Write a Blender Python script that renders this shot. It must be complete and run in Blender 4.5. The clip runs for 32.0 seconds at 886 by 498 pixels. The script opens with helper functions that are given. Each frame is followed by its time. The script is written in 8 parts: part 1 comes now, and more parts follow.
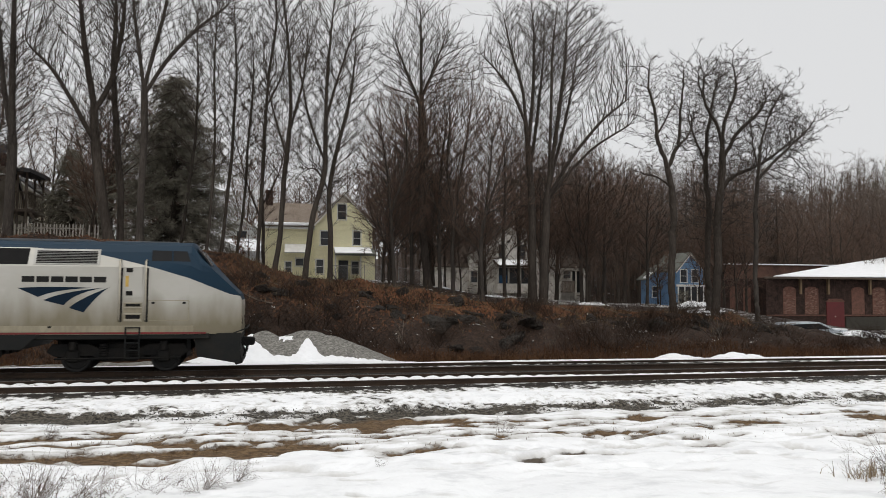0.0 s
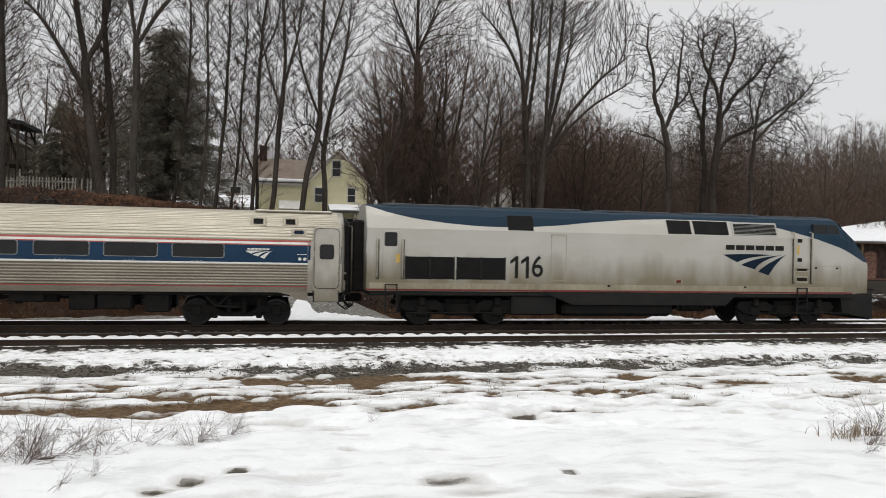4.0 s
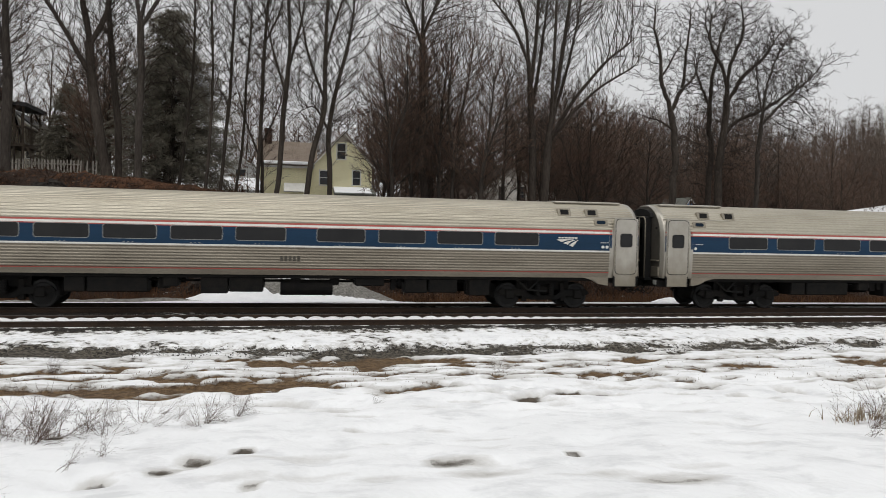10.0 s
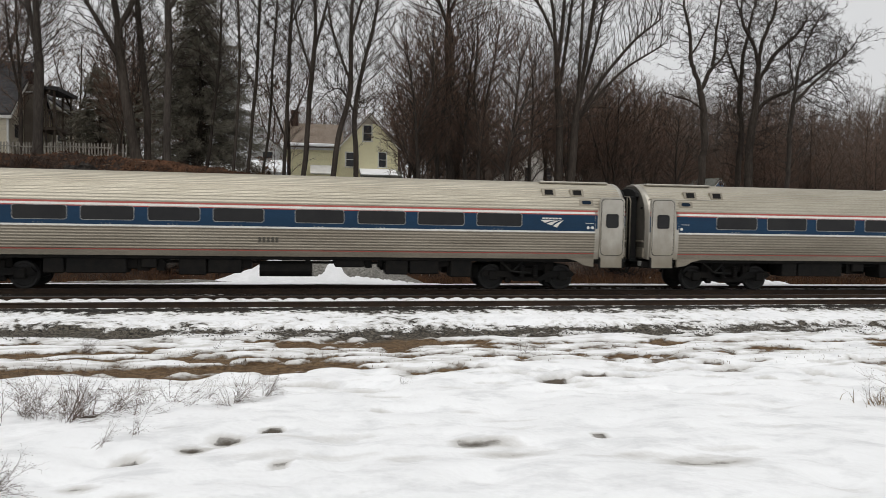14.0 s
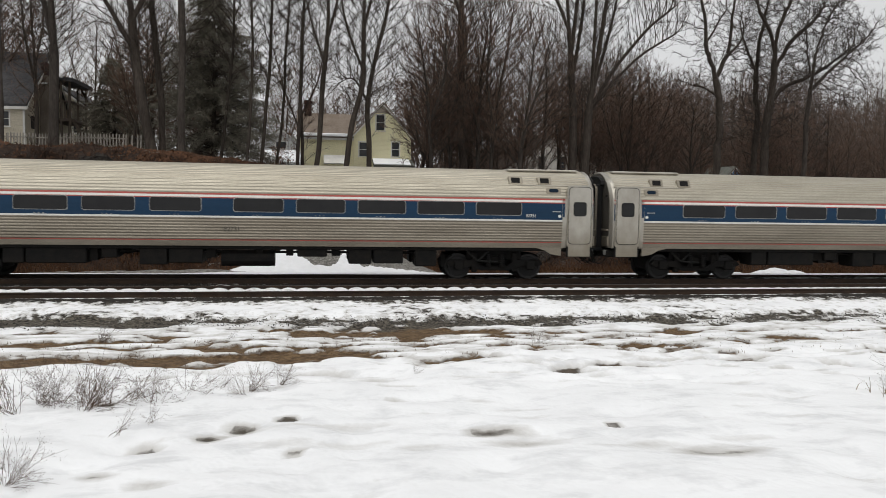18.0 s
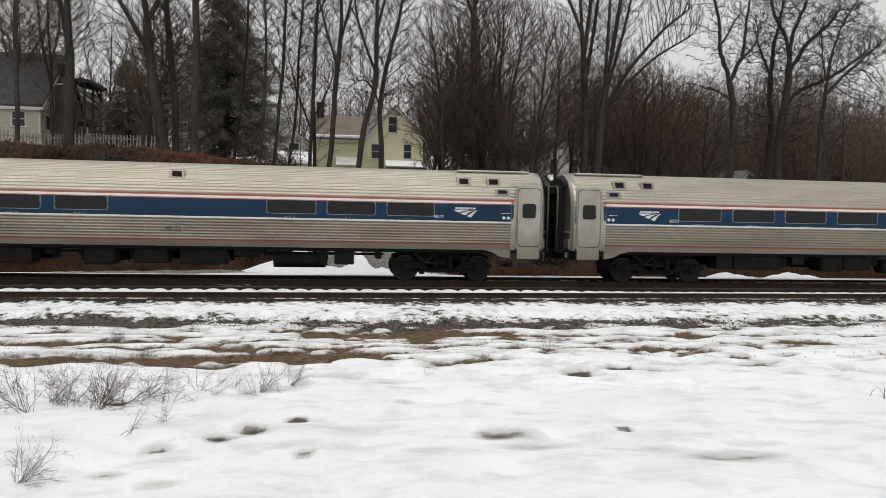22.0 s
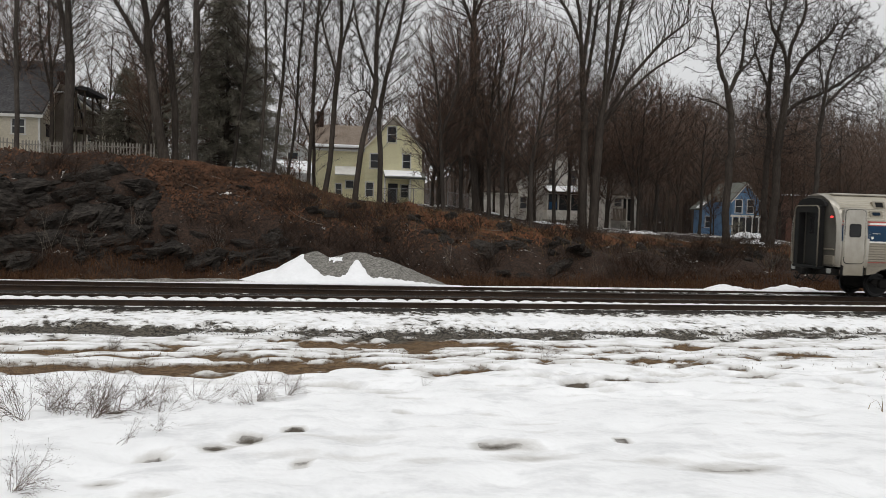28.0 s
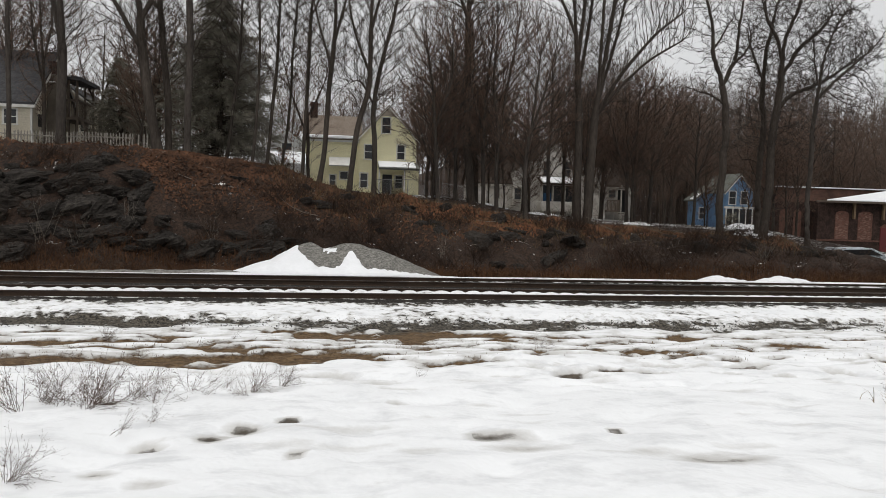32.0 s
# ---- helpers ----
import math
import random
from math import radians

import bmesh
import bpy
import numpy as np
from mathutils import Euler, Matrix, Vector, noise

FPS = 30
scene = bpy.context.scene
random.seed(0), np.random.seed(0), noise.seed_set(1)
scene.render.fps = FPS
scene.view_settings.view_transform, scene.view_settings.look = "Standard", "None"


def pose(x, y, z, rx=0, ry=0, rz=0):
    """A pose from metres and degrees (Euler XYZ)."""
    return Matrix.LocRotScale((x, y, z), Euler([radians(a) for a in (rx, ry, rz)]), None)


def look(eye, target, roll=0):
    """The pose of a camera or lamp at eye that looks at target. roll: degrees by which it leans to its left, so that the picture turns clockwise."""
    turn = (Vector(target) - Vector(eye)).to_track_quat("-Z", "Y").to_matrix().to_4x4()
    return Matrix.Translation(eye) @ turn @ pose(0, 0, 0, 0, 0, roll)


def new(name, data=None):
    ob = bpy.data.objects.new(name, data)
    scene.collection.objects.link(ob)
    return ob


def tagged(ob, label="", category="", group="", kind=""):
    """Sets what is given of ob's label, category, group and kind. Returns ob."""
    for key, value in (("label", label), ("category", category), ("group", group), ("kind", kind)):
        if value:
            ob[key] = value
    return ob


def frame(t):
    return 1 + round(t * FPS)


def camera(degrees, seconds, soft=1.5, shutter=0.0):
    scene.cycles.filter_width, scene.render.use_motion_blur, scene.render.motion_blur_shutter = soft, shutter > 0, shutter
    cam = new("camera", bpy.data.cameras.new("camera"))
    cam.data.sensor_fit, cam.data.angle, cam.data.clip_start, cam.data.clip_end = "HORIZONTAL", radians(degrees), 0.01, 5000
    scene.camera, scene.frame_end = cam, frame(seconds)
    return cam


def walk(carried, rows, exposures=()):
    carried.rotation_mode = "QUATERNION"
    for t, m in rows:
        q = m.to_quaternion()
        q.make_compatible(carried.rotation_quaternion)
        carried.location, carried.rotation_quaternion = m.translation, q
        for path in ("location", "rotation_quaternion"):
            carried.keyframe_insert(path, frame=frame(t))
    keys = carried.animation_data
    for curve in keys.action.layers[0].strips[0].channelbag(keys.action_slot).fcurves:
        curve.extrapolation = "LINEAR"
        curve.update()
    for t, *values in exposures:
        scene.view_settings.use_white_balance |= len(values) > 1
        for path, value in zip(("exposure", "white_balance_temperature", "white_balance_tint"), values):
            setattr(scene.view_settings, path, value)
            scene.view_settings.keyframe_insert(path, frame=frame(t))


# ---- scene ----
import itertools
# One place beside a double railway line. x runs along the rails, y away from the camera, z up from about the rail heads.
EYE = 2.69
FAR_RAIL, NEAR_RAIL = 26.82, 22.72          # near rails of the far and of the near track
GAUGE = 1.5
cam = camera(60.0, 32.0, soft=0.85, shutter=0.2)
# seconds, yaw, pitch, roll of a camera held by someone who stands still
TURNS = [
    (0.0, -11.68, 3.00, 0.40),
    (0.5, -11.92, 2.52, 0.36),
    (1.0, -11.67, 1.79, 0.67),
    (1.5, -11.48, 1.05, 0.80),
    (2.0, -11.56, 0.83, 0.89),
    (2.5, -11.86, 0.59, 0.97),
    (3.0, -12.01, 0.21, 1.02),
    (3.5, -12.03, -0.00, 1.10),
    (5.5, -12.71, -0.23, 1.08),
    (6.0, -12.78, -0.37, 1.09),
    (6.5, -12.74, -0.65, 1.01),
    (7.0, -12.65, -0.81, 1.02),
    (7.5, -12.59, -0.86, 1.08),
    (8.0, -12.55, -0.95, 1.10),
    (8.5, -12.39, -0.98, 1.10),
    (9.0, -12.20, -0.94, 1.19),
    (9.5, -12.06, -1.12, 1.24),
    (10.0, -11.80, -1.37, 1.24),
    (10.5, -11.52, -1.49, 1.22),
    (11.0, -11.13, -1.79, 1.26),
    (11.5, -10.73, -2.22, 1.15),
    (12.0, -10.61, -2.42, 0.99),
    (12.5, -10.62, -2.59, 0.95),
    (13.0, -10.51, -2.71, 0.96),
    (13.5, -10.22, -2.81, 1.09),
    (14.0, -9.88, -2.78, 1.09),
    (14.5, -9.62, -2.63, 1.20),
    (16.5, -9.66, -3.60, 1.18),
    (17.0, -9.15, -3.96, 1.09),
    (17.5, -8.94, -3.95, 1.04),
    (18.0, -8.90, -3.58, 0.92),
    (18.5, -9.18, -2.90, 0.69),
    (19.0, -9.22, -2.72, 0.77),
    (19.5, -8.79, -3.02, 0.95),
    (20.0, -8.18, -3.52, 1.06),
    (20.5, -8.12, -3.64, 1.05),
    (21.0, -8.27, -3.62, 1.06),
    (21.5, -8.22, -3.57, 1.10),
    (22.0, -8.05, -3.43, 1.26),
    (22.5, -8.11, -3.17, 1.39),
    (23.0, -8.26, -3.00, 1.51),
    (23.5, -8.42, -2.91, 1.73),
    (24.0, -8.50, -2.86, 1.93),
    (24.5, -8.15, -2.79, 2.09),
    (25.0, -7.84, -2.71, 2.12),
    (25.5, -7.76, -2.71, 2.02),
    (27.5, -8.22, -2.64, 1.70),
    (28.0, -8.15, -2.68, 1.63),
    (28.5, -8.02, -2.80, 1.62),
    (29.0, -7.92, -3.12, 1.53),
    (29.5, -8.39, -3.37, 1.53),
    (30.0, -8.72, -3.54, 1.40),
    (30.5, -8.85, -3.23, 1.42),
    (31.0, -8.83, -2.94, 1.57),
    (31.5, -8.70, -3.21, 1.68),
    (32.0, -8.59, -3.33, 1.70),
]
walk(cam, [(t, pose(0, 0, EYE, 0, 0, yaw) @ pose(0, 0, 0, 90 + pitch) @ pose(0, 0, 0, 0, 0, roll)) for t, yaw, pitch, roll in TURNS], [(0, 0.07), (8, 0.06), (9.2, 0.02), (10, -0.05), (10.8, 0.0), (13, -0.02), (32, -0.01)])
# seconds, metres along the line of the first coach's middle
RUN = [(0, -34.85), (1, -28.68), (2, -22.54), (3, -16.40), (4, -10.34), (5, -4.29), (6, 1.82), (7, 7.97), (8, 14.08), (9, 20.17), (10, 26.29), (11, 32.44), (12, 38.54), (13, 44.58), (14, 50.60), (15, 56.64), (16, 62.67), (17, 68.66), (18, 74.62), (19, 80.58), (20, 86.48), (21, 92.43), (22, 98.48), (23, 104.52), (24, 110.43), (25, 116.37), (26, 122.47), (27, 128.52), (27.5, 131.65), (28, 134.87), (29, 141.25), (30, 147.6), (31, 153.95), (32, 160.3)]
# ---- light: a bright overcast winter day ----
world = bpy.data.worlds.new("overcast")
scene.world = world
world.use_nodes = True
wn, wl = world.node_tree.nodes, world.node_tree.links
sky = wn.new("ShaderNodeTexSky")
sky.sky_type, sky.sun_disc = "NISHITA", False
sky.sun_elevation, sky.sun_rotation, sky.dust_density = radians(68), radians(202), 4.0
grey = wn.new("ShaderNodeHueSaturation")
grey.inputs["Saturation"].default_value = 0.10
grey.inputs["Value"].default_value = 0.10
veil = wn.new("ShaderNodeMix")
veil.data_type = "RGBA"
veil.inputs["Factor"].default_value = 0.86
veil.inputs["B"].default_value = (0.752, 0.758, 0.768, 1)
wl.new(sky.outputs["Color"], grey.inputs["Color"])
wl.new(grey.outputs["Color"], veil.inputs["A"])
wl.new(veil.outputs["Result"], wn["Background"].inputs["Color"])
wn["Background"].inputs["Strength"].default_value = 1.0
sun = new("sun", bpy.data.lights.new("sun", "SUN"))
sun.data.energy, sun.data.angle, sun.data.color = 1.25, radians(60), (1.0, 0.982, 0.945)
sun.matrix_world = look((0, 0, 60), (9, 22, 0))
scene.view_settings.exposure = 0.0


# ---- materials ----
def mat(name, color, rough=0.7, metal=0.0, second=None, scale=2.0, amount=0.5, fine=0.0, bump=0.0, bump_scale=40.0, stretch=(1, 1, 1), spread=0.0, spec=0.5, island=False):
    """Base colour with a second tone in large noise patches, fine grain, relief, and a shift from thing to thing."""
    m = bpy.data.materials.new(name)
    m.use_nodes = True
    n, l = m.node_tree.nodes, m.node_tree.links
    b = n["Principled BSDF"]
    b.inputs["Roughness"].default_value, b.inputs["Metallic"].default_value = rough, metal
    b.inputs["Specular IOR Level"].default_value = min(spec, 0.15) if rough >= 0.7 else spec
    co = n.new("ShaderNodeTexCoord")
    mp = n.new("ShaderNodeMapping")
    mp.inputs["Scale"].default_value = stretch
    l.new(co.outputs["Object"], mp.inputs["Vector"])
    no = n.new("ShaderNodeTexNoise")
    no.inputs["Scale"].default_value, no.inputs["Detail"].default_value, no.inputs["Roughness"].default_value = scale, 6, 0.62
    l.new(mp.outputs["Vector"], no.inputs["Vector"])
    ramp = n.new("ShaderNodeMapRange")
    ramp.inputs["From Min"].default_value, ramp.inputs["From Max"].default_value = 0.36, 0.64
    ramp.inputs["To Max"].default_value = amount
    l.new(no.outputs["Fac"], ramp.inputs["Value"])
    mix = n.new("ShaderNodeMix")
    mix.data_type = "RGBA"
    second = second or tuple(c * 0.7 for c in color)
    mix.inputs["A"].default_value, mix.inputs["B"].default_value = (*color, 1), (*second, 1)
    l.new(ramp.outputs["Result"], mix.inputs["Factor"])
    out = mix.outputs["Result"]
    if fine or spread:
        hs = n.new("ShaderNodeHueSaturation")
        l.new(out, hs.inputs["Color"])
        add = n.new("ShaderNodeMath")
        add.operation = "ADD"
        add.inputs[0].default_value = add.inputs[1].default_value = 0.5
        if fine:
            f = n.new("ShaderNodeTexNoise")
            f.inputs["Scale"].default_value, f.inputs["Detail"].default_value = bump_scale, 3
            l.new(mp.outputs["Vector"], f.inputs["Vector"])
            r = n.new("ShaderNodeMapRange")
            r.inputs["From Min"].default_value, r.inputs["From Max"].default_value = 0.3, 0.7
            r.inputs["To Min"].default_value, r.inputs["To Max"].default_value = 0.5 - fine, 0.5 + fine
            l.new(f.outputs["Fac"], r.inputs["Value"])
            l.new(r.outputs["Result"], add.inputs[0])
        if spread:
            oi = n.new("ShaderNodeNewGeometry" if island else "ShaderNodeObjectInfo")
            r = n.new("ShaderNodeMapRange")
            r.inputs["To Min"].default_value, r.inputs["To Max"].default_value = 0.5 - spread, 0.5 + spread
            l.new(oi.outputs["Random Per Island" if island else "Random"], r.inputs["Value"])
            l.new(r.outputs["Result"], add.inputs[1])
        l.new(add.outputs["Value"], hs.inputs["Value"])
        out = hs.outputs["Color"]
    l.new(out, b.inputs["Base Color"])
    if bump:
        f = n.new("ShaderNodeTexNoise")
        f.inputs["Scale"].default_value, f.inputs["Detail"].default_value = bump_scale, 5
        l.new(mp.outputs["Vector"], f.inputs["Vector"])
        bp = n.new("ShaderNodeBump")
        bp.inputs["Strength"].default_value, bp.inputs["Distance"].default_value = min(bump, 1), 0.03
        l.new(f.outputs["Fac"], bp.inputs["Height"])
        l.new(bp.outputs["Normal"], b.inputs["Normal"])
    return m


def glow(name, color, strength):
    m = mat(name, color, 0.3)
    b = m.node_tree.nodes["Principled BSDF"]
    b.inputs["Emission Color"].default_value, b.inputs["Emission Strength"].default_value = (*color, 1), strength
    return m


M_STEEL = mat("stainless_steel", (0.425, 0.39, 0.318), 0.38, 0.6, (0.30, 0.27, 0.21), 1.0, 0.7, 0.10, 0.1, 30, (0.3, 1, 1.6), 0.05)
# a darker tone of the roof's steel, for lower sides and end fittings
M_STEEL_LOW = mat("darker_stainless_side", (0.27, 0.24, 0.19), 0.45, 0.5, (0.175, 0.15, 0.115), 0.8, 0.8, 0.14, 0.1, 30, (0.35, 1, 2.2), 0.05)
M_STEEL_PLAIN = mat("brushed_door_steel", (0.46, 0.435, 0.385), 0.32, 0.6, (0.28, 0.255, 0.21), 1.6, 0.7, 0.0, 0, 20, (1, 1, 0.6))
M_SOOTY = mat("sooty_end_steel", (0.105, 0.096, 0.08), 0.6, 0.3, (0.05, 0.045, 0.038), 1.4, 0.8, 0.1, 0, 20, (1, 1, 0.5))
M_MARKER = glow("red_marker_lamp", (0.9, 0.03, 0.03), 2.5)
M_BLUE = mat("blue_band_paint", (0.009, 0.036, 0.078), 0.5, 0, (0.009, 0.028, 0.058), 0.8, 0.5, 0.08, 0, 20, (0.4, 1, 2), spec=0.18)
M_RED = mat("red_stripe_paint", (0.38, 0.065, 0.052), 0.5, 0, (0.27, 0.075, 0.052), 2, 0.6)
M_WHITE = mat("white_stripe_paint", (0.72, 0.71, 0.67), 0.45, 0, (0.55, 0.53, 0.47), 2, 0.5)
M_GLASS = mat("dark_window_glass", (0.012, 0.012, 0.013), 0.2, 0, (0.02, 0.02, 0.02), 1.5, 0.6, spec=0.25)
M_GASKET = mat("pale_window_gasket", (0.33, 0.33, 0.31), 0.5)
M_UNDER = mat("sooty_underframe", (0.008, 0.008, 0.008), 0.8, 0.0, (0.020, 0.017, 0.014), 3, 0.6, 0.2)
M_RUBBER = mat("black_rubber", (0.013, 0.013, 0.013), 0.8, 0, (0.024, 0.022, 0.02), 4, 0.5)
M_WHEEL = mat("oily_wheel_steel", (0.010, 0.010, 0.010), 0.6, 0.0, (0.020, 0.018, 0.016), 5, 0.6)
M_LOCO = mat("silver_locomotive_paint", (0.455, 0.44, 0.40), 0.42, 0.2, (0.385, 0.365, 0.315), 0.9, 0.6, 0.0, 0, 12, (0.6, 1, 1.2))
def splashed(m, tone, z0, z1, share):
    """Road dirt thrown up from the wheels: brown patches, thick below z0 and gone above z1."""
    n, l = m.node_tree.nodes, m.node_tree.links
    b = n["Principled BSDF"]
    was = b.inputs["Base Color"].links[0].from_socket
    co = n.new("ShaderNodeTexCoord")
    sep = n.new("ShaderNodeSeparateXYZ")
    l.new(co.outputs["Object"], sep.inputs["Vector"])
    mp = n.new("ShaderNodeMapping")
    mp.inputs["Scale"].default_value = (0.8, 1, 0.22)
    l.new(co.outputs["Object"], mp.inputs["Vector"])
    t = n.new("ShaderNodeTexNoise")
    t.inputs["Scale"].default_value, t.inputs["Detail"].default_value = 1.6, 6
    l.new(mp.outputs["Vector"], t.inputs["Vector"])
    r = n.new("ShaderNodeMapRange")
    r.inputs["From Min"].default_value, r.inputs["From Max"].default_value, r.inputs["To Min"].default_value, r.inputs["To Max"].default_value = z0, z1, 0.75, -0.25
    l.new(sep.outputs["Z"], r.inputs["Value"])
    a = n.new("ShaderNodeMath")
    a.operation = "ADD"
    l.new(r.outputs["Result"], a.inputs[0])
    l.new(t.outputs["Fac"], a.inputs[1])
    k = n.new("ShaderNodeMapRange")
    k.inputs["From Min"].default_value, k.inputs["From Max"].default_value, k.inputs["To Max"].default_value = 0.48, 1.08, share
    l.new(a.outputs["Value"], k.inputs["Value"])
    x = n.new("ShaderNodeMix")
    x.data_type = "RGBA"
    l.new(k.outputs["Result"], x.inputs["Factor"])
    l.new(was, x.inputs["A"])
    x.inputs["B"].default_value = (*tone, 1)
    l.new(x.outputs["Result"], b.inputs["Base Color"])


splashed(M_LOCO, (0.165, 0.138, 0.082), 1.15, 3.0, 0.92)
splashed(M_STEEL_PLAIN, (0.17, 0.14, 0.09), 0.8, 2.2, 0.6)
M_LOUVRE = mat("silver_louvre_paint", (0.42, 0.415, 0.39), 0.45, 0.2, (0.33, 0.31, 0.27), 1.5, 0.6)
M_GRIME = mat("grimy_silver_paint", (0.31, 0.275, 0.195), 0.6, 0.1, (0.21, 0.18, 0.12), 1.1, 0.8, 0.12, 0, 10, (1, 1, 0.35))
M_DKGREY = mat("dark_grey_paint", (0.015, 0.016, 0.016), 0.7, 0, (0.028, 0.025, 0.021), 1.5, 0.6, 0.1, spec=0.12)
M_NAVY = mat("dark_navy_lettering", (0.006, 0.016, 0.030), 0.55, spec=0.1)
M_LOCO_BLUE = mat("deep_blue_paint", (0.007, 0.026, 0.048), 0.5, 0, (0.010, 0.024, 0.040), 0.8, 0.5, 0, 0, 20, (0.4, 1, 2), spec=0.18)
M_BLACK = mat("black_opening", (0.008, 0.008, 0.008), 0.8, 0, (0.014, 0.013, 0.012), 3, 0.6)
M_YELLOW = mat("yellow_notice", (0.55, 0.36, 0.08), 0.5)
M_RAIL = mat("rusty_rail", (0.040, 0.029, 0.023), 0.7, 0.2, (0.07, 0.045, 0.03), 4, 0.6, 0.2)
M_RAILTOP = mat("worn_rail_head", (0.15, 0.14, 0.135), 0.4, 0.7, (0.07, 0.06, 0.055), 6, 0.7)
M_TIE = mat("creosoted_tie", (0.045, 0.035, 0.028), 0.9, 0, (0.075, 0.06, 0.05), 5, 0.6, 0.25, 0.4, 30, (0.4, 1, 1), 0.12)
M_SNOW = mat("old_snow", (0.81, 0.815, 0.83), 0.6, 0, (0.74, 0.745, 0.755), 1.5, 0.7, 0.02, 0.6, 7)
M_STONE = mat("ballast_stone", (0.085, 0.080, 0.072), 0.9, 0, (0.045, 0.042, 0.037), 6, 0.7, 0.3, 0.6, 14, spread=0.25, island=True)
M_ROCK = mat("dark_ledge_rock", (0.018, 0.0155, 0.0135), 0.85, 0, (0.048, 0.041, 0.035), 2.2, 0.9, 0.4, 1.0, 6, (1, 1, 1.8), 0.18)
M_ROCK.node_tree.nodes["Bump"].inputs["Distance"].default_value = 0.22
M_BARK = mat("dark_bark", (0.044, 0.036, 0.030), 0.95, 0, (0.078, 0.064, 0.053), 2.5, 0.7, 0.25, 0.8, 12, (1, 1, 0.25), 0.08)
M_BARK_PALE = mat("grey_bark", (0.050, 0.042, 0.036), 0.95, 0, (0.085, 0.072, 0.062), 2.5, 0.7, 0.25, 0.8, 12, (1, 1, 0.25))
M_TWIG = mat("reddish_twigs", (0.105, 0.068, 0.051), 0.95, 0, (0.150, 0.098, 0.072), 0.3, 0.8)
M_TWIG_FAR = mat("distant_woods", (0.088, 0.069, 0.058), 0.95, 0, (0.125, 0.096, 0.078), 0.05, 0.9, spread=0.2, island=True)
M_NEEDLE = mat("dark_needles", (0.135, 0.125, 0.098), 0.85, 0, (0.175, 0.155, 0.122), 0.6, 0.8, spread=0.25, island=True)
M_DRYGRASS = mat("dry_russet_grass", (0.105, 0.052, 0.026), 0.95, 0, (0.062, 0.034, 0.019), 0.5, 0.8, spread=0.25, island=True)
M_STRAW = mat("pale_straw", (0.165, 0.112, 0.062), 0.95, 0, (0.10, 0.066, 0.037), 0.9, 0.8, spread=0.25, island=True)
M_TUFT = mat("bleached_grass", (0.29, 0.225, 0.15), 0.95, 0, (0.18, 0.135, 0.09), 0.9, 0.8, spread=0.25, island=True)
M_LEAF = mat("fallen_oak_leaves", (0.100, 0.048, 0.026), 0.85, 0, (0.040, 0.023, 0.015), 0.7, 0.85, spread=0.3, island=True)
M_OAKLEAF = mat("dry_oak_leaves", (0.165, 0.072, 0.036), 0.85, 0, (0.085, 0.041, 0.023), 1.0, 0.85, spread=0.28, island=True)
M_SHRUB = mat("bare_shrub_twigs", (0.026, 0.018, 0.014), 0.95, 0, (0.052, 0.034, 0.024), 0.8, 0.7)
M_WEED = mat("grey_brown_weed_stalks", (0.075, 0.050, 0.038), 0.95, 0, (0.12, 0.084, 0.062), 2, 0.6)


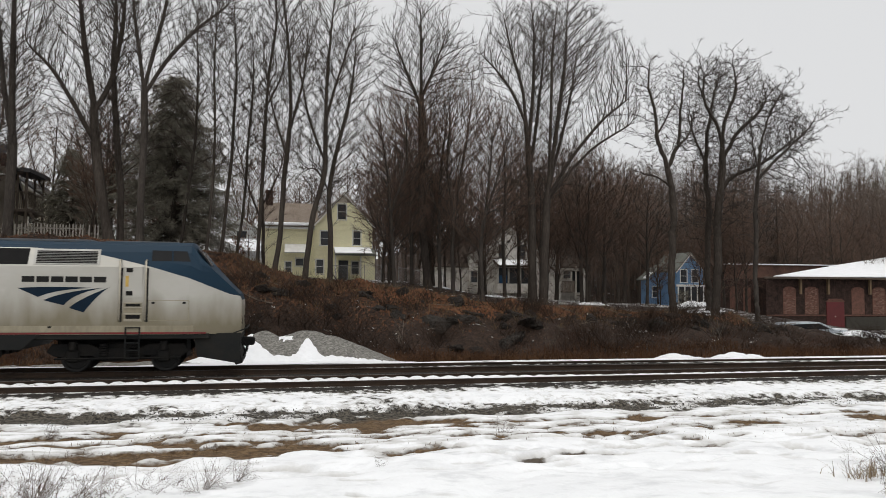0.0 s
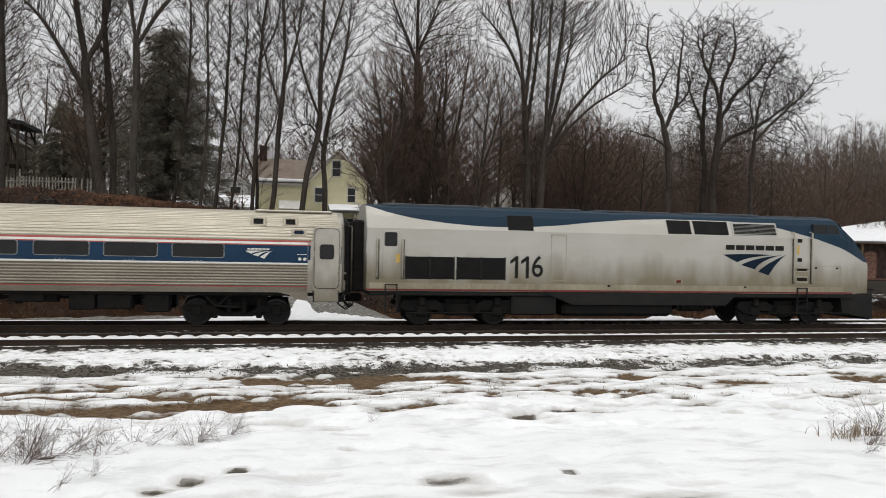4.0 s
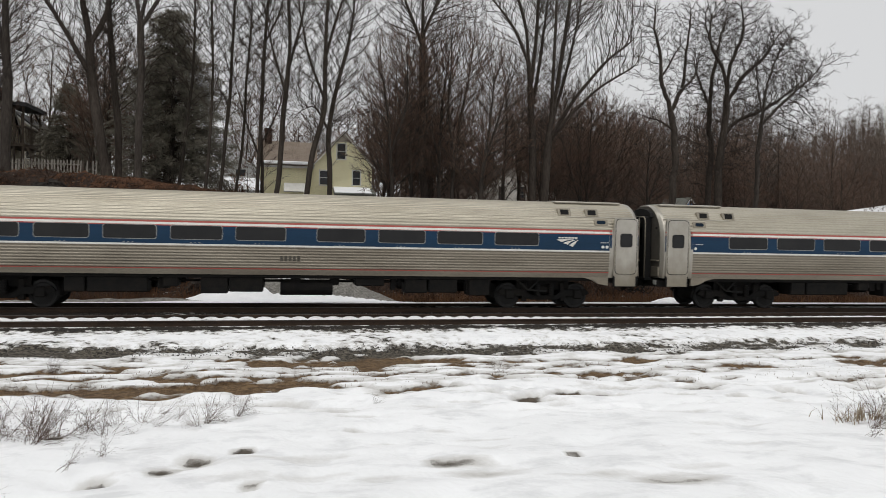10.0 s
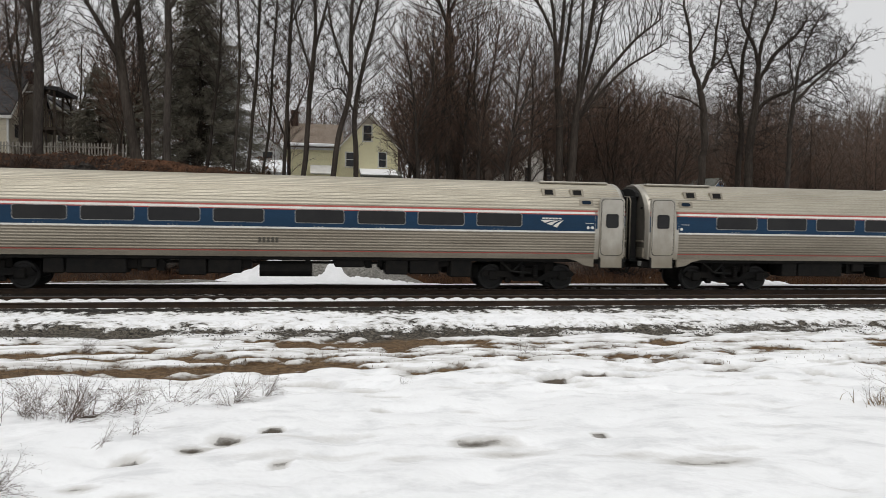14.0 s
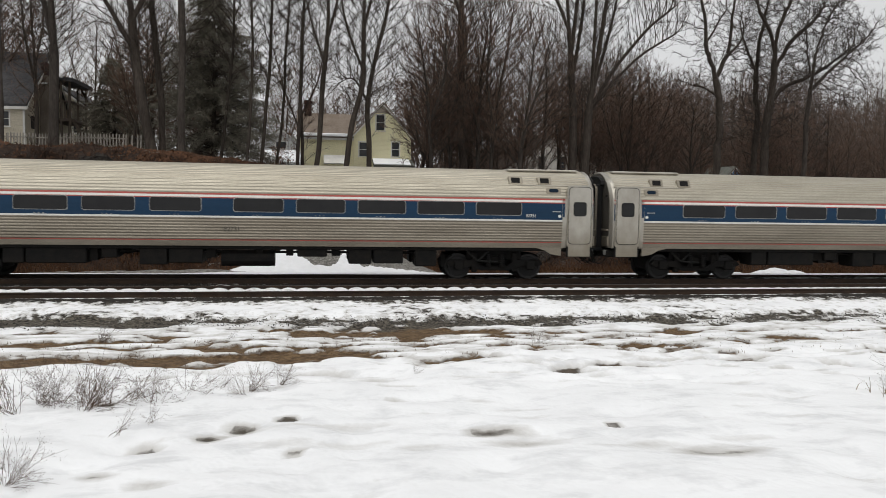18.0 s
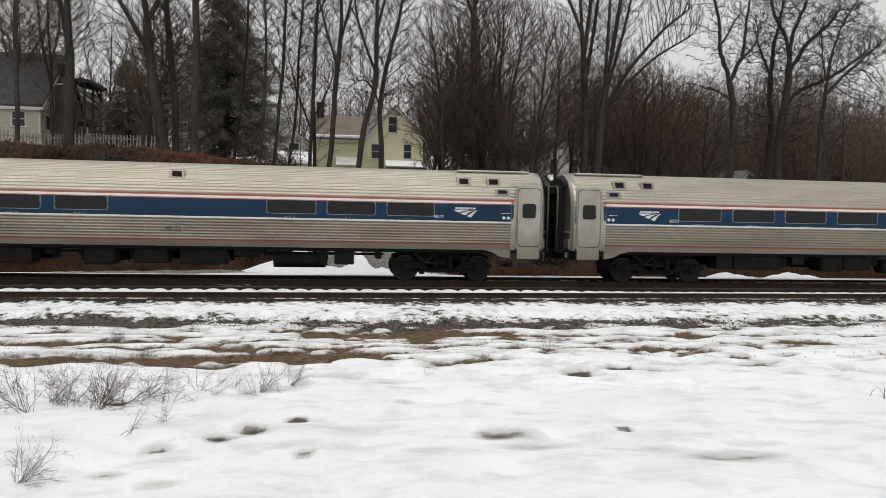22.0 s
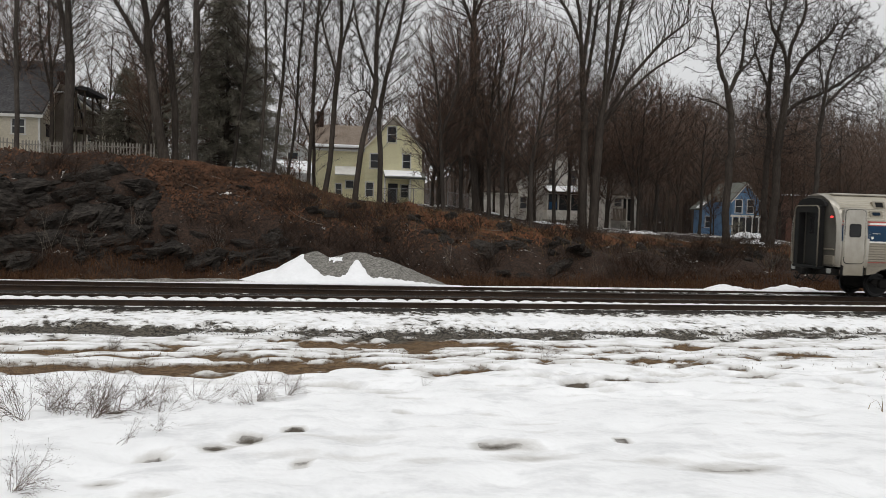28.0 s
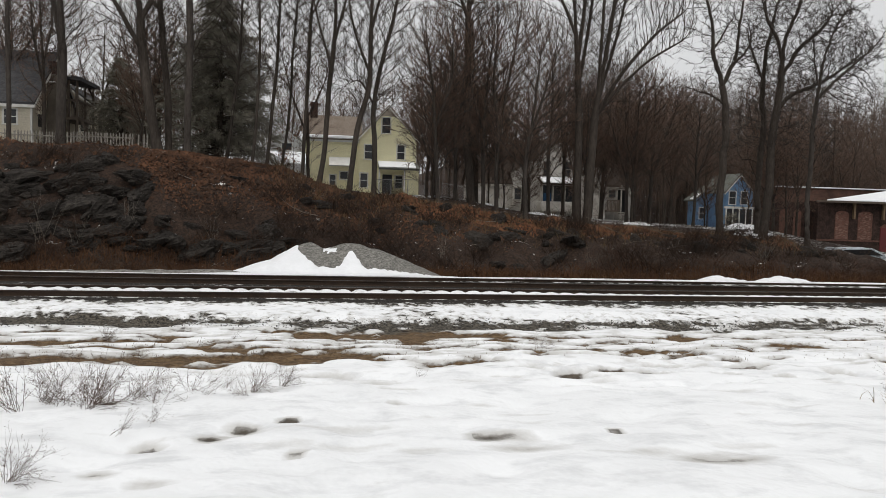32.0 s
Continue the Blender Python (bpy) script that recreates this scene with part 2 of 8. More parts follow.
class Geo:
    """Vertices and faces gathered into one mesh."""

    def __init__(self):
        self.v, self.f, self.n = [], [], 0

    def add(self, verts, faces):
        self.v.extend(verts)
        k = self.n
        self.f.extend([tuple(i + k for i in q) for q in faces])
        self.n += len(verts)

    def box(self, x0, x1, y0, y1, z0, z1, b=0.0):
        if not b:
            self.add([(x, y, z) for z in (z0, z1) for x, y in ((x0, y0), (x1, y0), (x1, y1), (x0, y1))],
                     [(3, 2, 1, 0), (4, 5, 6, 7), (0, 1, 5, 4), (1, 2, 6, 5), (2, 3, 7, 6), (3, 0, 4, 7)])
            return
        ring = lambda e, z: [(x0 + e + b, y0 + e, z), (x1 - e - b, y0 + e, z), (x1 - e, y0 + e + b, z), (x1 - e, y1 - e - b, z),
                             (x1 - e - b, y1 - e, z), (x0 + e + b, y1 - e, z), (x0 + e, y1 - e - b, z), (x0 + e, y0 + e + b, z)]
        rows = [ring(b, z0), ring(0, z0 + b), ring(0, z1 - b), ring(b, z1)]
        f = [tuple(range(7, -1, -1)), tuple(range(24, 32))]
        f += [(8 * r + i, 8 * r + (i + 1) % 8, 8 * r + 8 + (i + 1) % 8, 8 * r + 8 + i) for r in range(3) for i in range(8)]
        self.add([p for r in rows for p in r], f)

    def prism(self, pts, axis, a, b):
        """A closed outline of pairs in the plane across axis, drawn out from a to b."""
        place = {"x": lambda p, q: (q, p[0], p[1]), "y": lambda p, q: (p[0], q, p[1]), "z": lambda p, q: (p[0], p[1], q)}[axis]
        n = len(pts)
        self.add([place(p, a) for p in pts] + [place(p, b) for p in pts],
                 [tuple(range(n)), tuple(range(2 * n - 1, n - 1, -1))] + [(i, n + i, n + (i + 1) % n, (i + 1) % n) for i in range(n)])

    def tube(self, pts, radii, sides=6, cap=True, spike=False):
        pts = [Vector(p) for p in pts]
        up = Vector((0.31, 0.17, 0.93))
        verts = []
        for i, p in enumerate(pts):
            d = (pts[min(i + 1, len(pts) - 1)] - pts[max(i - 1, 0)]).normalized()
            a = d.cross(up)
            if a.length < 0.05:
                a = d.cross(Vector((1, 0, 0)))
            a.normalize()
            c = d.cross(a)
            r = radii[i] if hasattr(radii, "__len__") else radii
            verts += [tuple(p + (a * math.cos(k * math.tau / sides) + c * math.sin(k * math.tau / sides)) * r) for k in range(sides)]
        f = [(i * sides + k, i * sides + (k + 1) % sides, (i + 1) * sides + (k + 1) % sides, (i + 1) * sides + k)
             for i in range(len(pts) - 1) for k in range(sides)]
        if spike:
            k = (len(pts) - 2) * sides
            verts = verts[:k + sides] + [tuple(pts[-1])]
            f = f[:(len(pts) - 2) * sides] + [(k + i, k + (i + 1) % sides, k + sides) for i in range(sides)]
        elif cap:
            f += [tuple(range(sides - 1, -1, -1)), tuple(range((len(pts) - 1) * sides, len(pts) * sides))]
        self.add(verts, f)

    def loft(self, rings, closed=False, caps=False):
        n, m = len(rings[0]), len(rings)
        k = n if closed else n - 1
        f = [(i * n + j, i * n + (j + 1) % n, (i + 1) * n + (j + 1) % n, (i + 1) * n + j) for i in range(m - 1) for j in range(k)]
        if caps:
            f += [tuple(range(n - 1, -1, -1)), tuple(range((m - 1) * n, m * n))]
        self.add([tuple(p) for r in rings for p in r], f)

    def plate(self, cx, cz, w, h, r, y0, y1, seg=4):
        """A rounded plate in the x-z plane, from y0 (front) to y1."""
        pts = []
        for qx, qz, a in ((1, 1, 0), (-1, 1, 90), (-1, -1, 180), (1, -1, 270)):
            for i in range(seg + 1):
                t = radians(a + 90 * i / seg)
                pts.append((cx + qx * (w / 2 - r) + r * math.cos(t), cz + qz * (h / 2 - r) + r * math.sin(t)))
        self.prism(pts, "y", y0, y1)

    def mesh(self, name, material, smooth=False):
        me = bpy.data.meshes.new(name)
        me.from_pydata(self.v, [], self.f)
        me.materials.append(material)
        if smooth:
            me.shade_smooth()
        me.update()
        return me


def part(name, geo, material, parent=None, label="", smooth=False, at=None, kind=""):
    """Links a Geo, or a mesh that is there already, as one object, under its thing or part."""
    ob = new(name, geo.mesh(name, material, smooth) if isinstance(geo, Geo) else geo)
    if parent is not None:
        ob.parent = parent
    if at is not None:
        ob.matrix_basis = at
    if label or kind:
        tagged(ob, label, kind=kind)
    return ob


def thing(name, label, category, at=None, group="", kind=""):
    ob = tagged(new(name), label, category, group, kind)
    if at is not None:
        ob.matrix_basis = at
    return ob


def boxed(name, material, parent, x0, x1, y0, y1, z0, z1, b=0.0, label=""):
    g = Geo()
    g.box(x0, x1, y0, y1, z0, z1, b)
    return part(name, g, material, parent, label)


# ---- ground: one sheet ----
def drift(x):
    """How far the nearer track swings away from the camera along the line."""
    return np.interp(x, [-30, -16, -9, 18, 26, 40], [0.0, 0.06, 0.22, 0.84, 0.98, 1.05])


EDGE_X = [-400, -60, -18, -10.6, -5.9, -2.7, -0.7, 1.3, 4, 7.4, 9, 12, 15, 18, 22, 27, 31, 34, 38, 42, 60, 400]
EDGE_Z = [6.0, 5.6, 5.3, 5.4, 4.85, 4.5, 3.7, 3.1, 3.0, 2.5, 2.2, 1.75, 1.65, 1.5, 1.2, 0.95, 0.65, 0.1, -0.5, -0.75, -0.8, -0.8]
BACK_X = [-400, -30, -10, -4, 0, 3, 9, 16, 25, 36, 44, 50, 60, 400]
BACK_Z = [7.0, 6.0, 5.7, 4.7, 3.7, 3.4, 3.3, 2.2, 1.6, 1.3, 0.2, -0.9, -1.1, -1.1]


def ease(t):
    t = np.clip(t, 0, 1)
    return t * t * (3 - 2 * t)


def wave(x, y, s, k=0.0):
    """Cheap rolling relief of wavelength about s."""
    return (np.sin(x * 6.3 / s + 1.3 * np.sin(y * 4.1 / s + k)) + np.sin(y * 5.7 / s + 1.7 * np.sin(x * 3.7 / s + k * 2)) + np.sin((x + y) * 4.3 / s + k)) / 3


LATTICE = np.random.RandomState(7).uniform(-1, 1, (256, 256))


def lumps(x, y, sx, sy, k=0):
    """Smooth random relief between -1 and 1 with lumps about sx by sy across."""
    u, v = np.asarray(x, float) / sx + 17.3 * k, np.asarray(y, float) / sy + 41.7 * k
    c, q = math.cos(0.5 + k), math.sin(0.5 + k)
    u, v = (u, v) if sx != sy else (u * c - v * q, u * q + v * c)
    i, j = np.floor(u).astype(int), np.floor(v).astype(int)
    a, b = u - i, v - j
    a, b = a * a * (3 - 2 * a), b * b * (3 - 2 * b)
    g = lambda m, n: LATTICE[(i + m) % 256, (j + n) % 256]
    return (g(0, 0) * (1 - a) + g(1, 0) * a) * (1 - b) + (g(0, 1) * (1 - a) + g(1, 1) * a) * b


def height(x, y):
    x, y = np.asarray(x, float), np.asarray(y, float)
    near = np.interp(y, [-60, 0, 4, 9, 14, 17.5, 19.2, 20.6, 21.5, 21.95, 22.76, 22.84, 24.14, 24.26, 26.75, 26.9, 28.2, 28.4, 29.8, 31.9, 33.5, 37], [1.3, 1.05, 0.75, 0.25, -0.10, -0.38, -0.48, -0.31, -0.29, -0.232, -0.225, -0.265, -0.265, -0.225, -0.225, -0.25, -0.25, -0.225, -0.25, -0.37, -0.60, -0.9])
    near = near + np.where((y > 22.86) & (y < 24.15), 0.075 + 0.085 * np.abs(np.sin(np.pi * (x + 31.0) / 0.53)) ** 0.6 * (1 - 0.75 * ease((x - 4) / 8)), 0)
    near = near + 0.09 * ease((x + 2) / 12) * np.interp(y, [26.95, 27.3, 28.2, 30.5, 32], [0, 0.7, 1, 1, 0])
    edge, back = np.interp(x, EDGE_X, EDGE_Z), np.interp(x, BACK_X, BACK_Z)
    foot = 37.2 + 0.9 * np.sin(x * 0.21) + 0.35 * np.sin(x * 0.73)
    up = ease((y - foot) / (46 - foot)) ** 0.75
    bank = -0.9 + (edge + 0.9) * up + (wave(x, y, 3.1) * 0.26 + lumps(x, y, 1.3, 1.3, 5) * 0.20 + lumps(x, y, 0.55, 0.55, 6) * 0.11) * ease((y - foot) / 2)
    z = np.where(y < 37, near, bank)
    z = np.where(y > 46, edge + (back - edge) * ease((y - 46) / 14) + wave(x, y, 9) * 0.12, z)
    hill = ease((y - 96) / 62) * (1.5 + 17 * ease((x - 8) / 45))
    z = np.where(y > 96, z + hill, z)
    rough = lumps(x, y, 1.9, 1.9, 1) * 0.035 + lumps(x, y, 0.80, 0.62, 2) * 0.024 + lumps(x, y, 0.36, 0.30, 3) * 0.010
    rough = rough + lumps(x, y, 1.0, 0.5, 4) * 0.030 * ease((y - 10.5) / 2.5)
    return z + np.where(y < 20.5, rough * ease((20.5 - y) / 2), 0)


def ground_z(x, y):
    return float(height(x, y))


def steps(*spans):
    out = []
    for a, b, d in spans:
        out += list(np.arange(a, b - d * 0.5, d))
    return np.array(out + [spans[-1][1]])


gx = steps((-3000, -400, 650), (-400, -100, 50), (-100, -40, 6), (-40, -12, 0.7), (-12, -4, 0.155), (-4, 9, 0.10), (9, 20, 0.155), (20, 22, 0.2), (22, 60, 0.7), (60, 120, 6), (120, 400, 40), (400, 3000, 650))
gy = steps((-3000, -100, 580), (-100, 3, 10), (3, 10, 0.12), (10, 15.5, 0.085), (15.5, 20.5, 0.125), (20.5, 31, 0.2), (31, 36, 0.5), (36, 50, 0.28), (50, 100, 1.6), (100, 300, 10), (300, 3000, 450))
X, Y = np.meshgrid(gx, gy)
Z = height(X, Y)
# old footprints and melt hollows in the snow
HOLES = [(-0.82, 7.99, 0.20, 0.14), (-1.12, 7.60, 0.16, 0.06), (-0.38, 8.38, 0.13, 0.10), (-1.67, 7.36, 0.18, 0.14), (-0.26, 6.87, 0.11, 0.07), (3.06, 7.56, 0.13, 0.12), (4.2, 7.79, 0.09, 0.06), (3.56, 6.24, 0.26, 0.04),
         (3.1, 6.5, 0.35, 0.05), (1.6, 7.37, 0.20, 0.07), (3.9, 11.72, 0.22, 0.10), (4.77, 12.01, 0.25, 0.09), (5.28, 11.81, 0.2, 0.06), (7.65, 13.16, 0.28, 0.09), (7.48, 11.4, 0.22, 0.08), (8.79, 11.74, 0.28, 0.10), (7.98, 11.04, 0.26, 0.09),
         (0.88, 9.46, 0.13, 0.05), (1.91, 12.5, 0.22, 0.09), (2.29, 12.5, 0.22, 0.09), (-1.75, 6.2, 0.16, 0.04), (-1.31, 5.84, 0.20, 0.04), (6.64, 11.66, 0.24, 0.08), (-2.54, 9.40, 0.12, 0.08)]
rng = random.Random(3)
SOFT = [(rng.uniform(-5, 12), rng.uniform(5.2, 13.5), rng.uniform(0.10, 0.38), rng.uniform(0.03, 0.095)) for i in range(260)]
SMALL = []
for i in range(150):
    sy = rng.uniform(10.2, 14.8)
    SMALL.append((rng.uniform(-0.2, 1.05) * sy, sy, rng.uniform(0.07, 0.19), rng.uniform(0.03, 0.11)))
for hx, hy, hr, hd in SMALL:
    Z -= hd * np.exp(-(((X - hx) / (hr * 2.6)) ** 2 + ((Y - hy) / hr) ** 2))
    Z += hd * 0.45 * np.exp(-(((X - hx) / (hr * 3.0)) ** 2 + ((Y - hy + hr * 1.5) / hr) ** 2))
for hx, hy, hr, hd in HOLES + SOFT:
    Z -= hd * 0.7 * np.exp(-(((X - hx) / (hr * 1.25)) ** 2 + ((Y - hy) / hr) ** 2))
# where the snow has thawed: middle x, y, half lengths, strength
STRIPS = [(-2.7, 13.7, 3.3, 0.50, 1.0), (-6.8, 13.5, 2.6, 0.55, 1.0), (-5.4, 16.6, 2.2, 0.45, 0.9), (-3.9, 15.7, 1.0, 0.35, 0.8), (1.6, 18.1, 3.2, 0.75, 0.95), (-1.6, 15.1, 1.5, 0.28, 0.75), (0.2, 14.5, 2.0, 0.24, 0.75), (7.5, 14.9, 3.0, 0.28, 0.9), (11.0, 15.6, 1.8, 0.24, 0.8), (4.5, 14.6, 1.4, 0.28, 0.8)]
PATCHES = [(-7.2, 19.8, 1.8, 0.6, 1.0), (5.0, 19.55, 60.0, 0.50, 0.42), (2.5, 19.3, 5.0, 0.5, 0.75), (4.0, 17.0, 1.4, 0.25, 0.6), (9.0, 17.6, 2.6, 0.3, 0.7), (13.5, 17.2, 2.4, 0.3, 0.7), (-11.5, 14.5, 2.5, 0.8, 0.8), (2.6, 13.0, 0.8, 0.14, 0.8), (16, 16.2, 3, 0.4, 0.7), (1.75, 7.45, 0.45, 0.24, 0.74)]
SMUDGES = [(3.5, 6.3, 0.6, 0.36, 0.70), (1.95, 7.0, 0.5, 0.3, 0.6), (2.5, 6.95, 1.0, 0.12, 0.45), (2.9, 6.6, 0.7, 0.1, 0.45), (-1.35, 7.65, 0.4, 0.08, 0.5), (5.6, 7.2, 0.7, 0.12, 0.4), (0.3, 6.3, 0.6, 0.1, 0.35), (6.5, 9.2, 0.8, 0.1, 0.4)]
# adds the hollows: dirt in the footprints, and their soft shade as grey
THAW_SHADE = [(hx, hy + hr * 0.45, hr * 1.1, hr * 1.0, min(0.185 / hr, hd * 14.0)) for hx, hy, hr, hd in HOLES] + [(hx, hy + hr * 0.3, hr * 1.5, hr * 0.5, 0.28 + 2.6 * hd) for hx, hy, hr, hd in SOFT[:90]] + [(hx, hy + hr * 0.35, hr * 2.0, hr * 0.55, hd * 7.5) for hx, hy, hr, hd in SMALL] + STRIPS + PATCHES + SMUDGES
thaw_shade = np.zeros(X.shape)
for tx, ty, ta, tb, ts in THAW_SHADE:
    thaw_shade = np.maximum(thaw_shade, ts * np.exp(-np.abs((X - tx) / ta) ** 3 - ((Y - ty) / tb) ** 2))
blotch = lumps(X, Y, 1.8, 0.55, 7) * 0.40 + lumps(X, Y, 0.75, 0.28, 8) * 0.56 + lumps(X, Y, 0.36, 0.17, 9) * 0.46
blotch -= 0.22 * ease((X - 4) / 8) * (Y < 18.2)
lying = np.interp(Y, [0, 10.6, 12.9, 18.5, 20.0, 20.45, 21.5], [-0.2, 0.0, 0.33, 0.395, 0.36, 0.17, 0.2]) + 0.68 * np.clip(thaw_shade, 0, 1) + 0.68 * blotch
Z -= 0.09 * ease((lying - 0.40) / 0.25) * ease((Y - 10) / 2.5) * (Y < 21)
# place across the line, by which the ground's cover is laid
across = Y + (0.55 + 0.9 * ease((X - 14) / 14)) * np.interp(Y, [26.9, 27.6, 31.0, 33.0], [0, 1, 1, 0])
Y = Y + drift(X) * np.interp(Y, [17.5, 20.6, 24.4, 26.2], [0, 1, 1, 0])
nx, ny = len(gx), len(gy)
idx = np.arange(nx * ny).reshape(ny, nx)
quads = np.stack([idx[:-1, :-1], idx[:-1, 1:], idx[1:, 1:], idx[1:, :-1]], -1).reshape(-1, 4)
me = bpy.data.meshes.new("ground")
me.from_pydata(np.stack([X, Y, Z], -1).reshape(-1, 3).tolist(), [], quads.tolist())
me.shade_smooth()
me.attributes.new("thaw_shade", "FLOAT", "POINT").data.foreach_set("value", thaw_shade.astype(np.float32).ravel())
me.attributes.new("across", "FLOAT", "POINT").data.foreach_set("value", across.astype(np.float32).ravel())
me.attributes.new("blotch", "FLOAT", "POINT").data.foreach_set("value", blotch.astype(np.float32).ravel())


def ground_material():
    """Snow with bare strips of dirt and cinders beside the line; leaf litter on the bank; snow and leaves beyond."""
    m = bpy.data.materials.new("snowy_ground")
    m.use_nodes = True
    n, l = m.node_tree.nodes, m.node_tree.links
    b = n["Principled BSDF"]
    geo = n.new("ShaderNodeNewGeometry")

    def noise_at(scale, detail, sx=1.0, sy=1.0, rough=0.6):
        mp = n.new("ShaderNodeMapping")
        mp.inputs["Scale"].default_value = (sx, sy, 1)
        l.new(geo.outputs["Position"], mp.inputs["Vector"])
        t = n.new("ShaderNodeTexNoise")
        t.inputs["Scale"].default_value, t.inputs["Detail"].default_value, t.inputs["Roughness"].default_value = scale, detail, rough
        l.new(mp.outputs["Vector"], t.inputs["Vector"])
        return t.outputs["Fac"]

    def math_(op, a, c):
        t = n.new("ShaderNodeMath")
        t.operation = op
        for i, q in enumerate((a, c)):
            if isinstance(q, (int, float)):
                t.inputs[i].default_value = q
            else:
                l.new(q, t.inputs[i])
        return t.outputs["Value"]

    def curve(value, pts):
        lo, hi = pts[0][0], pts[-1][0]
        r = n.new("ShaderNodeMapRange")
        r.inputs["From Min"].default_value, r.inputs["From Max"].default_value = lo, hi
        l.new(value, r.inputs["Value"])
        c = n.new("ShaderNodeFloatCurve")
        cv = c.mapping.curves[0]
        cv.points[0].location, cv.points[1].location = (0, pts[0][1]), (1, pts[-1][1])
        for px, py in pts[1:-1]:
            cv.points.new((px - lo) / (hi - lo), py)
        for p in cv.points:
            p.handle_type = "VECTOR"
        c.mapping.update()
        l.new(r.outputs["Result"], c.inputs["Value"])
        return c.outputs["Value"]

    def mixed(f, a, c):
        t = n.new("ShaderNodeMix")
        t.data_type = "RGBA"
        l.new(f, t.inputs["Factor"])
        for s, q in (("A", a), ("B", c)):
            if isinstance(q, tuple):
                t.inputs[s].default_value = (*q, 1)
            else:
                l.new(q, t.inputs[s])
        return t.outputs["Result"]

    def sharp(value, lo, hi):
        r = n.new("ShaderNodeMapRange")
        r.inputs["From Min"].default_value, r.inputs["From Max"].default_value = lo, hi
        l.new(value, r.inputs["Value"])
        return r.outputs["Result"]

    ac = n.new("ShaderNodeAttribute")
    ac.attribute_name = "across"
    y = ac.outputs["Fac"]
    long_ = noise_at(0.55, 7, 0.42, 1.2)
    patch = noise_at(1.5, 6, 0.75, 1.0)
    grain = noise_at(22, 4)
    at = n.new("ShaderNodeAttribute")
    at.attribute_name = "thaw_shade"
    wob = math_("ADD", y, math_("MULTIPLY", math_("SUBTRACT", noise_at(0.9, 4, 0.6, 1), 0.5), 0.5))
    # how bare the ground is across the line of the track
    bare = curve(wob, [(0, -0.02), (9.5, 0.02), (12.2, 0.13), (12.9, 0.32), (15, 0.375), (18.5, 0.395), (20.0, 0.36), (20.45, 0.17), (21.55, 0.20), (22.0, 0.75), (22.2, 1.1), (22.78, 1.1), (22.86, 0.0), (24.0, 0.05), (24.2, 0.9), (26.0, 0.80), (26.6, 1.0), (28.6, 0.9), (29.2, 0.25), (31.5, 0.10), (33.8, 0.45), (35.2, 1.0), (46, 1.0), (52, 0.88), (60, 0.62), (90, 0.5), (99, 0.95), (130, 1.0)])
    crumb = noise_at(5.0, 6, 0.8, 0.8, 0.66)
    speck = math_("SUBTRACT", math_("ADD", math_("MULTIPLY", long_, 0.22), math_("ADD", math_("MULTIPLY", patch, 0.28), math_("MULTIPLY", crumb, 0.50))), 0.5)
    bl = n.new("ShaderNodeAttribute")
    bl.attribute_name = "blotch"
    near_ = math_("ADD", math_("MULTIPLY", bl.outputs["Fac"], curve(y, [(0, 0.20), (10.6, 0.20), (12.8, 0.70), (60, 0.70)])), math_("MULTIPLY", speck, curve(y, [(0, 0.7), (10.4, 0.7), (12.8, 2.3), (60, 2.3)])))
    mid_ = curve(y, [(0, 1), (18.6, 1), (20.6, 0), (60, 0)])
    spots_ = math_("ADD", math_("MULTIPLY", near_, mid_), math_("MULTIPLY", math_("MULTIPLY", speck, 4.4), math_("SUBTRACT", 1.0, mid_)))
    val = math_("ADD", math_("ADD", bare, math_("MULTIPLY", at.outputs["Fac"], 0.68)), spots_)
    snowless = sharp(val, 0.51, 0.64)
    cinder = sharp(math_("ADD", curve(wob, [(0, 0), (18.2, 0.0), (19.0, 0.7), (19.6, 1), (40, 1)]), math_("MULTIPLY", math_("SUBTRACT", patch, 0.5), 1.4)), 0.35, 0.65)
    soil = mixed(sharp(noise_at(9, 6, 0.7, 1.3, 0.75), 0.40, 0.60), (0.070, 0.042, 0.022), (0.20, 0.132, 0.072))
    # near the camera a grey-brown: part dirt, part the holes' painted shade
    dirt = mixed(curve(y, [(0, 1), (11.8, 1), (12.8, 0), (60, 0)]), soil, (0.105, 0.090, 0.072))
    stone = mixed(sharp(noise_at(13, 4, 0.8, 1.2, 0.7), 0.43, 0.57), (0.022, 0.019, 0.016), (0.15, 0.132, 0.105))
    oily = mixed(sharp(noise_at(26, 3), 0.38, 0.62), (0.010, 0.009, 0.008), (0.040, 0.033, 0.027))
    stone = mixed(curve(y, [(0, 0), (21.6, 0), (21.95, 1), (29.0, 1), (29.6, 0), (60, 0)]), stone, oily)
    litter = mixed(sharp(noise_at(6.5, 8, 1, 1, 0.8), 0.40, 0.62), (0.009, 0.007, 0.006), (0.064, 0.037, 0.024))
    far = curve(y, [(0, 0), (34, 0), (37.5, 1), (200, 1)])
    bare_col = mixed(far, mixed(cinder, dirt, stone), litter)
    snow = mixed(sharp(noise_at(0.8, 5), 0.35, 0.7), (0.855, 0.86, 0.868), (0.79, 0.795, 0.803))
    # grey mottles in the colour: dirty tint, and soft shade of small dents
    snow = mixed(math_("MULTIPLY", sharp(noise_at(2.4, 5, 0.7, 0.9, 0.62), 0.50, 0.68), 0.75), snow, (0.63, 0.635, 0.645))
    # grey where the snow thins out, and as painted shade in the hollows
    slush_shade = mixed(sharp(val, 0.22, 0.56), snow, (0.48, 0.465, 0.44))
    l.new(mixed(snowless, slush_shade, bare_col), b.inputs["Base Color"])
    b.inputs["Roughness"].default_value = 0.8
    b.inputs["Specular IOR Level"].default_value = 0.2
    rel = n.new("ShaderNodeBump")
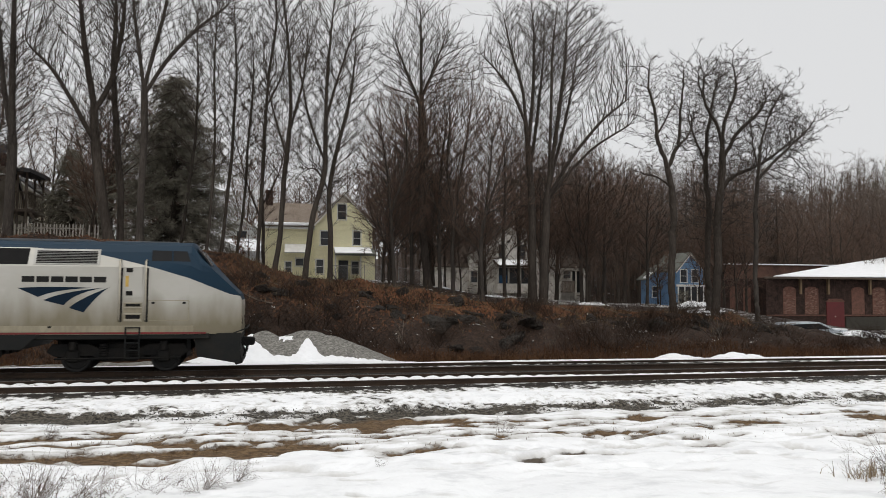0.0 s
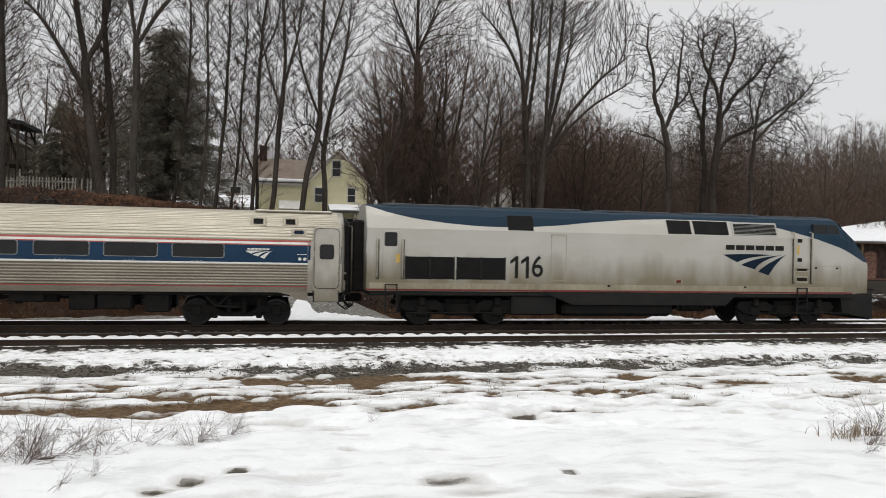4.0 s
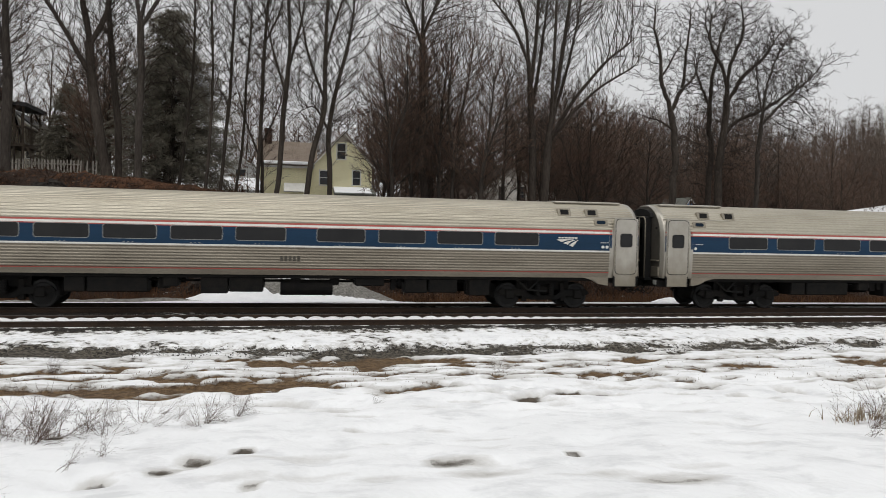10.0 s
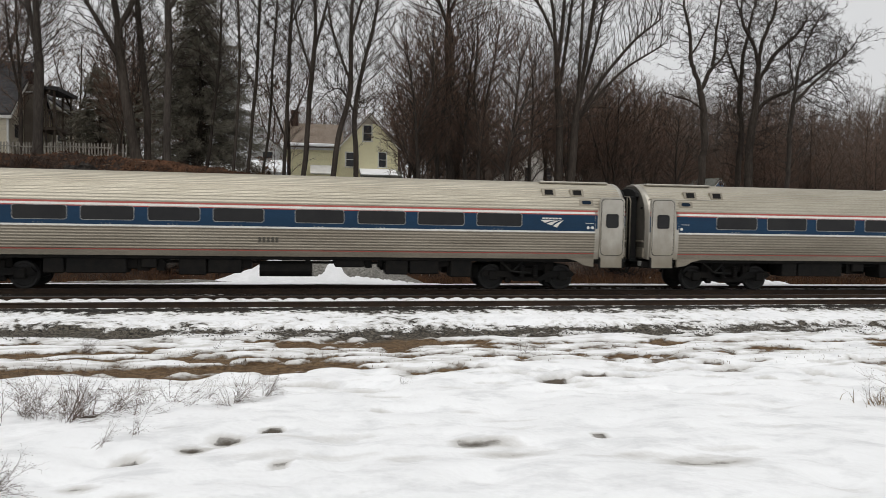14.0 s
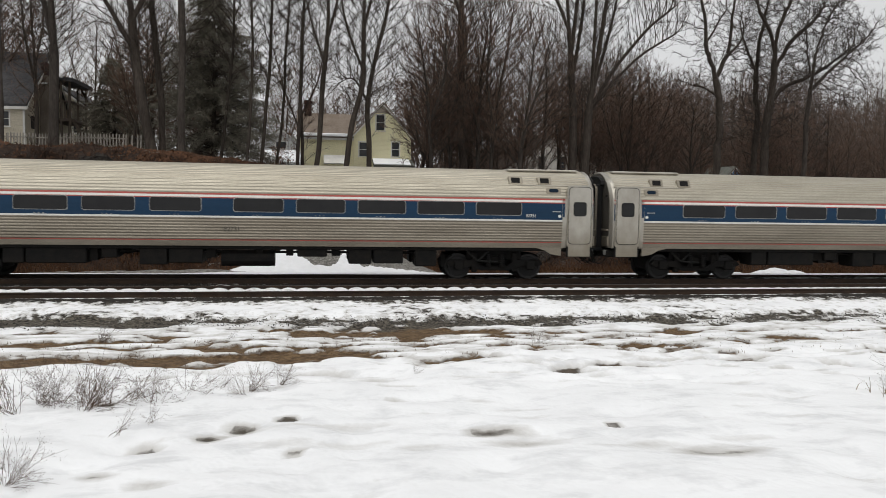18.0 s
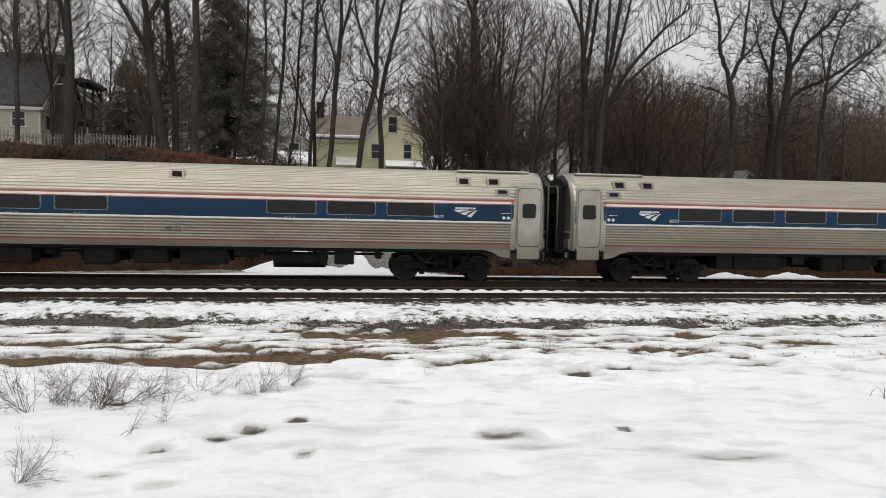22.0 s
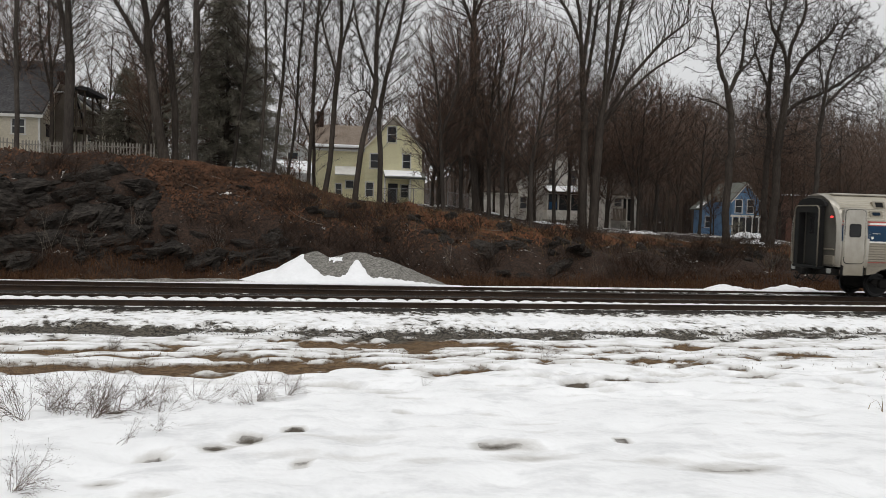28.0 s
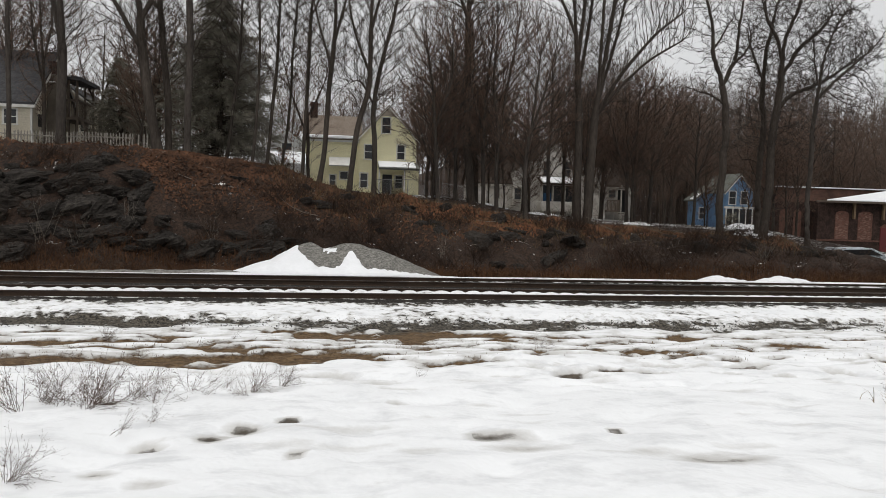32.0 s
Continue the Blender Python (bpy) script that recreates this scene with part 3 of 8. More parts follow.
    rel.inputs["Strength"].default_value, rel.inputs["Distance"].default_value = 1.0, 0.20
    l.new(math_("SUBTRACT", math_("ADD", math_("MULTIPLY", noise_at(2.6, 3, 0.9, 0.8), 0.30), math_("MULTIPLY", math_("MULTIPLY", grain, snowless), 0.30)), math_("MULTIPLY", snowless, 0.40)), rel.inputs["Height"])
    l.new(rel.outputs["Normal"], b.inputs["Normal"])
    return m


me.materials.append(ground_material())
ground = tagged(new("ground", me), "snowy ground with bare dirt, cinders and a leaf-covered bank", "ground", kind="structure")


# ---- two tracks ----
RAIL_TOP = -0.06
RAIL_PROFILE = [(-0.07, -0.185), (0.07, -0.185), (0.07, -0.172), (0.014, -0.155), (0.010, -0.05), (0.036, -0.038), (0.036, -0.006), (-0.036, -0.006), (-0.036, -0.038), (-0.010, -0.05), (-0.014, -0.155), (-0.07, -0.172)]


def track(near, label, swing=0.0):
    t = tagged(new("railway_track"), label, "railway track", "tracks of the double line", "structure")
    t.matrix_basis = pose(0, 0, RAIL_TOP)
    xs = [-220.0] + list(np.arange(-30.0, 42.1, 3.0)) + [260.0]
    for y in (near, near + GAUGE):
        g = Geo()
        g.loft([[(x, y + a + swing * float(drift(x)), b) for a, b in RAIL_PROFILE] for x in xs], closed=True, caps=True)
        rail = part("rail", g, M_RAIL, t, "rusty steel rail")
        g = Geo()
        head = [(-0.033, -0.0065), (0.033, -0.0065), (0.033, -0.002), (0.028, 0.0), (-0.028, 0.0), (-0.033, -0.002)]
        g.loft([[(x, y + a + swing * float(drift(x)), b) for a, b in head] for x in xs], closed=True, caps=True)
        part("rail_head", g, M_RAILTOP, rail, "worn rail head")
    rng = random.Random(int(near * 10))
    g = Geo()
    g.box(-0.115, 0.115, -0.55, GAUGE + 0.55, -0.30, -0.182, 0.012)
    tie = g.mesh("tie", M_TIE)
    x = -31.0
    while x < 70:
        part("tie", tie, M_TIE, t, at=pose(x + rng.uniform(-0.03, 0.03), near + swing * float(drift(x)) + rng.uniform(-0.05, 0.05), rng.uniform(-0.012, 0.012), 0, 0, rng.uniform(-1, 1)))
        x += 0.53
    return t


track_near = track(NEAR_RAIL, "nearer railway track with snow between rusty rails", 1.0)
track_far = track(FAR_RAIL, "further railway track, dark and free of snow")
# ---- the train ----
M_FADED = mat("faded_number_paint", (0.085, 0.078, 0.065), 0.7)
LINE_Y = FAR_RAIL + GAUGE / 2
COACH_SECTION = [(1.50, 1.10), (1.555, 1.35), (1.585, 1.7), (1.60, 2.05), (1.59, 2.4), (1.565, 2.7), (1.52, 2.9), (1.44, 3.1), (1.32, 3.28), (1.15, 3.45), (0.92, 3.61), (0.65, 3.73), (0.33, 3.82), (0.0, 3.86)]


def section(z0, z1, ribs=0.0, inset=0.0):
    """The half section of a coach from z0 up to z1, from the near side; ribs: their pitch."""
    a = np.array(COACH_SECTION)
    d = np.concatenate([[0], np.cumsum(np.hypot(*np.diff(a, axis=0).T))])
    s0, s1 = np.interp(z0, a[:, 1], d), np.interp(z1, a[:, 1], d)
    n = max(2, int((s1 - s0) / (ribs / 4 if ribs else 0.09)))
    out = []
    for i in range(n + 1):
        s = s0 + (s1 - s0) * i / n
        y, z = np.interp(s, d, a[:, 0]), np.interp(s, d, a[:, 1])
        k = (0.0125 if i % 4 in (1, 2) else 0.0) if ribs else 0.0
        e = 0.01
        ty, tz = np.interp(s + e, d, a[:, 0]) - np.interp(s - e, d, a[:, 0]), np.interp(s + e, d, a[:, 1]) - np.interp(s - e, d, a[:, 1])
        q = math.hypot(ty, tz) or 1
        out.append((y - inset + k * tz / q, z - k * ty / q))
    return out


def shell(name, z0, z1, ribs, xs, material, parent, label="", smooth=False):
    """A band of the coach's skin on both sides; over the top where z1 reaches the ridge."""
    half = section(z0, z1, ribs)
    g = Geo()
    if z1 >= 3.86:
        loop = [(-y, z) for y, z in half] + [(y, z) for y, z in half[-2::-1]]
        g.loft([[(x, y, z) for y, z in loop] for x in xs])
    else:
        for s in (-1, 1):
            g.loft([[(x, s * y, z) for y, z in half] for x in (xs if s < 0 else xs[::-1])])
    return part(name, g, material, parent, label, smooth)


def skin_y(z):
    return -float(np.interp(z, [c[1] for c in COACH_SECTION], [c[0] for c in COACH_SECTION]))


def wheel_mesh():
    g = Geo()
    for s in (-1, 1):
        rings = []
        for r, y in ((0.10, 0.83), (0.12, 0.80), (0.34, 0.775), (0.37, 0.80), (0.445, 0.80), (0.457, 0.785), (0.457, 0.70), (0.485, 0.675), (0.47, 0.665), (0.37, 0.67), (0.33, 0.70), (0.10, 0.68)):
            rings.append([(r * math.cos(k * math.tau / 28), s * y, r * math.sin(k * math.tau / 28)) for k in range(28)])
        g.loft(rings if s > 0 else rings[::-1], closed=True, caps=True)
        for k in range(6):
            a = k * math.tau / 6
            g.tube([(0.24 * math.cos(a), s * 0.775, 0.24 * math.sin(a)), (0.24 * math.cos(a), s * 0.795, 0.24 * math.sin(a))], 0.03, 6)
    g.tube([(0, -0.8, 0), (0, 0.8, 0)], 0.085, 10)
    return g.mesh("wheelset", M_WHEEL)


WHEELS = wheel_mesh()
SPINNING = []


def coach_bogie(parent, x):
    b = part("bogie", Geo(), M_UNDER, parent, "sooty outside-framed bogie", at=pose(x, 0, 0))
    g = Geo()
    for s in (-1, 1):
        y0, y1 = s * 1.02 - 0.06, s * 1.02 + 0.06
        g.prism([(-1.75, 0.50), (-1.6, 0.66), (-0.75, 0.62), (-0.45, 0.42), (0.45, 0.42), (0.75, 0.62), (1.6, 0.66), (1.75, 0.50), (1.6, 0.42), (0.8, 0.40), (0.5, 0.26), (-0.5, 0.26), (-0.8, 0.40), (-1.6, 0.42)], "y", y0, y1)
    g.box(-0.28, 0.28, -1.05, 1.05, 0.50, 0.78, 0.03)
    g.box(-1.7, 1.7, -0.62, 0.62, 0.24, 0.82, 0.05)
    for s in (-1, 1):
        for a in (-0.72, 0.72):
            g.box(a - 0.1, a + 0.1, s * 0.95 - 0.1, s * 0.95 + 0.1, 0.2, 0.9, 0.03)
        g.box(-1.0, 1.0, s * 0.9 - 0.05, s * 0.9 + 0.05, 0.62, 1.0, 0.03)
    part("bogie_frame", g, M_UNDER, b)
    for a in (-1.295, 1.295):
        w = part("wheelset", WHEELS, M_WHEEL, b, "dark steel wheelset", at=pose(a, 0, 0.397))
        SPINNING.append((w, a))
    for s in (-1, 1):
        for a in (-1.295, 1.295):
            g = Geo()
            g.box(a - 0.16, a + 0.16, s * 1.09 - 0.08, s * 1.09 + 0.08, 0.30, 0.62, 0.03)
            part("axle_box", g, M_UNDER, b)
        for a in (-0.25, 0.25):
            g = Geo()
            for i in range(5):
                g.tube([(a, s * 1.15, 0.44 + 0.075 * i), (a, s * 1.15, 0.48 + 0.075 * i)], 0.105, 10)
            g.tube([(a, s * 1.15, 0.4), (a, s * 1.15, 0.84)], 0.08, 8)
            part("coil_spring", g, M_UNDER, b)
        g = Geo()
        g.tube([(-1.1, s * 1.2, 1.02), (-0.65, s * 1.22, 0.62), (0.05, s * 1.22, 0.58)], 0.035, 6)
        g.tube([(-0.2, s * 1.2, 1.02), (-0.62, s * 1.22, 0.62)], 0.035, 6)
        part("anchor_rod", g, M_DKGREY, b, "grey bolster anchor rod")
    return b


def swoosh(parent, cx, cz, w, h, y, material):
    """Three curved blades that narrow towards the upper right: a plain emblem."""
    blades = [((-0.50, 0.45), (-0.10, 0.50), (0.30, 0.47), (-0.05, 0.34), (-0.28, 0.10)),
              ((-0.22, -0.02), (0.05, 0.28), (0.44, 0.48), (0.16, 0.20), (0.00, -0.22)),
              ((0.06, -0.32), (0.22, 0.06), (0.50, 0.50), (0.36, 0.10), (0.22, -0.50))]
    for b in blades:
        a, m, e, m2, c = b
        up = [tuple((1 - t) ** 2 * a[i] + 2 * t * (1 - t) * (2 * m[i] - (a[i] + e[i]) / 2) + t * t * e[i] for i in (0, 1)) for t in np.linspace(0, 1, 8)]
        dn = [tuple((1 - t) ** 2 * e[i] + 2 * t * (1 - t) * (2 * m2[i] - (c[i] + e[i]) / 2) + t * t * c[i] for i in (0, 1)) for t in np.linspace(0, 1, 8)][1:]
        g = Geo()
        g.prism([(cx + p[0] * w, cz + p[1] * h) for p in up + dn], "y", y, y + 0.006)
        part("emblem_blade", g, material, parent, "painted emblem blade")


def lettering(parent, text, x, z, size, y, material, name="number", wide=1.0):
    c = bpy.data.curves.new(name, "FONT")
    c.offset = 0.006 * size if size > 0.5 else 0.0
    c.body, c.size, c.extrude, c.align_x, c.align_y, c.space_character = text, size, 0.003, "CENTER", "CENTER", 0.95
    ob = new("text", c)
    dg = bpy.context.evaluated_depsgraph_get()
    me = bpy.data.meshes.new_from_object(ob.evaluated_get(dg))
    bpy.data.objects.remove(ob)
    me.materials.clear()
    me.materials.append(material)
    o = part(name, me, material, parent, "painted number " + text, at=pose(x, y, z, 90) @ Matrix.Diagonal((wide, 1, 1, 1)))
    return o


def bars(parent, x0, z0, n, w, h, gap, y, material, name="lettering_bar"):
    for i in range(n):
        boxed(name, material, parent, x0 + i * (w + gap), x0 + i * (w + gap) + w, y, y + 0.006, z0, z0 + h)


# boxes under the floor: from, to, underside
UNDER = [(-7.02, -6.4, 0.50), (-6.34, -4.5, 0.50), (-4.04, -3.56, 0.68), (-2.87, -2.0, 0.46), (-1.95, -0.86, 0.52), (2.2, 3.2, 0.74), (3.92, 4.7, 0.50), (4.76, 5.78, 0.52), (6.2, 6.94, 0.42)]
UNDER_CAFE = [(-6.84, -6.24, 0.55), (-5.95, -4.33, 0.48), (-2.74, -1.79, 0.45), (-1.17, -0.12, 0.52), (0.27, 1.78, 0.48), (2.0, 2.9, 0.74), (4.78, 5.08, 0.49), (5.31, 5.98, 0.53)]
GAP4 = [-7.85, -5.79, -3.75, -1.68, 0.95, 2.98, 5.02, 7.04, 9.07]


def coach(offset, windows, logo_right, number, label, last=False):
    c = thing("passenger_coach", label, "train coach", group="coaches of the train")
    L = 11.35
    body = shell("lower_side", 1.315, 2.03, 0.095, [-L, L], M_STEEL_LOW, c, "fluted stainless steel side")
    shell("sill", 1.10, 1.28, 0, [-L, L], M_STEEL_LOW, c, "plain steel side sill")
    shell("lower_red_stripe", 1.28, 1.315, 0, [-L, L], M_RED, c, "thin red stripe")
    shell("belt_stripe", 2.03, 2.09, 0, [-L, L], M_WHITE, c, "pale belt stripe")
    shell("window_band", 2.09, 2.665, 0, [-L, L], M_BLUE, c, "dark blue window band")
    shell("thin_red_stripe", 2.665, 2.70, 0, [-L, L], M_RED, c, "thin red stripe")
    shell("white_stripe", 2.70, 2.775, 0, [-L, L], M_WHITE, c, "white stripe")
    shell("upper_red_stripe", 2.775, 2.835, 0, [-L, L], M_RED, c, "red stripe")
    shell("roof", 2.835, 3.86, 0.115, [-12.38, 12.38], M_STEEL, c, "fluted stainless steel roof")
    boxed("underframe", M_UNDER, c, -12.2, 12.2, -1.42, 1.42, 0.98, 1.12, 0.03)
    # vestibule ends, drawn in towards the gangway
    for s in (-1, 1):
        full = section(1.0, 3.86)
        rings = []
        for x, k, cut in ((11.35, 1.0, 1.10), (12.36, 1.0, 0.80), (12.49, 0.97, 0.80), (12.57, 0.88, 0.84)):
            sec = [(y * k, 3.86 - (3.86 - z) * (0.985 if k < 0.9 else 1)) for y, z in section(cut, 3.86)]
            rings.append([(s * x, -y, z) for y, z in sec] + [(s * x, y, z) for y, z in sec[-2::-1]])
        n = min(len(r) for r in rings)
        rings = [[r[round(i * (len(r) - 1) / (n - 1))] for i in range(n)] for r in rings]
        g = Geo()
        g.loft(rings if s > 0 else rings[::-1], closed=True, caps=True)
        part("vestibule_end", g, M_STEEL_PLAIN, c, "smooth stainless vestibule end")
        for sx, w in ((11.36, 0.08), (12.39, 0.08)):
            for z0, z1, m in ((2.09, 2.665, M_BLUE), (2.665, 2.70, M_RED), (2.775, 2.835, M_RED)):
                boxed("end_stripe", m, c, min(s * sx, s * (sx + w)), max(s * sx, s * (sx + w)), skin_y(2.4) - 0.006, skin_y(2.4) + 0.02, z0, z1)
        # side door
        y = skin_y(2.05)
        g = Geo()
        g.plate(s * 11.98, 2.21, 0.92, 2.14, 0.10, y - 0.012, y + 0.1)
        frame_ = part("door_frame", g, M_STEEL_PLAIN, c, "raised steel door frame")
        g = Geo()
        g.plate(s * 11.98, 2.25, 0.84, 2.02, 0.15, y - 0.020, y)
        part("door_seal", g, M_DKGREY, c, "black door seal")
        g = Geo()
        g.plate(s * 11.98, 2.25, 0.80, 1.98, 0.14, y - 0.030, y)
        door = part("door", g, M_STEEL_PLAIN, c, "plain stainless side door")
        g = Geo()
        g.plate(s * 11.98, 2.475, 0.48, 0.50, 0.09, y - 0.037, y - 0.02)
        part("door_gasket", g, M_RUBBER, door)
        g = Geo()
        g.plate(s * 11.98, 2.475, 0.43, 0.45, 0.08, y - 0.042, y - 0.02)
        part("door_window", g, M_GLASS, door, "dark door window")
        boxed("step_panel", M_STEEL_PLAIN, c, s * 11.98 - 0.40, s * 11.98 + 0.40, y - 0.02, y + 0.1, 0.80, 1.22, 0.012, "steel trap panel")
        boxed("panel_shadow_gap", M_RUBBER, c, s * 11.98 - 0.44, s * 11.98 + 0.44, y - 0.008, y + 0.1, 0.79, 1.26)
        g = Geo()
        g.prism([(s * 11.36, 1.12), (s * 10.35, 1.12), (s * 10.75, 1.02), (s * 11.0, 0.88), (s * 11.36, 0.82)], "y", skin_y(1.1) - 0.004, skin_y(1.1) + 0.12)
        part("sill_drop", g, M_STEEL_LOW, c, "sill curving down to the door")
        for q in (-0.44, 0.44):
            g = Geo()
            g.tube([(s * 11.98 + q, y - 0.05, 1.5), (s * 11.98 + q, y - 0.05, 2.3)], 0.014, 6)
            part("grab_iron", g, M_STEEL, c)
        # sooty end wall with its door, the gangway portal and the coupler
        def across(name, m, x0, x1, y0, y1, z0, z1, b=0.0, label="", parent=None):
            return boxed(name, m, parent or c, min(s * x0, s * x1), max(s * x0, s * x1), y0, y1, z0, z1, b, label)

        sec = [(y * 0.86, min(z, 3.78)) for y, z in section(1.02, 3.86)]
        g = Geo()
        g.prism([(-y, z) for y, z in sec] + [(y, z) for y, z in sec[-2::-1]], "x", min(s * 12.5, s * 12.585), max(s * 12.5, s * 12.585))
        part("end_wall", g, M_SOOTY, c, "sooty steel end wall")
        door = across("end_door", M_DKGREY, 12.58, 12.60, -0.44, 0.44, 1.1, 3.2, 0.006, "dark end door")
        across("door_window", M_GLASS, 12.59, 12.606, -0.2, 0.2, 2.3, 2.95, 0.004, "", door)
        g = Geo()
        for q in (-1, 1):
            ya, yb = sorted((q * 0.52, q * 0.70))
            g.box(min(s * 12.57, s * 12.84), max(s * 12.57, s * 12.84), ya, yb, 1.0, 3.32, 0.04)
        g.box(min(s * 12.57, s * 12.84), max(s * 12.57, s * 12.84), -0.70, 0.70, 3.18, 3.40, 0.05)
        part("gangway_diaphragm", g, M_RUBBER, c, "black rubber gangway diaphragm")
        g = Geo()
        g.prism([(0.86, 3.38), (0.80, 3.52), (0.55, 3.64), (0.0, 3.70), (-0.55, 3.64), (-0.80, 3.52), (-0.86, 3.38), (-0.78, 3.36), (0.78, 3.36)], "x", min(s * 12.57, s * 12.72), max(s * 12.57, s * 12.72))
        part("gangway_hood", g, M_RUBBER, c, "black arched hood over the gangway")
        g = Geo()
        for q in (-1, 1):
            ya, yb = sorted((q * 0.50, q * 0.76))
            g.box(min(s * 12.85, s * 12.875), max(s * 12.85, s * 12.875), ya, yb, 1.05, 3.3, 0.006)
        g.box(min(s * 12.85, s * 12.875), max(s * 12.85, s * 12.875), -0.76, 0.76, 3.12, 3.38, 0.006)
        plate = part("face_plate", g, M_DKGREY, c, "worn gangway face plate")
        g = Geo()
        arc = [(0.77, 1.05), (0.77, 3.18)] + [(0.57 + 0.2 * math.cos(radians(v)), 3.18 + 0.2 * math.sin(radians(v))) for v in (22, 45, 68, 90)]
        g.tube([(s * 12.885, q * y_, z_) for q, run_ in ((-1, arc), (1, arc[::-1])) for y_, z_ in run_], 0.026, 6)
        part("plate_rim", g, M_STEEL_LOW, plate, "worn bright steel rim", True)
        across("gangway_foot", M_DKGREY, 12.57, 12.89, -0.8, 0.8, 0.98, 1.08, 0.01)
        for q in (-1, 1):
            ya, yb = sorted((q * 0.80, q * 1.36))
            across("end_ledge", M_STEEL_LOW, 12.55, 12.66, ya, yb, 1.72, 1.78, 0.01, "narrow steel ledge")
            across("end_locker", M_STEEL_LOW, 12.55, 12.63, ya, yb, 1.16, 1.52, 0.02, "dull steel locker")
            across("cable_socket", M_GASKET, 12.5, 12.64, q * 1.12 - 0.13, q * 1.12 + 0.13, 0.84, 1.02, 0.02, "pale cable socket")
            across("marker_lamp", M_MARKER if last and s < 0 else M_RUBBER, 12.58, 12.62, q * 1.12 - 0.05, q * 1.12 + 0.05, 2.92, 3.0, 0.008, "red marker lamp")
        across("end_beam", M_UNDER, 12.3, 12.62, -1.3, 1.3, 0.78, 1.02, 0.02, "sooty end beam")
        g = Geo()
        g.box(min(s * 12.3, s * 13.05), max(s * 12.3, s * 12.96), -0.16, 0.16, 0.72, 0.98, 0.04)
        g.tube([(s * 12.6, -0.45, 0.9), (s * 12.85, -0.48, 0.55), (s * 13.0, -0.45, 0.62)], 0.03, 6)
        g.tube([(s * 12.6, 0.45, 0.9), (s * 12.85, 0.48, 0.5), (s * 13.0, 0.45, 0.62)], 0.03, 6)
        part("coupler", g, M_UNDER, c, "dark coupler and hoses")
        for q in (-0.75, -0.35, 0.4):
            g = Geo()
            g.tube([(s * 12.35, q, 0.95), (s * 12.5, q - 0.03, 0.62), (s * 12.7, q - 0.04, 0.48), (s * 12.9, q, 0.60), (s * 13.0, q, 0.78)], 0.02, 6)
            part("brake_hose", g, M_RUBBER, c, "hanging brake hose", True)
        # indicator window over the band, and roof vents
        g = Geo()
        g.plate(0, 0, 0.52, 0.24, 0.03, -0.03, 0.1)
        sign = part("indicator_box", g, M_STEEL_PLAIN, c, at=pose(s * 11.05, skin_y(3.1), 3.1, -22))
        g = Geo()
        g.plate(0, 0, 0.34, 0.13, 0.06, -0.04, 0.0)
        part("indicator_glass", g, M_NAVY, sign, "small dark indicator window")
        boxed("roof_pad", M_STEEL_PLAIN, c, s * 10.9 - 1.3, s * 10.9 + 1.3, -0.55, 0.55, 3.80, 3.885, 0.03, "low roof housing")
        boxed("rain_strip", M_STEEL_PLAIN, c, s * 11.1 - 1.35, s * 11.1 + 1.35, -1.345, -1.31, 3.28, 3.30, 0.004)
        coach_bogie(c, s * 9.07)
    # roof vents, with one more over the windowless stretch
    for vx in [-10.77, -9.72, 9.72, 10.77] + ([0.15] if len(windows) < 9 else []):
        g = Geo()
        g.box(-0.25, 0.25, -0.02, 0.30, -0.16, 0.16, 0.015)
        v = part("roof_vent", g, M_STEEL_PLAIN, c, "small square roof vent", at=pose(vx, -1.22, 3.45, -24))
        g = Geo()
        g.box(-0.16, 0.16, -0.028, 0.0, -0.10, 0.10, 0.006)
        part("vent_opening", g, M_BLACK, v)
    # windows
    for x in windows:
        y = skin_y(2.68) - 0.004
        g = Geo()
        g.plate(x, 2.455, 1.63, 0.465, 0.085, y - 0.026, y + 0.06)
        w = part("window", g, M_GASKET, c, "wide window with a pale gasket")
        g = Geo()
        g.plate(x, 2.457, 1.595, 0.432, 0.075, y - 0.032, y)
        part("pane", g, M_GLASS, w, "dark tinted pane")
        bars(w, x - 0.2, 2.115, 3, 0.05, 0.02, 0.08, skin_y(2.1) - 0.004, M_GASKET, "small_marking")
    # markings
    s = 1 if logo_right else -1
    y = skin_y(2.4) - 0.012
    bars(c, s * 9.75 - 0.36, 2.505, 6, 0.10, 0.05, 0.022, y, M_WHITE)
    swoosh(c, s * 9.75, 2.345, 0.86, 0.27, y, M_WHITE)
    for q in (-1, 1):
        bars(c, q * 11.12 - 0.12, 2.365, 4, 0.06, 0.022, 0.02, y, M_WHITE, "marking_bar")
        for i in range(2 if q == s else 1):
            g = Geo()
            g.plate(q * 11.25 - 0.16 * i * q, 2.22, 0.11, 0.11, 0.054, y, y + 0.006)
            part("round_marking", g, M_WHITE, c)
    if number:
        lettering(c, number, 0.1, 1.66, 0.22, skin_y(1.66) - 0.022, M_FADED)
        for x in (s * 8.82, -s * 10.22):
            lettering(c, number, x, 2.22, 0.15, y, M_WHITE)
    else:
        bars(c, -0.32, 1.58, 5, 0.09, 0.16, 0.05, skin_y(1.66) - 0.024, M_FADED, "number_bar")
    # boxes under the floor
    rng = random.Random(int(offset))
    for x0, x1, z in UNDER_CAFE if len(windows) < 9 else UNDER:
        for sd in (-1, 1):
            g = Geo()
            ya, yb = sorted((sd * 0.55, sd * 1.36))
            g.box(x0, x1, ya, yb, z, 1.02, 0.03)
            part("equipment_box", g, M_UNDER, c, "sooty underfloor equipment box")
    g = Geo()
    t0 = 3.27 if len(windows) < 9 else -0.3
    g.tube([(t0, -1.0, 0.66), (t0 + 1.75, -1.0, 0.66)], 0.27, 14)
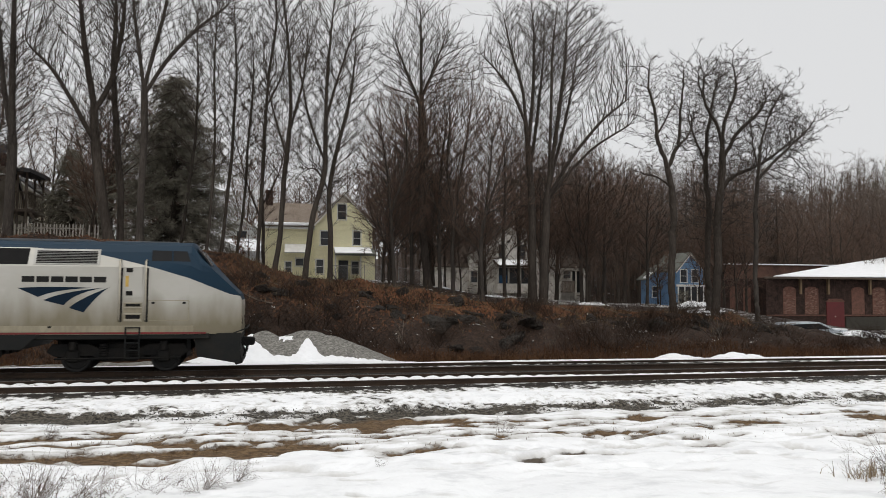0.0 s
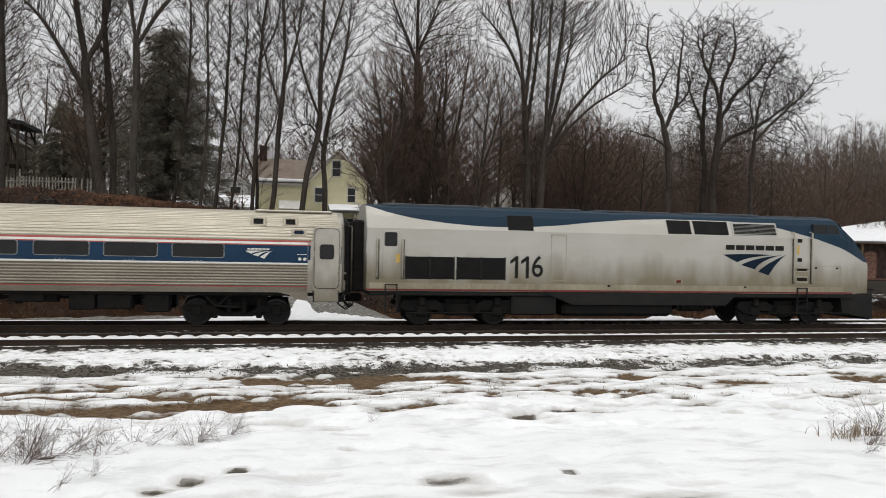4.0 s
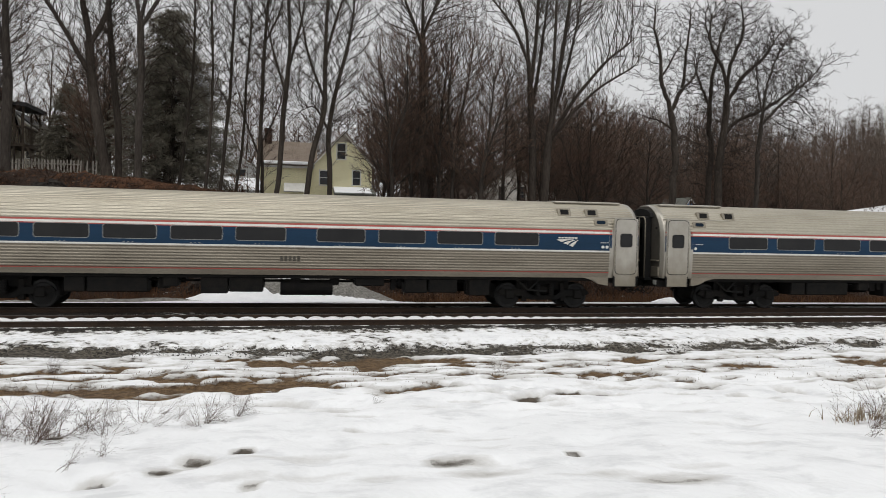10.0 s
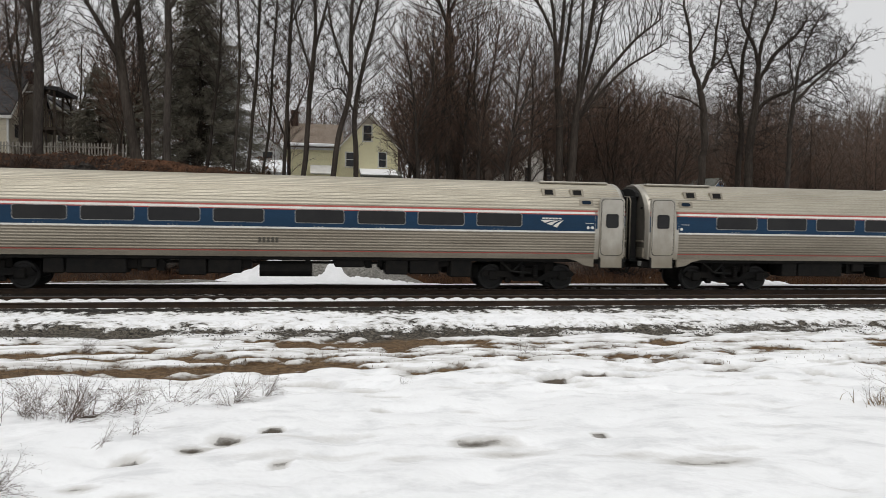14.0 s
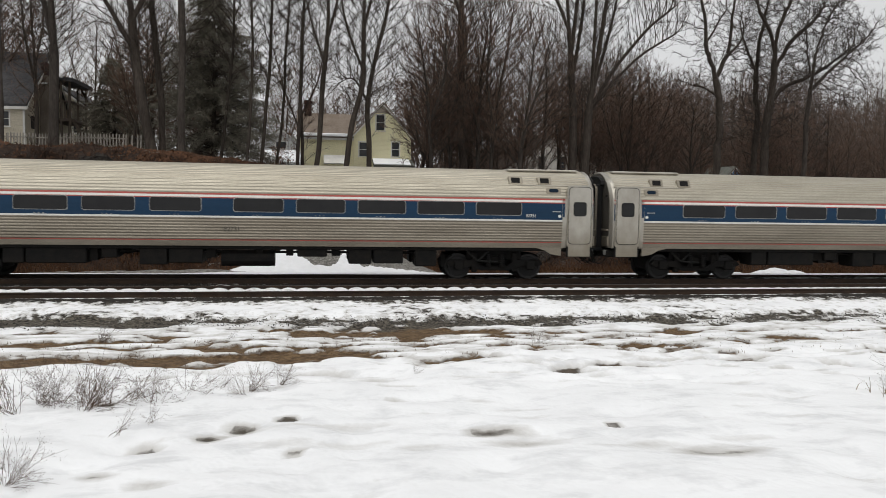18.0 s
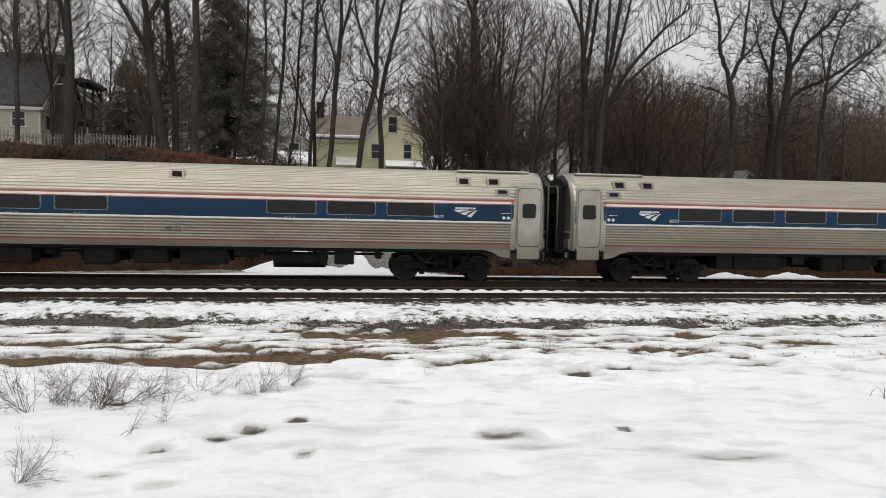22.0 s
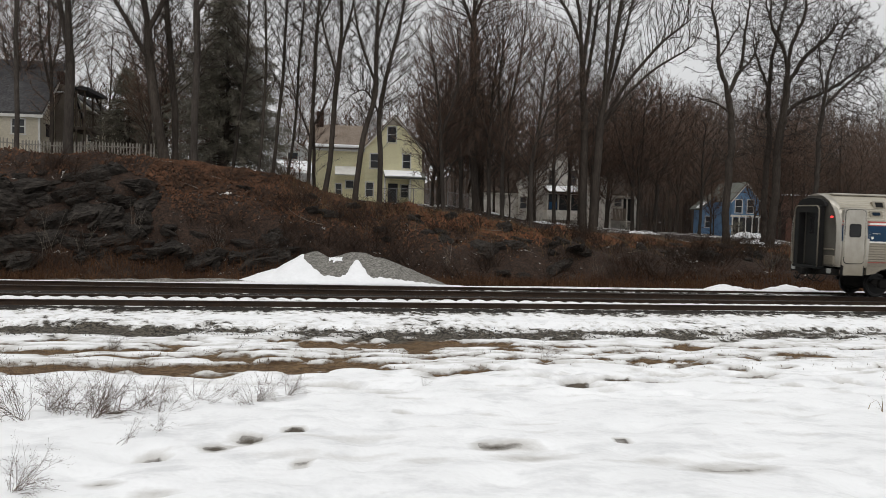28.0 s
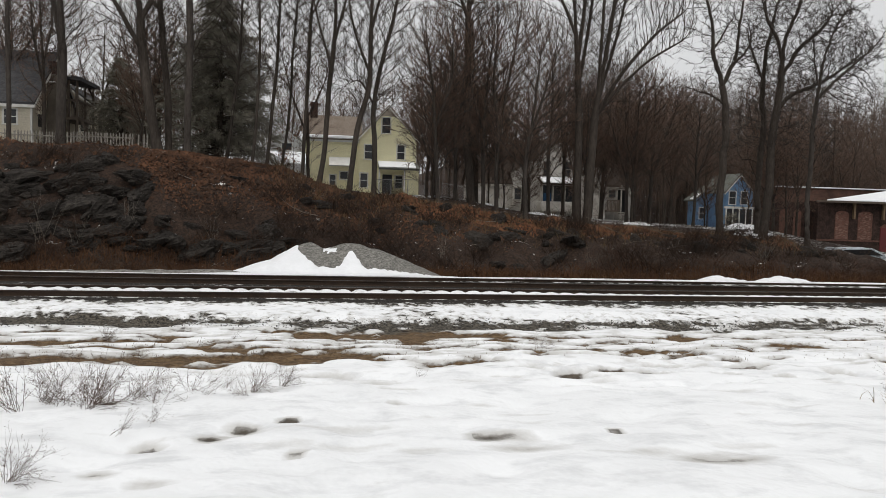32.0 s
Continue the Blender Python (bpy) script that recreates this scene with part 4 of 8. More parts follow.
    part("air_tank", g, M_UNDER, c, "cylindrical air tank")
    g = Geo()
    for yy, z in ((-1.1, 0.9), (-0.7, 0.84), (0.8, 0.86)):
        g.tube([(-7, yy, z), (7, yy, z)], 0.03, 6)
    for i in range(16):
        x = rng.uniform(-7, 7)
        g.box(x, x + rng.uniform(0.1, 0.35), -1.2, -0.8, rng.uniform(0.55, 0.8), 1.0)
    part("pipe_run", g, M_UNDER, c)
    c["offset"] = offset
    return c


PLAIN = "stainless steel coach with a blue window band on the far track"
COACHES = [coach(-0.03, [-x for x in GAP4], True, "", "stainless steel passenger coach with blue band behind the locomotive")]


def more(offset, flip, number, label):
    return coach(offset, GAP4 if flip else [-x for x in GAP4], not flip, number, label)


COACHES.append(more(-26.05, False, "", PLAIN))
COACHES.append(more(-51.95, False, "", PLAIN))
COACHES.append(more(-77.68, True, "82731", "stainless steel coach with emblem beside its rear door"))
CAFE = [-8.95, -6.86, -4.77, -2.74, 3.88, 5.86, 7.86]
COACHES.append(coach(-103.8, CAFE, True, "48172", "last stainless steel coach with a windowless blue middle", True))

# ---- the locomotive ----
LW = 1.52
M_ROOFGREY = mat("dusty_roof_grey", (0.085, 0.095, 0.105), 0.7, 0, (0.05, 0.055, 0.06), 1.0, 0.7, 0.1)
M_LINE = mat("dull_red_line", (0.17, 0.009, 0.010), 0.6, 0, (0.10, 0.018, 0.015), 1.2, 0.8)


def loco_edge(x):
    """The lower edge of the blue paint along the side."""
    return float(np.interp(x, [-10.2, -9.4, -8.5, -7.4, -6.2, -5.2, -4.2, -3.2, -2.0, -0.5, 1.0, 3.6, 5.6, 7.1, 8.4, 9.2, 9.6, 9.9],
                           [4.12, 3.86, 3.68, 3.55, 3.47, 3.46, 3.50, 3.58, 3.72, 3.86, 3.92, 3.92, 3.72, 3.36, 2.97, 2.64, 2.48, 2.42]))


def loco_half(x):
    """Side of the body from sill to ridge at x, as (out, up) pairs; the nose slopes back and narrows."""
    taper = 1 - 0.30 * max(0.0, (x - 8.3) / 1.65) ** 1.6
    top = float(np.interp(x, [8.36, 9.93, 9.99], [4.18, 2.5, 2.3])) if x > 8.36 else 4.20
    pts = [(LW, 1.18), (LW, 2.0), (LW, 2.8), (LW - 0.02, 3.33), (LW - 0.22, 3.82), (LW - 0.42, 4.06), (LW - 0.75, 4.17), (0.0, 4.20)]
    return [(a * taper, min(b, top - 0.015 * a)) for a, b in pts]


def loco_cut(x, lower):
    """The half section below or above the paint edge; its rows keep to the creases of the body."""
    a = np.array(loco_half(x))
    z = np.maximum.accumulate(a[:, 1] + np.arange(len(a)) * 1e-6)
    top = z[-1]
    edge = min(loco_edge(x), top - 0.02)
    out = lambda q: float(np.interp(q, z, a[:, 0]))
    if lower:
        crease = min(3.33, edge - 0.03)
        rows = [1.18 + (crease - 1.18) * f for f in (0, 0.2, 0.4, 0.6, 0.754, 0.88, 1.0)] + [crease + (edge - crease) * f for f in (0.33, 0.66, 1.0)]
        return [(out(q), q) for q in rows]
    rows = [edge + (top - edge) * f for f in (0, 0.2, 0.4, 0.6, 0.8)]
    if edge < 3.80 < top - 0.1:
        rows = [edge, edge + (3.82 - edge) * 0.5, 3.82, 4.06, 4.17]
    return [(out(q), q) for q in rows] + [(a[-1, 0], top)]


def locomotive():
    c = thing("diesel_locomotive", "silver and blue diesel locomotive with a sloping nose, grimy below", "locomotive")
    xs = [-10.22, -10.1] + list(np.arange(-9.8, 8.2, 0.3)) + [8.36, 8.7, 9.0, 9.3, 9.6, 9.8, 9.93, 9.99]
    for lower in (True, False):
        g = Geo()
        for s in (-1, 1):
            rings = [[(x, s * a, b) for a, b in loco_cut(x, lower)] for x in (xs if s < 0 else xs[::-1])]
            g.loft(rings)
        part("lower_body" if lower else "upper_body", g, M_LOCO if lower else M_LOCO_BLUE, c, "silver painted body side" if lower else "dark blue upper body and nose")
    for x, f in ((-10.22, -1), (9.99, 1)):
        g = Geo()
        h = loco_half(x)
        pts = [(-a, b) for a, b in h] + [(a, b) for a, b in h[-2::-1]]
        g.prism(pts, "x", x - 0.02 * f, x)
        part("end_wall", g, M_LOCO, c)
    # grime that has splashed along the foot of the side
    y = -LW - 0.005
    boxed("lower_panel", M_GRIME, c, -10.1, 8.5, y, y + 0.03, 1.26, 1.46, 0.004, "grimy lower panel")
    boxed("red_line", M_LINE, c, -10.2, 8.9, y - 0.004, y + 0.03, 1.195, 1.25, 0.004, "thin red line")
    g = Geo()
    g.prism([(-3.9, 1.19), (-2.7, 0.72), (3.4, 0.72), (3.9, 1.19)], "y", -LW, LW)
    part("skirt", g, M_DKGREY, c, "dark grey skirt")
    boxed("sill_beam", M_DKGREY, c, -10.1, 9.0, -LW + 0.04, LW - 0.04, 1.02, 1.20, 0.03)
    g = Geo()
    g.prism([(8.5, 1.2), (9.97, 1.2), (9.98, 0.2), (8.62, 0.45)], "y", -1.34, 1.34)
    part("front_skirt", g, M_DKGREY, c, "dark grey front skirt")
    g = Geo()
    g.prism([(9.6, 0.55), (9.95, 0.75), (10.05, 0.22), (9.85, 0.16)], "y", -1.3, 1.3)
    g.box(9.9, 10.4, -0.18, 0.18, 0.72, 1.0, 0.05)
    for s in (-1, 1):
        g.tube([(9.95, s * 0.5, 1.0), (10.15, s * 0.55, 0.7), (10.1, s * 0.5, 0.45)], 0.035, 6)
        g.tube([(9.95, s * 0.7, 0.95), (10.1, s * 0.75, 0.6), (10.05, s * 0.7, 0.4)], 0.03, 6)
    part("pilot_and_coupler", g, M_UNDER, c, "black pilot, coupler and hoses")
    g = Geo()
    g.box(-10.75, -10.2, -0.2, 0.2, 0.72, 1.0, 0.05)
    g.box(-10.6, -10.2, -0.75, 0.75, 1.1, 3.6, 0.06)
    part("rear_coupler", g, M_UNDER, c, "black rear coupler and gangway")
    # roof
    for x0, x1, h in ((-9.6, -6.0, 0.10), (-5.4, -2.2, 0.07), (-1.6, 1.4, 0.06), (2.0, 5.2, 0.09), (5.6, 7.9, 0.05)):
        boxed("roof_hatch", M_ROOFGREY, c, x0, x1, -0.80, 0.80, 4.13, 4.17 + h * 0.6, 0.02, "grey roof hatch")
    # side openings
    def on_side(x0, x1, z0, z1, m, name, label="", lift=0.012, b=0.004, parent=None):
        return boxed(name, m, parent or c, x0, x1, -LW - lift, -LW + 0.05, z0, z1, b, label)

    def on_slope(x0, x1, z0, z1, m, name, label=""):
        lean = math.degrees(math.atan2(0.20, 0.49))
        g = Geo()
        g.box(x0, x1, -0.02, 0.03, 0, (z1 - z0) / math.cos(radians(lean)), 0.005)
        return part(name, g, m, c, label, at=pose(0, -(LW - 0.02) + (z0 - 3.33) * 0.41, z0, -lean))

    on_slope(-5.2, -4.25, 3.36, 3.88, M_BLACK, "side_hatch", "dark roof-side opening")
    for x0, x1 in ((1.0, 1.95), (2.08, 3.5)):
        w = on_slope(x0, x1, 3.38, 3.88, M_BLACK, "air_intake", "black air intake screen")
    lou = on_slope(3.66, 5.6, 3.38, 3.88, M_LOUVRE, "louvre_panel", "silver louvre panel")
    for i in range(8):
        g = Geo()
        g.box(3.74, 5.52, -0.045, -0.02, 0.05 + 0.055 * i, 0.075 + 0.055 * i)
        part("slat", g, M_UNDER, lou)
    for x0, x1 in ((-8.86, -7.15), (-7.04, -5.3)):
        o = on_side(x0, x1, 1.6, 2.37, M_BLACK, "radiator_grille", "black radiator grille")
        for i in range(3):
            q = x0 + (x1 - x0) * (0.0 if i == 0 else 0.5 if i == 1 else 1.0)
            boxed("grille_post", M_DKGREY, o, q - 0.025, q + 0.025, -LW - 0.022, -LW, 1.58, 2.39)
        for i in range(9):
            boxed("slat", M_UNDER, o, x0 + 0.03, x1 - 0.03, -LW - 0.018, -LW, 1.66 + 0.078 * i, 1.675 + 0.078 * i)
    # doors, ladder, grab rails
    d = on_side(-9.66, -9.12, 1.62, 3.26, M_LOCO, "engine_room_door", "silver engine room door", 0.016, 0.01)
    g = Geo()
    g.plate(-9.38, 2.95, 0.44, 0.48, 0.06, -LW - 0.024, -LW)
    part("door_window", g, M_GLASS, d, "dark door window")
    on_side(-9.2, -9.06, 2.15, 2.45, M_YELLOW, "notice", "faded yellow notice", 0.018)
    for x in (-9.85, -8.98, 6.24, 7.02):
        g = Geo()
        z1 = 2.95 if x < 0 else 3.56
        y = -LW - 0.075
        g.tube([(x, -LW, 1.62), (x, y, 1.65), (x, y, z1 - 0.03), (x, -LW + (0 if x < 0 else 0.1), z1)], 0.032, 8)
        part("grab_rail", g, M_STEEL, c, "bright grab rail", True)
        # flat dark strip beside the rail, drawn for the shadow there
        boxed("rail_recess", M_DKGREY, c, x - 0.02, x + 0.075, -LW - 0.006, -LW + 0.02, 1.58, min(z1, 3.3))
    cab = on_side(6.36, 6.92, 2.34, 3.34, M_LOCO, "cab_door", "silver cab door", 0.012, 0.008)
    on_side(6.40, 6.50, 2.7, 3.05, M_YELLOW, "notice", "yellow notice", 0.018)
    for z in (2.42, 3.16):
        boxed("door_latch", M_UNDER, cab, 6.42, 6.62, -LW - 0.02, -LW, z, z + 0.14, 0.004)
    w = on_side(6.36, 6.92, 1.58, 2.2, M_GRIME, "step_well", "dark recessed steps", 0.004)
    g = Geo()
    boxed("well_shadow_gap", M_BLACK, w, 6.42, 6.86, -LW - 0.008, -LW, 1.68, 1.80)
    boxed("well_shadow_gap", M_BLACK, w, 6.42, 6.86, -LW - 0.008, -LW, 2.07, 2.15)
    for z in (1.62, 1.82, 2.02, 2.18):
        g.box(6.38, 6.90, -LW - 0.03, -LW + 0.03, z, z + 0.04)
    part("step", g, M_STEEL, w)
    for q0, q1 in ((6.44, 6.86), (-9.55, -9.15)):
        g = Geo()
        for z in np.arange(0.42, 1.4, 0.24):
            g.box(q0, q1, -LW - 0.05, -LW + 0.02, z, z + 0.03)
        for q in (q0, q1):
            g.box(q - 0.02, q + 0.02, -LW - 0.05, -LW - 0.01, 0.42, 1.42)
        part("ladder", g, M_DKGREY, c, "dark steel side ladder")
    # cab windows
    g = Geo()
    g.prism([(7.16, 3.44), (7.18, 3.88), (8.24, 3.86), (8.40, 3.44)], "y", -LW - 0.012, -LW + 0.4)
    win = part("cab_window", g, M_GLASS, c, "dark cab side window", at=pose(0, 0.115, 0, 0))
    boxed("window_post", M_LOCO_BLUE, win, 7.78, 7.82, -LW - 0.02, -LW + 0.1, 3.44, 3.88)
    slope = math.degrees(math.atan2(1.72, 1.39))
    for s in (-1, 1):
        g = Geo()
        g.box(-0.36, 0.36, -0.52, 0.52, -0.02, 0.02, 0.015)
        part("windscreen", g, M_GLASS, c, "dark windscreen half", at=pose(8.78, s * 0.6, 3.68, 0, slope, 0))
    g = Geo()
    g.box(-0.02, 0.05, -0.18, 0.18, -0.09, 0.09, 0.03)
    part("headlight", g, glow("lit_headlight", (1.0, 0.80, 0.45), 2.0), c, "lit headlight cluster", at=pose(9.84, 0, 2.36, 0, -30, 0))
    for s in (-1, 1):
        g = Geo()
        g.tube([(0, 0, 0), (0.1, 0, 0)], 0.08, 14)
        part("ditch_light", g, glow("lit_ditch_light", (1.0, 0.80, 0.45), 1.6), c, "lit ditch light", at=pose(9.86, s * 0.92, 2.0))
        boxed("number_board", M_UNDER, c, 9.9, 10.0, s * 0.75 - 0.1, s * 0.75 + 0.1, 1.45, 1.75, 0.02)
    g = Geo()
    g.tube([(9.75, -1.3, 1.2), (10.15, -1.25, 1.35), (10.15, 1.25, 1.35), (9.75, 1.3, 1.2)], 0.025, 6)
    part("front_handrail", g, M_DKGREY, c)
    # panel joints and small fittings
    for x0, x1, z0, z1 in ((-3.59, -3.01, 1.59, 3.24), (7.1, 8.35, 1.62, 2.28)):
        g = Geo()
        for a, b, e, f in ((x0, x1, z0, z0 + 0.018), (x0, x1, z1 - 0.018, z1), (x0, x0 + 0.018, z0, z1), (x1 - 0.018, x1, z0, z1)):
            g.box(a, b, -LW - 0.004, -LW + 0.4, e, f)
        part("panel_joint", g, M_GRIME, c, "panel joint")
    for x, z in ((7.25, 2.19), (8.2, 2.19), (-1.35, 1.42), (4.2, 1.42)):
        boxed("latch", M_UNDER, c, x - 0.05, x + 0.05, -LW - 0.02, -LW + 0.3, z - 0.03, z + 0.03, 0.008)
    o = on_side(1.25, 1.6, 1.52, 1.78, M_GRIME, "filler_recess", "fuel filler recess")
    boxed("filler_cap", M_LINE, o, 1.33, 1.52, -LW - 0.03, -LW, 1.55, 1.66, 0.02)
    # markings
    for x in (-4.95, -4.55):
        g = Geo()
        g.prism([(x + 0.02, 1.66), (x + 0.135, 1.66), (x + 0.135, 2.44), (x + 0.04, 2.44), (x - 0.16, 2.28), (x - 0.16, 2.15), (x + 0.02, 2.28)], "y", -LW - 0.010, -LW)
        part("painted_digit", g, M_RUBBER, c, "painted number 1")
    lettering(c, "6", -4.10, 2.05, 1.07, -LW - 0.008, M_RUBBER, "painted_digit", 0.9)
    bars(c, 3.36, 2.83, 6, 0.36, 0.18, 0.06, -LW - 0.010, M_RUBBER)
    swoosh(c, 4.59, 2.28, 2.68, 0.80, -LW - 0.010, M_NAVY)
    # tank, air reservoirs
    boxed("fuel_tank", M_DKGREY, c, -3.0, 1.4, -1.25, 1.25, 0.28, 0.78, 0.12, "dark fuel tank")
    boxed("battery_box", M_DKGREY, c, -5.0, -3.3, -1.4, 1.4, 0.34, 1.05, 0.05, "dark grey equipment box")
    g = Geo()
    g.tube([(1.7, -1.1, 0.62), (2.7, -1.1, 0.62)], 0.16, 10)
    for i in range(9):
        g.box(1.5 + i * 0.2, 1.6 + i * 0.2, -1.3, -0.9, 0.55 + 0.04 * (i % 3), 1.05)
    part("air_reservoir", g, M_UNDER, c)
    for x in (-6.85, 6.2):
        b = part("bogie", Geo(), M_UNDER, c, "black two-axle bogie", at=pose(x, 0, 0))
        g = Geo()
        for s in (-1, 1):
            g.prism([(-2.15, 0.62), (-2.0, 0.86), (-0.9, 0.86), (-0.6, 0.72), (0.6, 0.72), (0.9, 0.86), (2.0, 0.86), (2.15, 0.62), (1.9, 0.46), (0.8, 0.5), (0.5, 0.3), (-0.5, 0.3), (-0.8, 0.5), (-1.9, 0.46)], "y", s * 1.12 - 0.09, s * 1.12 + 0.09)
        g.box(-0.4, 0.4, -1.1, 1.1, 0.5, 0.9, 0.05)
        g.box(-2.0, 2.0, -0.62, 0.62, 0.3, 1.0, 0.05)
        part("bogie_frame", g, M_UNDER, b)
        for a in (-1.37, 1.37):
            w = part("wheelset", WHEELS, M_WHEEL, b, "dark steel wheelset", at=pose(a, 0, 0.397) )
            SPINNING.append((w, a))
            for s in (-1, 1):
                g = Geo()
                g.box(a - 0.2, a + 0.2, s * 1.22 - 0.08, s * 1.22 + 0.08, 0.28, 0.68, 0.05)
                g.tube([(a, s * 1.25, 0.68), (a, s * 1.25, 0.95)], 0.12, 10)
                part("axle_box", g, M_UNDER, b)
        for s in (-1, 1):
            for a in (-0.45, 0.45):
                g = Geo()
                for i in range(5):
                    g.tube([(a, s * 1.2, 0.5 + 0.08 * i), (a, s * 1.2, 0.545 + 0.08 * i)], 0.14, 10)
                part("coil_spring", g, M_UNDER, b)
            g = Geo()
            g.tube([(-1.9, s * 1.28, 0.4), (1.9, s * 1.28, 0.42)], 0.035, 6)
            part("brake_rod", g, M_UNDER, b)
    c["offset"] = 23.5
    return c


LOCO = locomotive()


# ---- houses beyond the bank ----
def siding(name, color, second, pitch):
    """Painted boards, weathered in patches."""
    m = mat(name, color, 0.7, 0, second, 0.9, 0.75, 0.09, 0, 8)
    n, l = m.node_tree.nodes, m.node_tree.links
    geo = n.new("ShaderNodeNewGeometry")
    w = n.new("ShaderNodeTexWave")
    w.wave_type, w.bands_direction, w.wave_profile = "BANDS", "Z", "SAW"
    w.inputs["Scale"].default_value = math.tau / 20 / pitch
    bp = n.new("ShaderNodeBump")
    bp.inputs["Strength"].default_value, bp.inputs["Distance"].default_value = 1.0, 0.05
    l.new(geo.outputs["Position"], w.inputs["Vector"])
    l.new(w.outputs["Fac"], bp.inputs["Height"])
    l.new(bp.outputs["Normal"], n["Principled BSDF"].inputs["Normal"])
    return m


M_YELLOW_WALL = siding("pale_yellow_siding", (0.86, 0.81, 0.54), (0.79, 0.73, 0.47), 0.13)
M_WHITE_WALL = siding("dingy_white_siding", (0.68, 0.65, 0.60), (0.38, 0.335, 0.285), 0.13)
M_ROOF_OLD = mat("rusty_old_roof", (0.034, 0.029, 0.025), 0.9, 0, (0.065, 0.044, 0.032), 1.2, 0.8, 0.25, 0.5, 9)
M_CLEAN_WALL = siding("white_siding", (0.66, 0.67, 0.68), (0.58, 0.58, 0.58), 0.13)
M_CREAM_WALL = siding("cream_clapboard", (0.66, 0.60, 0.48), (0.52, 0.47, 0.37), 0.17)
M_BLUE_WALL = siding("bright_blue_siding", (0.17, 0.29, 0.46), (0.14, 0.24, 0.39), 0.13)
M_ROOF_BROWN = mat("brown_shingle_roof", (0.17, 0.135, 0.105), 0.9, 0, (0.23, 0.19, 0.16), 1.1, 0.7, 0.2, 0.5, 9)
M_ROOF_DARK = mat("charcoal_shingle_roof", (0.048, 0.047, 0.049), 0.9, 0, (0.080, 0.077, 0.078), 1.2, 0.7, 0.25, 0.5, 7)
M_GABLE = mat("weathered_gable_shingles", (0.36, 0.32, 0.26), 0.9, 0, (0.27, 0.24, 0.20), 1.5, 0.7, 0.2, 0.4, 9)
M_ROOF_GREEN = mat("mossy_grey_roof", (0.12, 0.125, 0.11), 0.9, 0, (0.18, 0.18, 0.16), 1.2, 0.7, 0.2)
M_TRIM = mat("white_trim_paint", (0.62, 0.61, 0.58), 0.6, 0, (0.48, 0.46, 0.42), 2, 0.6)
M_PANE = mat("dim_window_pane", (0.030, 0.031, 0.033), 0.12, 0, (0.06, 0.062, 0.065), 0.8, 0.6, spec=0.25)
M_BRICKRED = mat("soft_red_brick", (0.19, 0.098, 0.074), 0.9, 0, (0.12, 0.066, 0.052), 3, 0.8, 0.3, spread=0.18)
M_BRICKBROWN = mat("weathered_brown_brick", (0.15, 0.082, 0.062), 0.9, 0, (0.075, 0.046, 0.037), 1.2, 0.9, 0.3, 0.5, 9)
M_BRICKPALE = mat("pale_old_brick", (0.25, 0.155, 0.12), 0.9, 0, (0.17, 0.10, 0.078), 3, 0.8, 0.2, spread=0.25)
M_BRICKDARK = mat("sooty_brick", (0.066, 0.040, 0.032), 0.9, 0, (0.024, 0.018, 0.016), 2.2, 0.9, 0.35, 0.8, 9)
M_OLDWOOD = mat("weathered_wood", (0.13, 0.105, 0.085), 0.9, 0, (0.085, 0.066, 0.052), 3, 0.7, 0.2, 0.4, 20, (1, 1, 0.3), 0.1)
M_PICKET = mat("weathered_white_picket", (0.35, 0.325, 0.285), 0.85, 0, (0.22, 0.20, 0.17), 3, 0.8, 0.15, spread=0.12)
M_REDDOOR = mat("red_door_paint", (0.13, 0.016, 0.017), 0.6, 0, (0.09, 0.014, 0.014), 1, 0.6)
M_STUCCO = mat("stained_stucco", (0.17, 0.145, 0.12), 0.9, 0, (0.105, 0.09, 0.075), 1.4, 0.8, 0.15, 0.4, 14)
M_TIMBER = mat("tan_timber", (0.20, 0.14, 0.085), 0.85, 0, (0.14, 0.10, 0.065), 3, 0.6)
M_CHAIN = mat("galvanised_wire", (0.22, 0.22, 0.22), 0.6, 0.4)
M_VAN = mat("pale_grey_car_paint", (0.42, 0.46, 0.50), 0.35, 0.2, (0.36, 0.40, 0.43), 1, 0.5)


def window_at(parent, x0, x1, z0, z1, y, sash=True, trim=None):
    """A sash window in a wall that faces the line: frame, sill and panes."""
    t = trim or M_TRIM
    g = Geo()
    for a, b, c, d in ((x0 - 0.09, x0, z0 - 0.05, z1 + 0.09), (x1, x1 + 0.09, z0 - 0.05, z1 + 0.09), (x0, x1, z1, z1 + 0.09)):
        g.box(a, b, y - 0.04, y + 0.06, c, d, 0.006)
    w = part("window", g, t, parent, "framed window")
    boxed("window_sill", t, w, x0 - 0.13, x1 + 0.13, y - 0.09, y + 0.05, z0 - 0.09, z0 - 0.02, 0.01)
    zm = (z0 + z1) / 2
    for a, b in (((z0, zm), (zm, z1)) if sash else ((z0, z1),)):
        boxed("pane", M_PANE, w, x0 + 0.02, x1 - 0.02, y - 0.012, y + 0.03, a + 0.02, b - 0.02, 0.004, "dim window pane")
    if sash:
        boxed("meeting_rail", t, w, x0, x1, y - 0.022, y + 0.03, zm - 0.025, zm + 0.025, 0.004)
    return w


